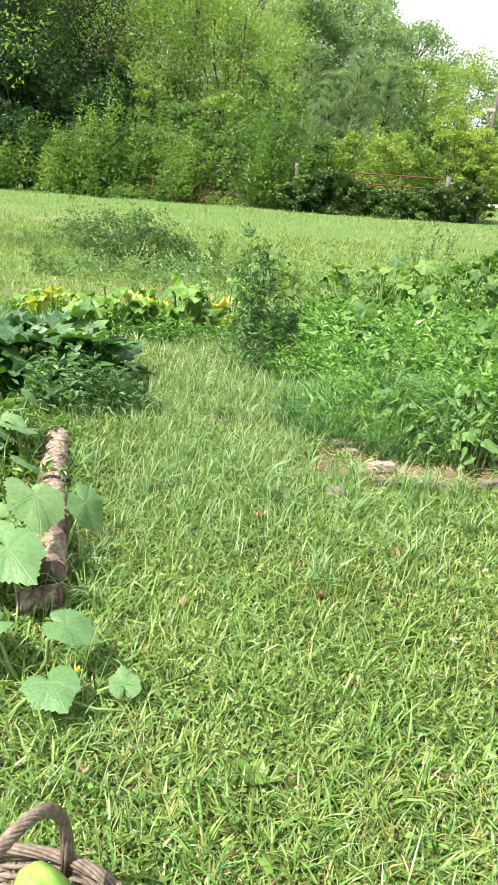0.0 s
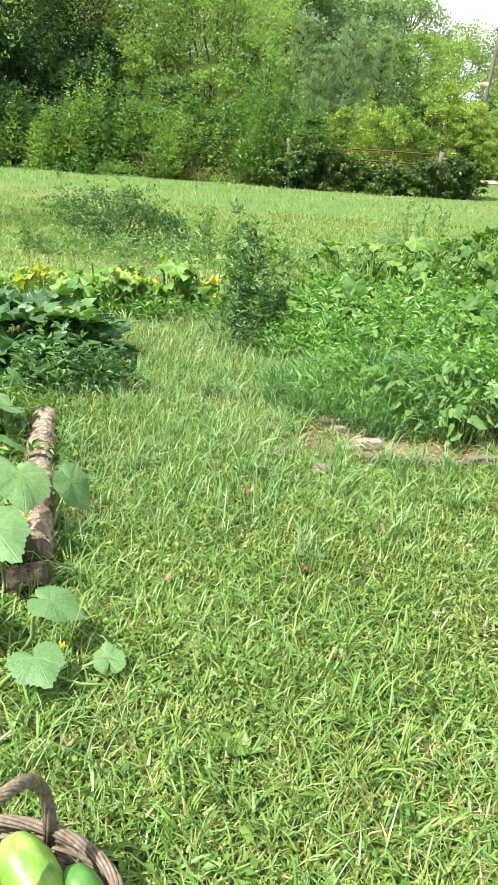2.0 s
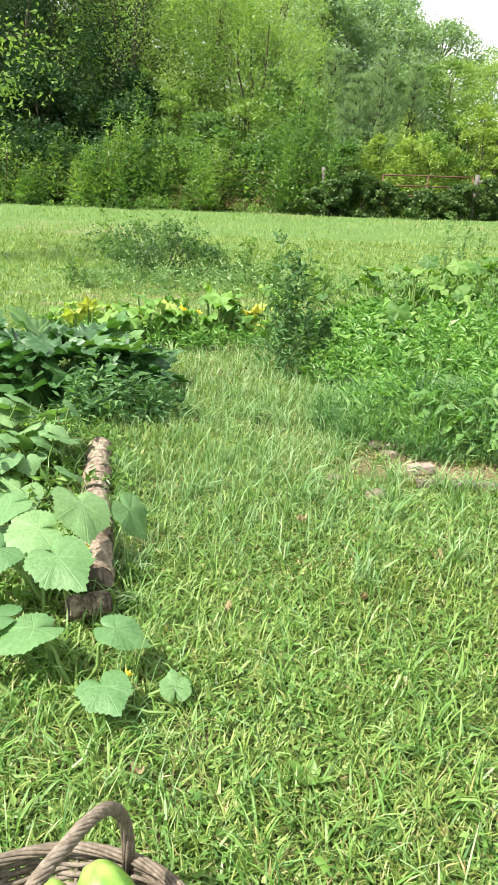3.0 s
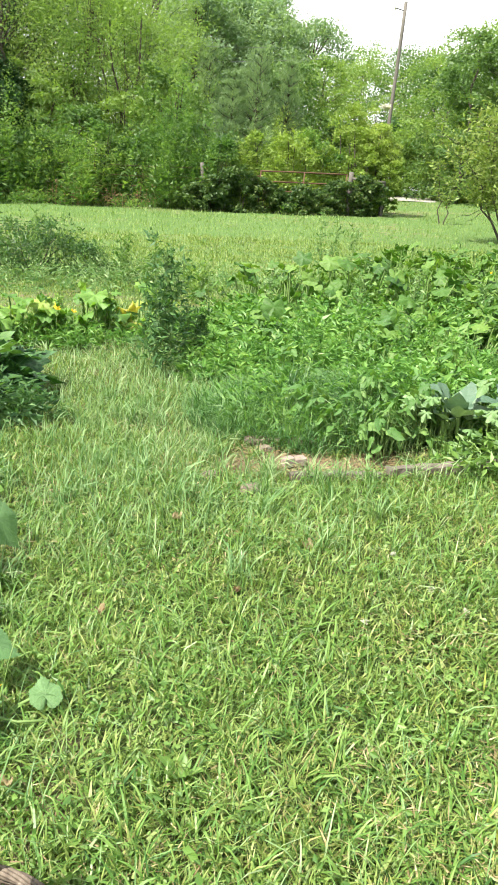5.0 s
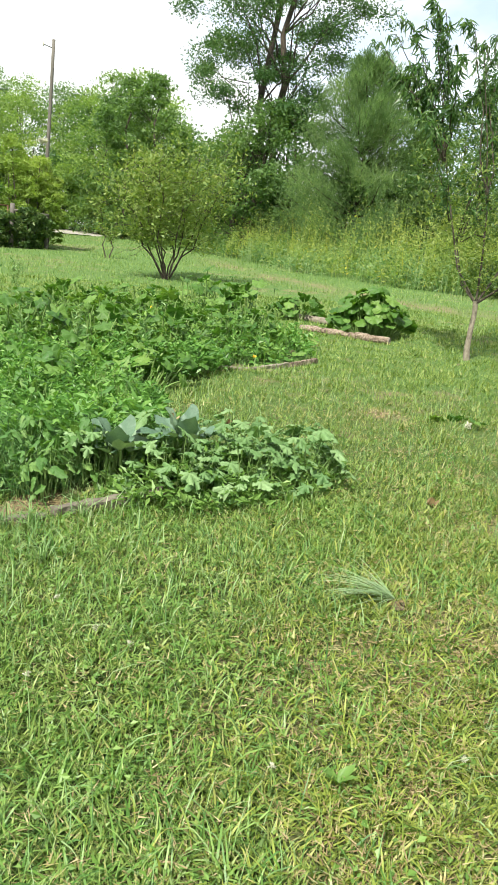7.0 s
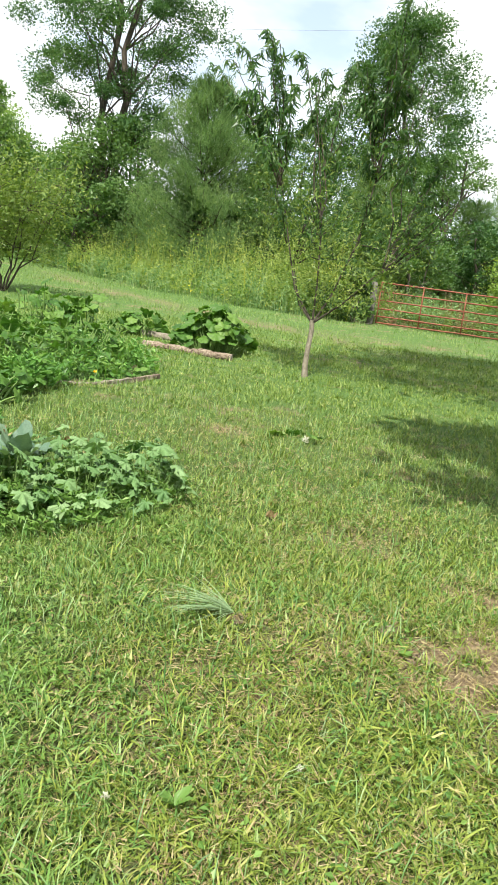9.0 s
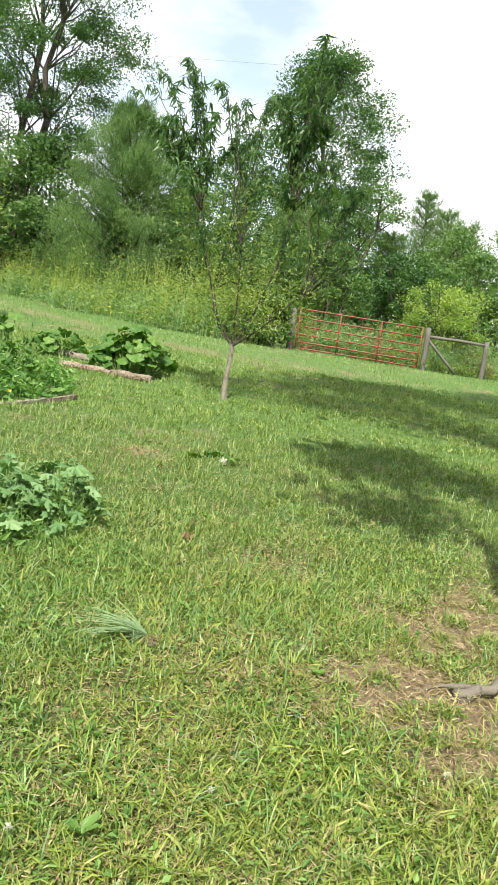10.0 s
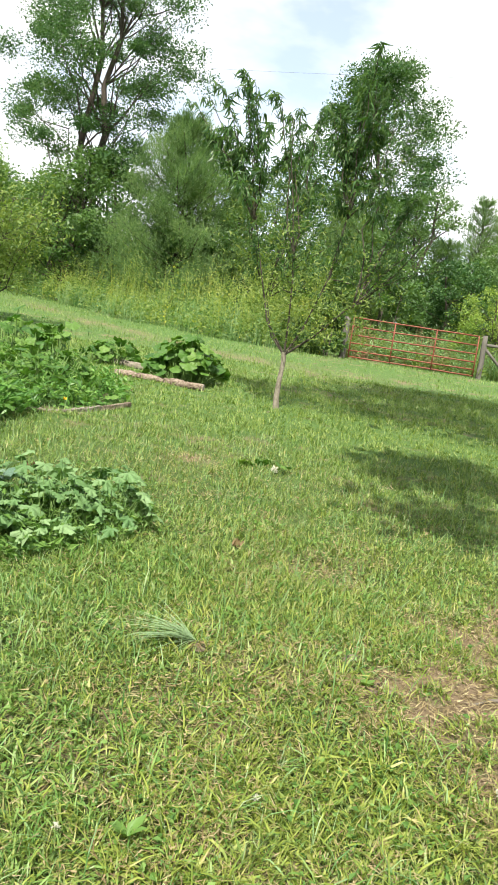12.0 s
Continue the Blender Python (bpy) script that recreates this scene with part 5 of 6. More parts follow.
        n = int((66 if len(w) > 6 else 30) * (1.0 if high else 0.7))
        k = rng.random(n) ** 0.85 * (len(w) - 1)
        i = k.astype(int).clip(0, len(w) - 2)
        pos.append(w[i] + (w[i + 1] - w[i]) * (k - i)[:, None] + rng.normal(0, 0.012, (n, 3)))
        b = rng.random(n) * 6.283
        way.append(np.stack([np.cos(b), np.sin(b), rng.normal(-0.9 if high else -0.6, 0.5, n)], -1))
    pos, way = np.concatenate(pos), np.concatenate(way)
    keep = pos[:, 2] > 1.35 + 0.5 * rng.random(len(pos))
    pos, way = pos[keep], way[keep]
    n = len(pos)
    s = 0.135 * np.exp(rng.normal(0, 0.2, n)) * np.where(pos[:, 2] > 2.9, 1, 0.75)
    v, f = scatter(*SICKLE, pos, axes_of(unit(way), random_dirs(n, 1.2)), np.stack([s * 0.175, s, s * 1.3], -1))
    low = np.concatenate([w[rng.integers(0, len(w) - 1, 1500)] + rng.normal(0, 0.27, (1500, 3)) for w in [np.array([p0 + (p1 - p0) * u for p0, p1 in zip(m[1:-2], m[2:-1]) for u in np.linspace(0, 1, 9)]) for m in mains]])
    v2, f2 = leaves(low[low[:, 2] > 1.0], 0.062, 0.36, LEAFLET, up=-0.3, flat=0.8)
    part_of("trunk", limb_mesh("trunk", lines[:1], PALE_BARK), t)
    part_of("inner_foliage", mesh_of("inner_foliage", v2, f2, OLIVE), t, "small yellowish leaves on the inner shoots")
    part_of("branchwork", limb_mesh("branchwork", lines[1:], BARK), t)
    part_of("crown", mesh_of("crown", v, f, PEACH), t)


rng = np.random.default_rng(25)
peach_tree(8.07, 7.41)


def field_bush(x, y, h, w, stems, count, label, name="bush", leaf=0.11):
    t = thing(name, x, y, float(gz(x, y)) - 0.03, label, "bush")
    lines, pos = [], []
    for s in range(stems):
        a = s / stems * 6.283 + rng.normal(0, 0.2)
        reach = w * (0.22 + 0.34 * rng.random())
        top = np.array([math.cos(a) * reach, math.sin(a) * reach, h * (0.72 + 0.28 * rng.random())])
        p = bend((0.06 * math.cos(a), 0.06 * math.sin(a), 0), top, 0.03 * w, 0.025, 8)
        lines.append((p, np.linspace(0.024, 0.006, 8), 6))
        for k in range(3, 8):
            for _ in range(4):
                e = p[k] + rng.normal(0, 0.16 * w, 3) * [1, 1, 0.6] + [0, 0, 0.12]
                q = bend(p[k], e, 0, 0.04, 4)
                lines.append((q, np.linspace(0.008, 0.003, 4), 4))
                pos.append(q[rng.integers(1, 4, count // stems // 24)] + rng.normal(0, 0.07 * w, (count // stems // 24, 3)))
    pos = np.concatenate(pos)
    pos = pos[pos[:, 2] > 0.26 * h + 0.3 * np.hypot(pos[:, 0], pos[:, 1]) * rng.random(len(pos))]
    v, f = leaves(pos, leaf, 0.45, LEAFLET, up=0.2, flat=0.8)
    part_of("branchwork", limb_mesh("branchwork", lines, BARK), t)
    part_of("crown", mesh_of("crown", v, f, OLIVE), t)


field_bush(8.24, 18.5, 3.0, 2.7, 11, 16000, "spreading olive-green bush with many thin stems in the meadow")
field_bush(9.2, 26.0, 2.0, 0.8, 2, 900, "slender young sapling standing in the meadow", "sapling")

# ---- garden beds ----
def disc_leaf(name, mat, lobes, depth, notch, teeth, cup, ripple, n=30, seed=0, corners=None, frill=0.0, rough=0.012, fold=0.0):
    """A broad leaf about 1 across, its stalk at the origin and its tip along +y."""
    r = np.random.default_rng(seed)
    th = np.linspace(-np.pi, np.pi, n, endpoint=False) + np.pi / n
    edge = 0.5 * (1 - depth * (0.5 - 0.5 * np.cos(lobes * th)) ** 1.2)
    if corners:
        edge = np.interp(np.degrees(np.abs(th)), *zip(*corners))
        notch = 0.0
    edge *= 1 - notch * np.exp(-(((np.abs(th) - np.pi) / 0.38) ** 2))
    edge *= 1 + teeth * np.where(np.arange(n) % 2, 1, -1) + r.normal(0, 0.02, n)
    wave = sum(0.07 * np.cos(m * th + p) for m, p in zip((1, 2, 3), r.random(3) * 6.283))
    rings, out = (0.3, 0.65, 1.0), [np.array([[0, 0, 0.0]])]
    for k in rings:
        e = edge * k if k > 0.5 else 0.5 * k * (0.4 + 0.6 * edge / 0.5)
        z = frill * k * k * np.cos(9 * th + r.random() * 6) + cup * (k * 0.5) ** 2 * 4 * (0.25 + wave) + ripple * k * np.cos(lobes * th) - 0.10 * k * k * np.maximum(0, np.cos(th)) + r.normal(0, rough, n) * k + fold * np.abs(e * np.sin(th))
        out.append(np.stack([e * np.sin(th), e * np.cos(th), z], -1))
    v = np.concatenate(out)
    j = np.arange(n)
    tri = np.stack([np.zeros(n, int), 1 + (j + 1) % n, 1 + j], -1)
    q = [np.stack([1 + k * n + j, 1 + k * n + (j + 1) % n, 1 + (k + 1) * n + (j + 1) % n, 1 + (k + 1) * n + j], -1) for k in range(2)]
    return mesh_of(name, v, [np.concatenate(q), tri], mat, True)


LEAF = {
    "cucumber": [disc_leaf("leaf", CUCUMBER, 5, 0.16, 0.45, 0.034, -0.22, 0.012, 72, s, [(0, 0.74), (8, 0.63), (24, 0.51), (42, 0.495), (52, 0.515), (62, 0.475), (85, 0.435), (102, 0.46), (112, 0.46), (135, 0.42), (152, 0.40), (166, 0.34), (174, 0.24), (180, 0.06)], 0.004, 0.003, 0.12) for s in range(3)],
    "zucchini": [disc_leaf("leaf", ZUCCHINI, 5, 0.42, 0.5, 0.085, 0.1, 0.035, 72, s, [(0, 0.82), (8, 0.68), (15, 0.54), (19, 0.53), (29, 0.66), (36, 0.60), (44, 0.46), (50, 0.46), (63, 0.57), (72, 0.50), (82, 0.40), (92, 0.42), (112, 0.50), (128, 0.44), (150, 0.36), (174, 0.2), (180, 0.06)], 0.06, 0.016, 0.22) for s in range(3)],
    "squash": [disc_leaf("leaf", SQUASH, 5, 0.2, 0.4, 0.03, -0.2, 0.03, 36, s, None, 0.025, 0.014) for s in range(3)],
    "yellow": [disc_leaf("leaf", SQUASH_Y, 5, 0.22, 0.4, 0.04, -0.4, 0.07, 36, s, None, 0.08, 0.03, 0.25) for s in range(3)],
    "melon": [disc_leaf("leaf", MELON, 5, 0.3, 0.2, 0.05, -0.3, 0.05, 52, s, [(0, 0.72), (9, 0.60), (16, 0.44), (21, 0.45), (29, 0.25), (38, 0.21), (46, 0.38), (54, 0.50), (61, 0.48), (70, 0.30), (80, 0.20), (92, 0.19), (104, 0.36), (115, 0.41), (128, 0.28), (148, 0.15), (180, 0.05)], 0.03, 0.03, 0.05) for s in range(3)],
    "oval": [disc_leaf("leaf", BEDWEED_OVAL, 5, 0.2, 0.2, 0.02, -0.2, 0.02, 28, s, [(0, 0.80), (8, 0.68), (22, 0.46), (45, 0.31), (80, 0.24), (120, 0.22), (160, 0.20), (180, 0.14)], 0.02, 0.02, 0.25) for s in range(3)],
    "cabbage": [disc_leaf("leaf", CABBAGE, 3, 0.12, 0.2, 0.02, 0.2, 0.03, 40, s, [(0, 0.86), (12, 0.70), (20, 0.56), (27, 0.57), (38, 0.42), (50, 0.43), (70, 0.31), (110, 0.27), (150, 0.20), (180, 0.10)], 0.05, 0.012, 0.35) for s in range(3)],
}


def leafy(name, kind, x, y, spots, label, category, group="", stalk=0.006):
    """A plant of large leaves. spots: offset x, y, height, size, turn and tilt of each leaf."""
    z0 = float(gz(x, y))
    t = thing(name, x, y, z0, label, category, group)
    for i, (dx, dy, h, size, turn, tilt) in enumerate(spots):
        z = float(gz(x + dx, y + dy)) - z0 + h
        m = pose(dx, dy, z, 0, 0, turn) @ pose(0, 0, 0, tilt, rng.normal(0, 9)) @ Matrix.Diagonal((size * 1.04, size, size, 1))
        part_of("leaf", LEAF[kind][i % 3], t, at=m)
        foot = np.array([dx * 0.55 + rng.normal(0, 0.03), dy * 0.55 + rng.normal(0, 0.03), float(gz(x + dx * 0.55, y + dy * 0.55)) - z0 - 0.02])
        part_of("stalk", mesh_of("stalk", *tube(bend(foot, (dx, dy, z - 0.004), -0.02, 0.03, 5), np.linspace(stalk * 1.3, stalk * 0.7, 5), 5, False), STALK, True), t)
    return t


def mound(n, rx, ry, h, size, upright=20.0, low=0.3, wild=0.0):
    """Leaves over a low heap, tipped outwards."""
    out = []
    for _ in range(n):
        a, q = rng.random() * 6.283, math.sqrt(rng.random())
        dx, dy = rx * q * math.cos(a), ry * q * math.sin(a)
        z = h * (low + (1 - low) * (1 - q * q) ** 0.5) * (0.4 + 0.7 * rng.random() ** 0.6)
        out.append((dx, dy, z, size * (0.5 + 0.9 * rng.random() ** 1.3), math.degrees(a) - 90 + rng.normal(0, 35 + 70 * wild), -12 - upright * rng.random() + wild * (20 + rng.normal(0, 24))))
    return out


def around(x, y, rows):
    """Leaves at known places: x, y, height, size, turn, tilt."""
    return [(a - x, b - y, h, s, t, k) for a, b, h, s, t, k in rows]


rng = np.random.default_rng(26)
# cucumber vines over the log's edge
leafy("cucumber_vine", "cucumber", -0.8, 2.2, around(-0.8, 2.2, [
    (-0.79, 2.46, 0.31, 0.25, 215, -22), (-0.90, 2.30, 0.28, 0.22, 120, -10), (-0.79, 2.17, 0.25, 0.23, 225, -16), (-1.0, 2.2, 0.25, 0.21, 150, -8), (-0.66, 2.72, 0.17, 0.21, 255, -48),
    (-1.05, 2.44, 0.30, 0.22, 130, -20)]), "pale green cucumber vine sprawling over the log", "cucumber plant", "cucumber vines")
leafy("cucumber_vine", "cucumber", -0.6, 1.85, around(-0.6, 1.85, [
    (-0.78, 1.91, 0.15, 0.22, 130, -6), (-0.53, 1.905, 0.17, 0.165, 262, -10), (-0.52, 1.72, 0.11, 0.16, 215, -4), (-0.325, 1.79, 0.06, 0.10, 20, 30), (-0.92, 1.98, 0.14, 0.19, 90, -14), (-0.98, 1.80, 0.12, 0.18, 140, -20)]),
    "pale green cucumber vine creeping onto the lawn", "cucumber plant", "cucumber vines")
runner = bpy.data.objects["cucumber_vine.001"]
for line, r in ((((-0.62, 1.78, 0.03), (-0.50, 1.745, 0.045), (-0.39, 1.714, 0.04), (-0.31, 1.71, 0.045)), 0.0042), (((-0.46, 1.833, 0.02), (-0.445, 1.86, 0.12), (-0.425, 1.898, 0.21)), 0.0018), (((-0.31, 1.71, 0.045), (-0.27, 1.64, 0.04), (-0.24, 1.56, 0.03)), 0.0016)):
    p = np.array([(a + 0.6, b - 1.85, h + float(gz(a, b)) - float(gz(-0.6, 1.85))) for a, b, h in line])
    part_of("runner", mesh_of("runner", *tube(p, r, 6), STALK, True), runner, "pale yellow-green runner")
for cx, cy in ((-1.38, 2.35), (-1.5, 2.95), (-1.7, 3.15), (-1.55, 3.55), (-1.85, 3.7), (-1.9, 2.8)):
    leafy("cucumber_vine", "cucumber", cx, cy, mound(24, 0.38, 0.38, 0.32, 0.165, 30, 0.3, 0.25), "dense pale green cucumber vine in the bed", "cucumber plant", "cucumber vines")

rng = np.random.default_rng(27)
leafy("cucumber_vine", "cucumber", -1.2, 3.4, mound(16, 0.2, 0.42, 0.32, 0.17, 35, 0.4, 0.3), "pale green cucumber vine crowding over the log", "cucumber plant", "cucumber vines")

# the big zucchini plant
spots = []
for i in range(40):
    a, q = i * 2.4 + rng.normal(0, 0.15), 0.08 + 0.54 * math.sqrt((i + 1) / 40)
    h = 0.36 * (1.12 - 0.75 * (q / 0.68) ** 2) * (0.7 + 0.4 * rng.random())
    spots.append((q * math.cos(a), 0.8 * q * math.sin(a), max(0.10, h), 0.30 + 0.14 * rng.random(), math.degrees(a) - 90 + rng.normal(0, 35), 30 - 52 * (q / 0.68) ** 2 + rng.normal(0, 16)))
for i in range(18):
    a = i * 0.35 + rng.normal(0, 0.1)
    q = 0.44 + 0.24 * rng.random()
    spots.append((q * math.cos(a), 0.85 * q * math.sin(a), 0.10 + 0.16 * rng.random(), 0.26 + 0.12 * rng.random(), math.degrees(a) - 90 + rng.normal(0, 35), -30 - 35 * rng.random()))
leafy("zucchini_plant", "zucchini", -1.62, 4.95, spots, "large dark green zucchini plant with jagged silvery leaves", "zucchini plant", "zucchini plants", 0.013)
spots2 = [(dx * 0.9, dy * 0.9, h * 0.9, s, tu + 20, ti) for dx, dy, h, s, tu, ti in spots[:26] + spots[40:52]]
leafy("zucchini_plant", "zucchini", -2.45, 4.9, spots2, "dark green zucchini plant with jagged leaves", "zucchini plant", "zucchini plants", 0.013)

# yellowing squash row
for cx, cy, n in ((-1.75, 6.25, 12), (-1.25, 6.55, 16), (-0.75, 6.85, 16), (-0.3, 7.05, 12)):
    leafy("squash_plant", "yellow", cx, cy, mound(int(n * 1.9), 0.44, 0.28, 0.42, 0.19, 55, 0.25, 0.8), "yellowing squash plant with wilting leaves", "squash plant", "yellowing squash", 0.009)

rng = np.random.default_rng(28)
# squash patch
PATCH = [(1.3, 7.6, 0.42, 12), (2.0, 8.1, 0.48, 14), (2.7, 7.7, 0.45, 13), (2.3, 8.9, 0.52, 15), (3.1, 8.6, 0.52, 15), (3.5, 7.7, 0.45, 14), (3.9, 8.4, 0.5, 15), (3.2, 9.6, 0.55, 14), (4.1, 9.4, 0.6, 15), (4.7, 8.2, 0.45, 15),
         (4.9, 8.8, 0.6, 15), (5.0, 9.8, 0.72, 16), (5.6, 9.3, 0.65, 15), (4.15, 7.75, 0.3, 12), (5.15, 7.95, 0.28, 11), (1.5, 8.7, 0.45, 11), (0.8, 7.9, 0.40, 9), (4.2, 10.4, 0.6, 13), (5.6, 10.3, 0.66, 14), (0.7, 7.1, 0.32, 9), (1.5, 6.95, 0.34, 10), (2.2, 7.2, 0.38, 11), (2.9, 7.05, 0.34, 10), (3.4, 7.15, 0.32, 9)]
PATCH += [(0.9, 6.6, 0.34, 8), (1.9, 6.45, 0.34, 9), (2.8, 6.5, 0.32, 8), (1.1, 8.3, 0.46, 10), (2.9, 9.1, 0.55, 12)]
for cx, cy, h, n in PATCH:
    leafy("squash_plant", "squash", cx, cy, mound(int(n * 2.3), 0.64, 0.52, h + (0.12 if h > 0.4 else 0.0), 0.18, 50, 0.4, 0.55), "broad-leaved green squash plant in the patch", "squash plant", "squash patch", 0.009)
leafy("squash_plant", "squash", 8.0, 9.52, mound(150, 0.70, 0.62, 0.70, 0.23, 50, 0.06, 0.25), "bushy dark green squash plant behind a log", "squash plant", "", 0.01)
leafy("squash_plant", "squash", 7.72, 11.3, mound(64, 0.52, 0.45, 0.46, 0.19, 45, 0.1, 0.25), "low green squash plant behind a short log", "squash plant", "", 0.01)
for cx, cy, h in ((1.17, 3.86, 0.30), (1.02, 4.02, 0.33), (1.36, 3.96, 0.34), (1.5, 4.1, 0.36), (0.84, 4.2, 0.33), (1.25, 4.3, 0.38)):
    leafy("pepper_plant", "oval", cx, cy, mound(38, 0.18, 0.14, h, 0.095, 55, 0.1, 0.35), "leafy plant with pointed pale green leaves among weeds", "pepper plant", "leafy plants in the near bed", 0.0022)
for cx, cy, h in ((1.9, 4.75, 0.42), (1.45, 4.95, 0.42), (0.9, 5.05, 0.36), (2.1, 5.4, 0.40), (1.5, 5.7, 0.42), (0.75, 5.7, 0.36), (2.5, 6.0, 0.38), (1.0, 6.3, 0.42), (2.0, 6.2, 0.42)):
    leafy("tall_weed", "oval", cx, cy, mound(18, 0.24, 0.2, h, 0.115, 60, 0.35, 0.45), "broad-leaved green weed standing in the overgrown bed", "weed", "broad weeds of the beds", 0.003)
leafy("squash_plant", "squash", 5.02, 4.5, mound(7, 0.28, 0.2, 0.10, 0.15, 20, 0.5), "small grey-green squash seedling in the lawn", "squash plant", "", 0.004)

rng = np.random.default_rng(29)
# watermelon vines and cabbages in the near bed
for cx, cy, n, rx in ((1.55, 3.95, 26, 0.3), (1.95, 3.72, 34, 0.34), (2.35, 3.62, 42, 0.36), (2.7, 3.55, 38, 0.34), (2.45, 4.0, 36, 0.36), (1.95, 4.15, 28, 0.36), (2.9, 3.85, 22, 0.26)):
    leafy("watermelon_vine", "melon", cx, cy, mound(int(n * 1.4), rx, rx * 0.8, 0.36, 0.125, 22, 0.15, 0.35), "watermelon vine with deeply cut grey-green leaves", "watermelon plant", "watermelon vines", 0.0025)
for cx, cy, h in ((2.06, 3.92, 0.33), (1.66, 3.98, 0.27)):
    rows = [(0.10 * math.cos(a), 0.10 * math.sin(a), h - 0.10 + 0.06 * rng.random(), 0.19 + 0.06 * rng.random(), math.degrees(a) - 90 + rng.normal(0, 15), 22 + rng.normal(0, 14)) for a in np.arange(7) * 0.9 + rng.random()]
    rows += [(0.04 * math.cos(a), 0.04 * math.sin(a), h - 0.04, 0.22, math.degrees(a) - 90, k) for a, k in ((0.6, 74), (2.5, 60), (4.4, 52))]
    leafy("cabbage_plant", "cabbage", cx, cy, rows, "blue-green cabbage plant among the melon vines", "cabbage", "cabbages", 0.012)


def weed_patch(name, x, y, rx, ry, h, n, leaf, ratio, mat, label, grassy=0):
    a, q = rng.random(n) * 6.283, np.sqrt(rng.random(n))
    px, py = x + rx * q * np.cos(a), y + ry * q * np.sin(a)
    z = gz(px, py) + h * np.sqrt(np.clip(1.05 - q * q, 0, 1)) * (0.08 + 0.92 * rng.random(n) ** 0.6)
    z = z + 0.30 * h * np.sin(11 * px + 3 * np.sin(9 * py)) * np.sin(10 * py + 1) + 0.18 * h * np.sin(5.3 * px + 2.1 * np.sin(4.1 * py)) * np.sin(4.7 * py)
    pieces = [leaves(np.stack([px, py, z], -1), leaf, ratio, up=0.25, flat=0.5, spread=0.35)]
    if grassy:
        a, q = rng.random(grassy) * 6.283, np.sqrt(rng.random(grassy))
        px, py = x + rx * q * np.cos(a), y + ry * q * np.sin(a)
        pieces.append(blades(px, py, h * (0.4 + 1.0 * rng.random(grassy) ** 2), np.full(grassy, leaf * 0.12), 0.15 + 0.6 * rng.random(grassy), rng.random(grassy) * 6.283, 0, 0.4, True))
    return tagged(new(name, mesh_of(name, *join(pieces), mat)), label, "weeds", kind="stuff")


def weed_bed(x, y, rx, ry, h, n, per, leaf, ratio, label, mat=BEDWEED, radius=0.05, seed=1, rise=0.45):
    """Upright leafy weeds standing close together."""
    a, q = rng.random(n) * 6.283, np.sqrt(rng.random(n))
    px, py = x + rx * q * np.cos(a), y + ry * q * np.sin(a)
    tall = h * (0.45 + 0.55 * rng.random(n)) * (0.6 + 0.8 * drift(px, py, 0.22, seed)) * np.clip(1.35 - 0.6 * q * q, 0.5, 1.2)
    v, f = columns(px, py, tall, per, leaf, ratio, radius, DIAMOND, 0.004, 0.15, rise)
    return tagged(new("bed_weeds", mesh_of("bed_weeds", v, f, mat)), label, "weeds", kind="stuff")


weed_bed(1.0, 4.58, 0.76, 0.52, 0.30, 170, 11, 0.085, 0.24, "dense green narrow-leaved weeds filling the bed", radius=0.045, seed=3)
weed_patch("bed_weeds", 0.95, 4.5, 0.76, 0.56, 0.22, 2500, 0.04, 0.26, BEDWEED, "crabgrass growing among the bed's weeds", 6500)
n = 11000
a, q = rng.random(n) * 6.283, np.sqrt(rng.random(n))
px, py = 0.98 + 0.84 * q * np.cos(a), 4.5 + 0.62 * q * np.sin(a)
grass("bed_grass", px, py, (0.13 + 0.24 * rng.random(n)) * (0.6 + 0.7 * drift(px, py, 0.2, 16)) * np.clip(1.25 - 0.5 * q ** 2, 0.6, 1.2), 0.003 + 0.0045 * rng.random(n), 0.05 + 0.75 * rng.random(n), BED_GRASS, "thick arching blue-green crabgrass filling the bed", 0.62, False)
weed_bed(1.75, 4.55, 0.65, 0.5, 0.36, 240, 12, 0.095, 0.42, "leafy green weeds behind the melon vines", radius=0.06, seed=4)
weed_bed(0.9, 5.6, 0.85, 0.65, 0.34, 360, 11, 0.08, 0.32, "leafy weeds between the bed and the squash patch", radius=0.06, seed=5)
weed_bed(1.9, 5.7, 0.75, 0.6, 0.30, 280, 11, 0.08, 0.34, "leafy weeds between the bed and the squash patch", radius=0.06, seed=6)
weed_bed(1.4, 6.75, 1.35, 0.7, 0.36, 560, 12, 0.10, 0.40, "tall leafy weeds along the front of the squash patch", radius=0.07, seed=7)
weed_bed(3.1, 7.2, 1.0, 0.6, 0.34, 300, 12, 0.10, 0.40, "tall leafy weeds at the squash patch's corner", radius=0.07, seed=8)
weed_patch("bed_weeds", 3.6, 8.8, 2.6, 1.7, 0.34, 8000, 0.07, 0.5, BEDWEED, "green growth beneath the squash leaves", 1500)
weed_bed(3.3, 8.4, 2.3, 1.4, 0.56, 420, 10, 0.085, 0.4, "stalky green weeds growing through the squash patch", CLOVER, radius=0.08, seed=13)
weed_bed(-1.3, 6.6, 1.1, 0.45, 0.22, 420, 8, 0.09, 0.13, "green weeds beneath the yellowing squash", radius=0.06, seed=9)
weed_bed(-1.08, 4.42, 0.36, 0.36, 0.32, 48, 24, 0.08, 0.34, "leafy pointed weeds at the zucchini's foot", RAGWEED, radius=0.10, seed=10, rise=0.15)
weed_patch("bed_weeds", -1.55, 3.1, 0.8, 1.3, 0.12, 5000, 0.045, 0.4, CLOVER, "low weeds beneath the cucumber leaves", 800)
weed_patch("bed_weeds", 2.3, 3.75, 0.85, 0.45, 0.18, 4000, 0.045, 0.4, CLOVER, "low weeds beneath the melon leaves", 600)
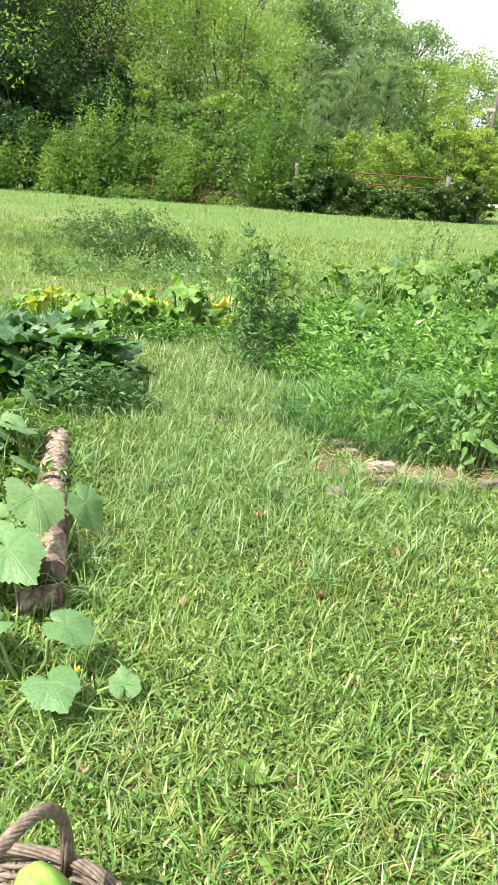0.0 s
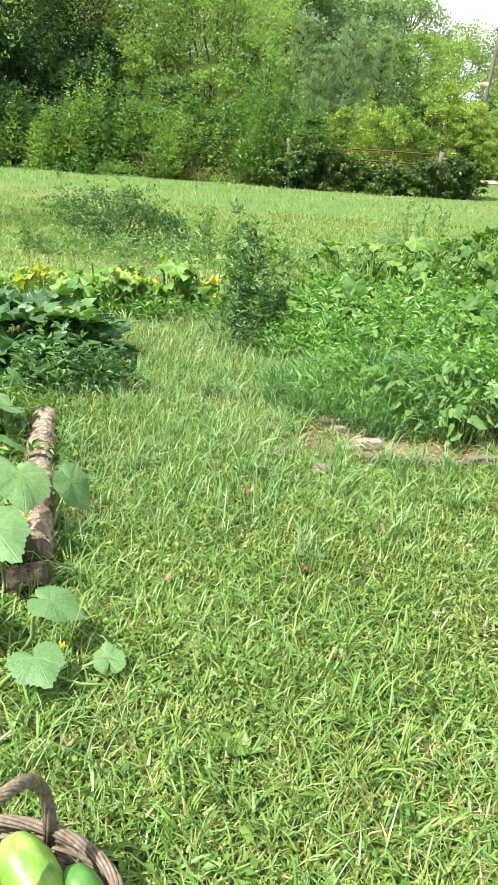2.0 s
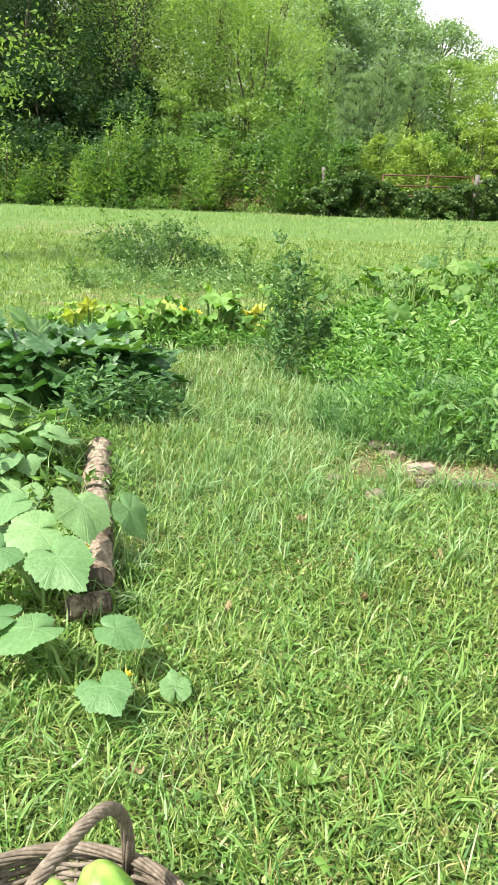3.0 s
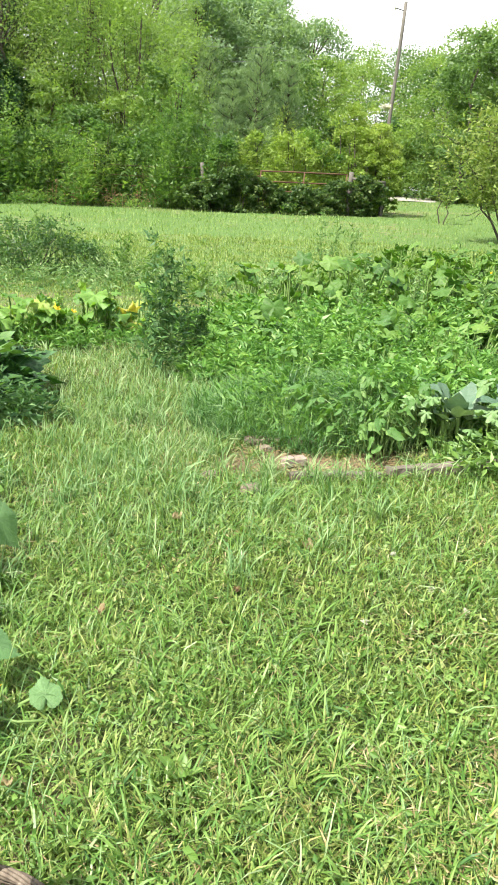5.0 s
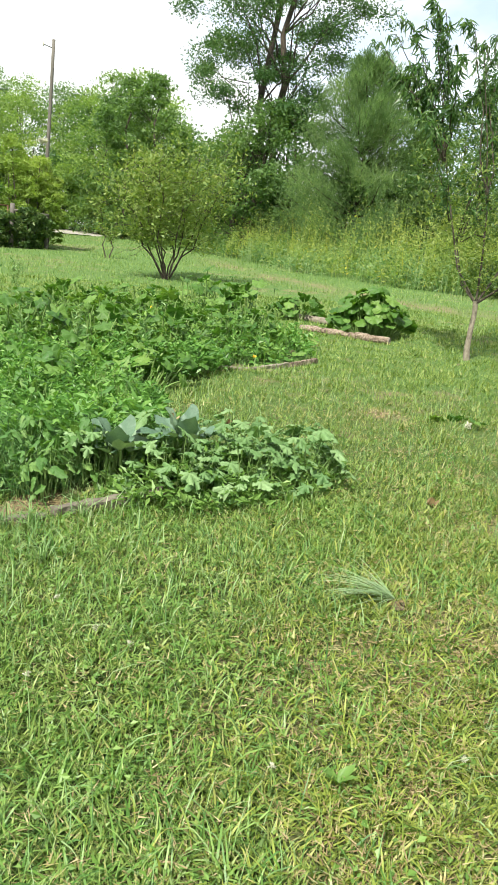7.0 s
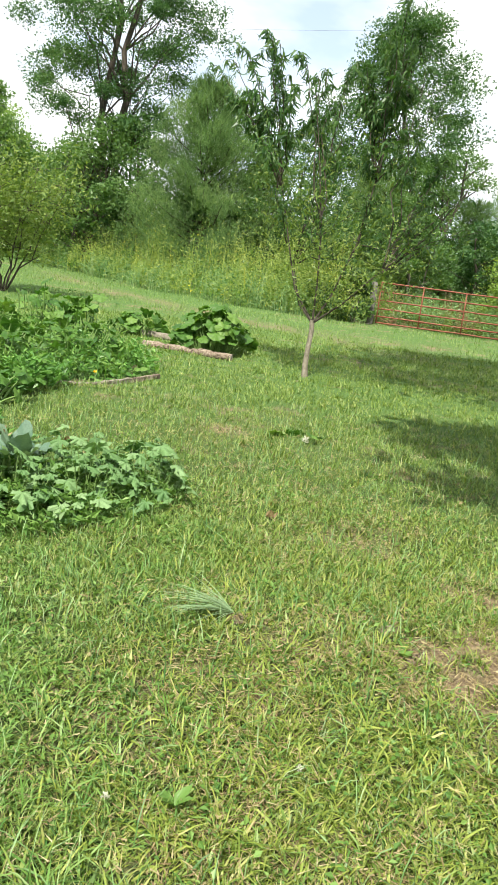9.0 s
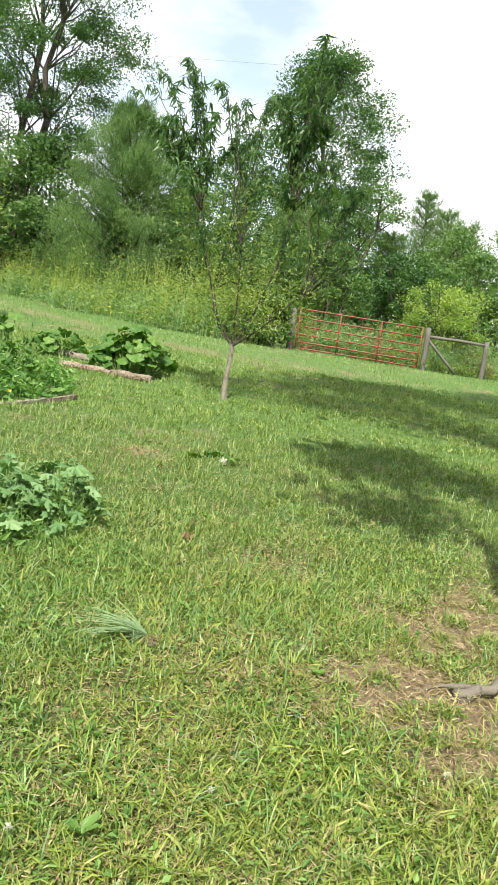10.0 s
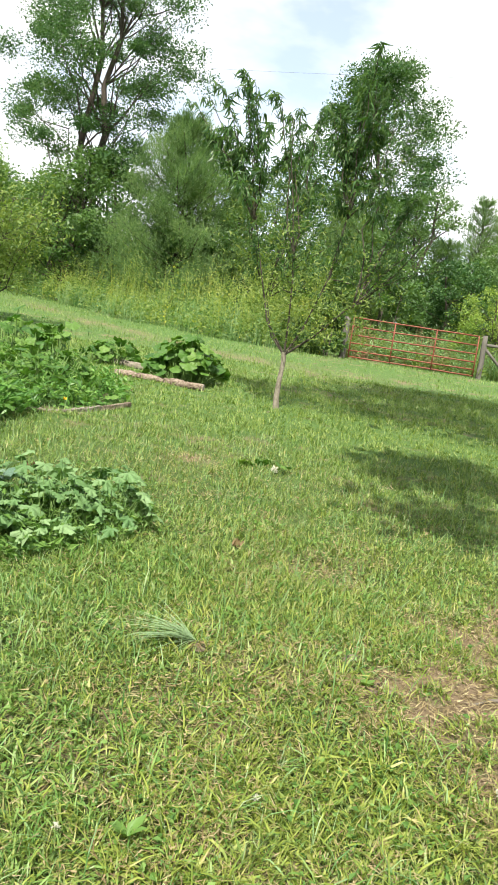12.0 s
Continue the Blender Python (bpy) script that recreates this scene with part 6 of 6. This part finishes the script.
weed_bed(-0.9, 9.9, 2.0, 0.8, 0.34, 420, 9, 0.07, 0.3, "rough weeds and long grass at the meadow's edge", TALL, 0.08, 12)


def feathery(x, y, h, w, count, label, mat=TALL, leaf=0.07, stems=5, ratio=0.28, group="garden weeds"):
    t = thing("weed", x, y, float(gz(x, y)) - 0.02, label, "weed", group)
    lines, pos = [], []
    for s in range(stems):
        a = rng.random() * 6.283
        top = np.array([math.cos(a) * w * 0.4 * rng.random(), math.sin(a) * w * 0.4 * rng.random(), h * (0.6 + 0.4 * rng.random())])
        p = bend((0.03 * math.cos(a), 0.03 * math.sin(a), 0), top, 0, 0.02, 7)
        lines.append((p, np.linspace(0.006, 0.002, 7), 5))
        for k in range(1, 7):
            for _ in range(3):
                e = p[k] + np.array([*rng.normal(0, 0.24 * w * (1.15 - k / 7), 2), 0.05 + 0.06 * rng.random()])
                lines.append((bend(p[k], e, -0.01, 0.02, 3), [0.003, 0.002, 0.0015], 4))
                m = max(2, count // stems // 18)
                u = rng.random(m)[:, None]
                pos.append(p[k] + (e - p[k]) * u + rng.normal(0, 0.02, (m, 3)))
    v, f = leaves(np.concatenate(pos), leaf, ratio, up=0.3, flat=0.7)
    part_of("branchwork", limb_mesh("branchwork", lines, STALK), t)
    part_of("foliage", mesh_of("foliage", v, f, mat), t)


feathery(-0.07, 5.55, 0.98, 0.58, 900, "tall dark feathery ragweed beside the path", RAGWEED, 0.06, 7, 0.34)
feathery(0.16, 5.75, 0.55, 0.35, 700, "feathery ragweed beside the path", RAGWEED, 0.05, 5)
broadleaf("bramble", -2.0, 10.9, 0.72, 1.6, 6000, 0.042, WOOD_D, "dark tangled bramble bush in the long grass", "", 0.0, 0.5, stems=9, category="bush", thick=0.012, near=True, puff=0.10, splay=0.34)
broadleaf("bramble", -1.35, 10.8, 0.46, 1.1, 2400, 0.042, WOOD_D, "low bramble in the long grass", "", 0.0, 0.5, stems=6, category="bush", thick=0.012, near=True, puff=0.10, splay=0.34)
for x, y, h, w, n in ((-2.75, 10.6, 0.95, 0.4, 130), (-1.95, 11.0, 0.95, 0.4, 130), (-1.5, 10.9, 0.75, 0.4, 160), (-1.1, 10.7, 0.5, 0.5, 200), (-0.7, 10.2, 0.7, 0.5, 260), (-0.2, 9.6, 0.55, 0.6, 300), (-2.9, 9.6, 0.5, 0.5, 200), (0.3, 8.8, 0.5, 0.6, 400)):
    feathery(x, y, h, w, n, "stalky green weed at the meadow's edge", HEDGE, 0.06, 4, 0.4)
for x, y, h in ((2.35, 12.2, 1.0), (2.9, 12.4, 0.8), (0.95, 7.2, 0.8), (1.7, 7.0, 0.75), (2.35, 7.1, 0.8), (3.2, 7.3, 0.7), (2.0, 9.3, 0.95)):
    feathery(x, y, h, 0.35, 160, "slender stalky weed rising above the bed", TALL, 0.06, 2, 0.3)

rng = np.random.default_rng(30)

# ---- logs, boards, stones and small things on the lawn ----
def log(a, b, r, label, group="", mat=LOG_BARK, ends=None):
    """A fallen log: rough bark and two pale sawn ends."""
    a, b = np.array([a[0], a[1], gz(*a) + r * 0.75]), np.array([b[0], b[1], gz(*b) + r * 0.75])
    t = thing("log", a[0], a[1], a[2], label, "log", group)
    n, s = 44, 36
    p = bend((0, 0, 0), b - a, 0, 0.006, n)
    ang = np.linspace(0, 6.283, s, endpoint=False)
    rough = rng.normal(0, 1, (n, s))
    for _ in range(2):
        rough = (rough + np.roll(rough, 1, 1) + np.roll(rough, -1, 1)) / 1.75
        rough[1:-1] = (rough[2:] + rough[:-2] + 2 * rough[1:-1]) / 2.6
    rr = r * (1 + 0.05 * np.sin(2 * ang)[None] + 0.026 * rough + 0.012 * rng.normal(0, 1, (n, s)) + 0.05 * np.sin(np.linspace(0, 9 + 6 * rng.random(), n))[:, None])
    rr[0], rr[-1] = rr[0] * 0.9, rr[-1] * 0.9
    v, f = tube(p, rr, s, False)
    part_of("bark", mesh_of("bark", v, f, mat, True), t)
    for e, q in ((0, 1), (-1, -2)):
        d = unit(p[e] - p[q])
        part_of("sawn_end", mesh_of("sawn_end", *tube(np.array([p[e] - d * 0.02, p[e] + d * 0.004]), r * 0.93, 18), ends or OLD_WOOD), t, "pale sawn log end")
    return t


log((-1.035, 3.74), (-0.90, 3.12), 0.062, "rough bark-covered log edging the cucumber bed", "bed logs", ends=BARK)
log((-0.885, 3.06), (-0.70, 2.36), 0.068, "rough bark-covered log edging the cucumber bed", "bed logs", ends=BARK)
log((-0.76, 2.21), (-0.63, 2.27), 0.04, "short reddish log end by the bed's corner", "bed logs", ends=BARK)
log((6.92, 9.95), (7.76, 8.72), 0.058, "rough grey-brown log in front of the squash plant", "far logs")
log((7.68, 11.2), (8.0, 10.64), 0.062, "short pale log beside the squash plant", "far logs", PALE_BARK)
log((0.45, 4.05), (1.06, 3.98), 0.026, "thin weathered branch edging the weedy bed", "", LOG_BARK)


def board(a, b, w, h, label, group="boards", mat=OLD_WOOD):
    """A worn plank set on the ground, its edges uneven."""
    a3, b3 = np.array([*a, float(gz(*a))]), np.array([*b, float(gz(*b))])
    L = np.linalg.norm(b3 - a3)
    n = 18
    x = np.linspace(0, L, n)
    prof = np.array([(-0.5, -0.3), (-0.5, 0.86), (-0.4, 1.0), (0.4, 1.0), (0.5, 0.86), (0.5, -0.3)]) * [w, h]
    v = np.stack([np.repeat(x, 6), np.tile(prof[:, 0], n), np.tile(prof[:, 1], n)], -1) + rng.normal(0, 0.0032, (n * 6, 3)) + np.repeat(np.cumsum(rng.normal(0, 0.002, (n, 3)), 0) * [0, 1, 0.5], 6, 0)
    i, j = np.meshgrid(np.arange(n - 1), np.arange(6), indexing="ij")
    q = np.stack([i * 6 + j, i * 6 + (j + 1) % 6, (i + 1) * 6 + (j + 1) % 6, (i + 1) * 6 + j], -1).reshape(-1, 4)
    e = np.array([(0, 1, 2, 3), (0, 3, 4, 5)])
    ob = new("board", mesh_of("board", v, [np.concatenate([q, e[:, ::-1], e + (n - 1) * 6])], mat))
    ob.matrix_world = Matrix.Translation(a3) @ (Vector(b3 - a3).to_track_quat("X", "Z").to_matrix().to_4x4())
    return tagged(ob, label, "board", group)


board((0.64, 3.52), (1.13, 3.545), 0.055, 0.036, "grey weathered board edging the near bed")
board((1.17, 3.55), (1.86, 3.67), 0.06, 0.052, "grey weathered board edging the near bed")
board((3.82, 7.22), (4.28, 6.97), 0.05, 0.045, "pale weathered board edging the squash patch", "patch boards", PALE_BARK)
board((4.32, 6.96), (4.95, 7.2), 0.05, 0.045, "pale weathered board edging the squash patch", "patch boards", PALE_BARK)
board((4.99, 7.22), (5.52, 7.48), 0.05, 0.04, "reddish weathered board edging the squash patch", "patch boards", LOG_BARK)


def lump(name, x, y, size, mat, label, category, sink=0.35, seed=1, group="", turn=0.0):
    r = np.random.default_rng(seed)
    bm = bmesh.new()
    bmesh.ops.create_icosphere(bm, subdivisions=3, radius=1)
    off = r.normal(0, 3, 3)
    for v in bm.verts:
        v.co *= 1 + 0.32 * noise.noise(Vector(v.co) * 1.3 + Vector(off)) + 0.1 * noise.noise(Vector(v.co) * 4 + Vector(off))
        v.co = Vector((v.co.x * size[0], v.co.y * size[1], v.co.z * size[2]))
    me = bpy.data.meshes.new(name)
    bm.to_mesh(me)
    bm.free()
    me.materials.append(mat)
    ob = new(name, me)
    ob.matrix_world = pose(x, y, float(gz(x, y)) + size[2] * (1 - 2 * sink), 0, 0, turn)
    return tagged(ob, label, category, group)


lump("stone", 0.23, 3.53, (0.055, 0.04, 0.03), STONE, "flat pale stone half sunk in the grass", "stone", 0.3, 3, "stones")
lump("stone", 0.43, 3.36, (0.075, 0.045, 0.03), STONE, "flat pale stone half sunk in the grass", "stone", 0.3, 4, "stones", 20)
lump("stone", 0.55, 3.95, (0.05, 0.035, 0.02), STONE, "small pale stone on the bare earth", "stone", 0.3, 5, "stones")
root = thing("root", 3.27, 1.03, float(gz(3.27, 1.03)) + 0.012, "weathered grey tree root showing in the bare earth", "root")
for name, a, b, r0, r1 in (("main_root", (-0.12, 0.06, -0.02), (0.42, -0.26, -0.01), 0.03, 0.012), ("side_root", (0.1, -0.06, 0.0), (0.22, -0.3, -0.02), 0.02, 0.006), ("side_root", (0.02, -0.01, 0.0), (-0.2, 0.2, -0.03), 0.016, 0.005)):
    line = bend(a, b, -0.02, 0.035, 12)
    part_of(name, mesh_of(name, *tube(line, np.linspace(r0, r1, 12) * (1 + 0.15 * rng.normal(0, 1, 12)), 9), OLD_WOOD, True), root)
lump("stone", 2.86, 1.72, (0.06, 0.03, 0.02), STONE, "flat pinkish stone in the bare earth", "stone", 0.35, 8, "stones")
lump("earth_clod", 2.285, 2.11, (0.045, 0.035, 0.022), LOG_BARK, "crumbly brown earth on a pulled-up root", "clod", 0.2, 7)


def brick(x, y, turn, label):
    bm = bmesh.new()
    bmesh.ops.create_cube(bm, size=1, matrix=Matrix.Diagonal((0.07, 0.055, 0.05, 1)))
    bmesh.ops.bevel(bm, geom=bm.edges[:], offset=0.006, segments=2, affect="EDGES")
    for v in bm.verts:
        v.co += Vector(rng.normal(0, 0.002, 3))
    me = bpy.data.meshes.new("brick")
    bm.to_mesh(me)
    bm.free()
    me.materials.append(BRICK)
    ob = new("brick", me)
    ob.matrix_world = pose(x, y, float(gz(x, y)) + 0.002, 4, -6, turn)
    tagged(ob, label, "brick")


brick(0.73, 3.77, 12, "broken pale pink brick lying on bare earth")
brick(0.665, 3.76, 28, "broken brick half sunk in bare earth")

DEAD = disc_leaf("dead_leaf", DEAD_LEAF, 3, 0.25, 0.2, 0.06, 1.4, 0.3, 24, 5, None, 0.15, 0.05, 0.5)
for x, y, s in ((-0.215, 2.27, 0.036), (0.27, 2.39, 0.03), (0.6, 2.72, 0.045), (0.05, 3.0, 0.04), (-0.375, 1.5, 0.032), (2.02, 4.02, 0.06), (3.3, 3.0, 0.06), (2.9, 4.9, 0.06)):
    ob = new("dead_leaf", DEAD)
    hi = 0.36 if y > 4.01 and x < 2.5 else 0.03
    ob.matrix_world = pose(x, y, float(gz(x, y)) + hi, rng.normal(0, 18), rng.normal(0, 18), rng.random() * 360) @ Matrix.Diagonal((s, s * 1.3, s, 1))
    tagged(ob, "curled tan dead leaf lying in the grass", "leaf", "dead leaves")


def rosette(x, y, n, size, label, mat=CLOVER):
    t = thing("lawn_weed", x, y, float(gz(x, y)), label, "weed", "broad lawn weeds")
    tv = rows_of((0, 0, 0), (0.35, 0.35, 0.12), (0.45, 0.65, 0.13), (0, 1, 0.05), (-0.45, 0.65, 0.13), (-0.35, 0.35, 0.12), (0, 0.5, 0.05))
    tf = [[(0, 1, 6), (1, 2, 6), (2, 3, 6), (3, 4, 6), (4, 5, 6), (5, 0, 6)]]
    for i in range(n):
        a = i * 6.283 / n + rng.normal(0, 0.2)
        d = np.array([[math.sin(a), math.cos(a), 0.7]])
        s = size * (0.7 + 0.5 * rng.random())
        v, f = scatter(tv, tf, np.array([[0, 0, 0.01]]), axes_of(d, np.array([[0, 0, 1.0]])), np.array([[s * 0.45, s, s]]))
        part_of("leaf", mesh_of("leaf", v, f, mat, True), t)


for x, y, n, s in ((0.06, 1.52, 6, 0.075), (1.4, 1.34, 7, 0.065), (2.71, 1.52, 9, 0.06), (0.9, 2.15, 6, 0.05), (2.0, 2.45, 6, 0.05)):
    rosette(x, y, n, s, "broad-leaved green weed growing in the lawn")


def hole(x, y, r):
    v = [(0, 0, -0.10)] + [(k * r * math.cos(a), k * r * 0.7 * math.sin(a), z) for k, z in ((0.75, -0.05), (1.0, 0.012), (1.35, 0.006)) for a in np.arange(14) * 6.283 / 14]
    j = np.arange(14)
    tri = np.stack([np.zeros(14, int), 1 + j, 1 + (j + 1) % 14], -1)
    q = np.concatenate([np.stack([1 + k * 14 + j, 1 + (k + 1) * 14 + j, 1 + (k + 1) * 14 + (j + 1) % 14, 1 + k * 14 + (j + 1) % 14], -1) for k in (0, 1)])
    ob = new("burrow", mesh_of("burrow", np.array(v), [q, tri], LOG_BARK, True))
    ob.matrix_world = pose(x, y, float(gz(x, y)) + 0.004)
    tagged(ob, "small dug hole with loose brown earth", "hole")


hole(2.77, 1.48, 0.055)

# uprooted grass lying on the lawn
t = thing("pulled_grass", 2.27, 2.12, float(gz(2.27, 2.12)) + 0.03, "uprooted clump of long pale grass lying on the lawn", "grass clump")
n = 110
turn = radians(-48) + rng.normal(0, 0.42, n)
base = np.zeros(n)
sv, sf = blades(base, base, 0.12 + 0.27 * rng.random(n), np.full(n, 0.0036), 1.1 + 0.35 * rng.random(n), turn, 0.01, 0.2)
part_of("blades", mesh_of("blades", sv + np.array([0, 0, 0.015]), sf, leaf_material("pale_grass", [(0.1, (0.15, 0.24, 0.11)), (0.9, (0.33, 0.42, 0.25))], 0.45, 0.2)), t)
sv, sf = blades(base[:60], base[:60], 0.04 + 0.05 * rng.random(60), np.full(60, 0.003), 1.2 + 0.3 * rng.random(60), rng.random(60) * 6.283, 0.01, 0.2)
part_of("roots", mesh_of("roots", sv, sf, STRAW), t, "brown dry roots")

# white clover heads and yellow blossoms
for x, y in ((1.79, 1.23), (1.23, 1.44), (2.52, 0.81), (0.93, 2.62), (1.0, 2.35), (1.08, 2.2), (0.7, 2.15), (5.0, 4.36)):
    t = thing("clover_flower", x, y, float(gz(x, y)) - 0.01, "small white clover head in the lawn", "flower", "clover flowers")
    s = 0.016 if y < 4 else 0.04
    p = random_dirs(40, 0.6) * s * 0.5 + [0, 0, 0.055]
    part_of("head", mesh_of("head", *leaves(p, s * 0.6, 0.5, up=0.8), WHITE_PETAL), t)
    part_of("stalk", mesh_of("stalk", *rod((0, 0, 0), (0, 0, 0.055), 0.0012, sides=5), STALK), t)
BLOSSOM = disc_leaf("petals", PETAL, 5, 0.5, 0.0, 0.02, 1.6, 0.1, 20, 9)
for x, y, h, s in ((-0.74, 2.38, 0.17, 0.035), (-0.473, 1.838, 0.06, 0.03), (-0.98, 6.4, 0.32, 0.07), (-0.85, 6.5, 0.28, 0.06), (3.6, 8.3, 0.5, 0.05), (1.0, 6.75, 0.3, 0.04), (4.35, 7.0, 0.15, 0.05)):
    t = thing("squash_blossom", x, y, float(gz(x, y)), "yellow-orange trumpet blossom among the leaves", "flower", "blossoms")
    part_of("petals", BLOSSOM, t, at=pose(0, 0, h, rng.normal(0, 30), rng.normal(0, 30)) @ Matrix.Diagonal((s, s, s, 1)))
    part_of("stalk", mesh_of("stalk", *rod((0, 0, 0), (0, 0, h), 0.003, sides=5), STALK), t)
t = thing("elder_flower", 7.7, 29.9, float(gz(7.7, 29.9)), "white flower head on the tall shrub", "flower")
part_of("head", mesh_of("head", *leaves(random_dirs(200) * [0.2, 0.15, 0.06] * rng.random((200, 1)) + [0, 0, 3.95], 0.09, 0.7, up=0.3, flat=0.4), WHITE_PETAL), t)
part_of("stalk", mesh_of("stalk", *rod((0, 0.3, 2.6), (0, 0, 3.95), 0.008, sides=5), STALK), t)


# ---- the basket of cucumbers ----
def twist(path, r, strands, turns, thick, sides=7, up=(0, 0, 1)):
    """Strands wound round a path."""
    p = np.asarray(path, float)
    n = len(p)
    tan = unit(np.gradient(p, axis=0))
    a = unit(np.cross(tan, np.array(up, float)) + 1e-6)
    b = np.cross(tan, a)
    out = []
    for s in range(strands):
        ph = 6.283 * s / strands + np.linspace(0, 6.283 * turns, n)
        q = p + r * (np.cos(ph)[:, None] * a + np.sin(ph)[:, None] * b)
        out.append(tube(q, thick * (1 + 0.12 * rng.normal(0, 1, n)), sides))
    return out


def build_basket(cx, cy):
    z0 = float(gz(cx, cy))
    t = thing("basket", cx, cy, z0, "weathered grey-brown wicker basket with a twisted handle", "basket")
    rx, ry, rim = 0.255, 0.205, 0.165
    th = np.linspace(0, 2 * np.pi, 97)
    ring = np.stack([rx * np.cos(th), ry * np.sin(th), np.full(97, rim)], -1)
    core = part_of("rim", mesh_of("rim", *tube(ring, 0.006, 7, False), WICKER, True), t)
    for strand in twist(ring, 0.0085, 7, 4, 0.0044):
        part_of("strand", mesh_of("strand", *strand, WICKER, True), core)

    def wall(k, a):
        s = 0.66 + 0.36 * math.sin(k * 1.5)
        return np.array([rx * s * np.cos(a), ry * s * np.sin(a), 0.015 + (rim - 0.02) * k])

    for i in range(26):
        a = i * 2 * np.pi / 26
        line = np.array([wall(k, a) for k in np.linspace(0, 1, 7)])
        part_of("stake", mesh_of("stake", *tube(line, 0.005, 6), WICKER, True), t)
    for j in range(16):
        k = (j + 0.5) / 16
        a = np.linspace(0, 2 * np.pi, 157)
        wave = 1 + 0.02 * np.cos(13 * a + np.pi * (j % 2))
        line = np.array([wall(k, q) for q in a]) * np.stack([wave, wave, np.ones(157)], -1)
        part_of("weaver", mesh_of("weaver", *tube(line, 0.0055 + 0.001 * rng.random(), 6, False), WICKER, True), t)
    bm = bmesh.new()
    bmesh.ops.create_cone(bm, cap_ends=True, segments=40, radius1=0.64, radius2=0.66, depth=0.03)
    for v in bm.verts:
        v.co = Vector((v.co.x * rx, v.co.y * ry, v.co.z + 0.012))
    me = bpy.data.meshes.new("base")
    bm.to_mesh(me)
    bm.free()
    me.materials.append(WICKER)
    part_of("base", me, t)
    u = np.linspace(-1, 1, 61)
    d = np.array([0.077, 0.195])
    arch = np.stack([d[0] * u, d[1] * u, rim - 0.05 + 0.27 * (1 - np.abs(u) ** 3.2) ** 0.5], -1)
    handle = part_of("handle", mesh_of("handle", *tube(arch, 0.0085, 7), WICKER, True), t, "thick twisted vine handle")
    for strand in twist(arch, 0.0088, 8, 3.2, 0.0046, 7, (0.9, -0.45, 0.05)):
        part_of("strand", mesh_of("strand", *strand, WICKER, True), handle)


def cucumber(x, y, z, length, r, turn, tilt, mat, label, curve=0.03):
    n, s = 22, 20
    u = np.linspace(-1, 1, n)
    rr = r * np.clip(1 - np.abs(u) ** 4.5, 0.0, 1) ** 0.5 * (1 + 0.08 * np.sin(2 * u + 0.7))
    p = np.stack([curve * (1 - u * u), u * length / 2, 0.3 * curve * u * u], -1)
    ang = np.linspace(0, 6.283, s, endpoint=False)
    ribs = 1 + 0.025 * np.cos(5 * ang)[None] + 0.012 * rng.normal(0, 1, (n, s))
    v, f = tube(p, np.maximum(rr, 0.002)[:, None] * ribs, s)
    ob = new("cucumber", mesh_of("cucumber", v, f, mat, True))
    ob.matrix_world = pose(x, y, z, tilt, 0, turn)
    tagged(ob, label, "cucumber", "cucumbers in the basket")


build_basket(-0.405, 0.955)
BZ = float(gz(-0.42, 0.94))
cucumber(-0.335, 0.99, BZ + 0.165, 0.24, 0.048, 38, 14, PALE_CUKE, "fat pale yellow-green cucumber lying in the basket")
cucumber(-0.50, 0.975, BZ + 0.145, 0.22, 0.045, -20, 8, PALE_CUKE, "fat pale yellow-green cucumber lying in the basket")
cucumber(-0.235, 0.965, BZ + 0.160, 0.19, 0.034, 25, 14, GREEN_CUKE, "dark green cucumber lying by the basket's rim")
cucumber(-0.40, 0.87, BZ + 0.140, 0.24, 0.043, 75, 4, GREEN_CUKE, "mid-green cucumber lying across the basket")
cucumber(-0.38, 0.97, BZ + 0.070, 0.25, 0.045, 60, 0, GREEN_CUKE, "green cucumber at the bottom of the basket")
cucumber(-0.49, 0.90, BZ + 0.065, 0.24, 0.042, -40, 0, PALE_CUKE, "pale cucumber at the bottom of the basket")
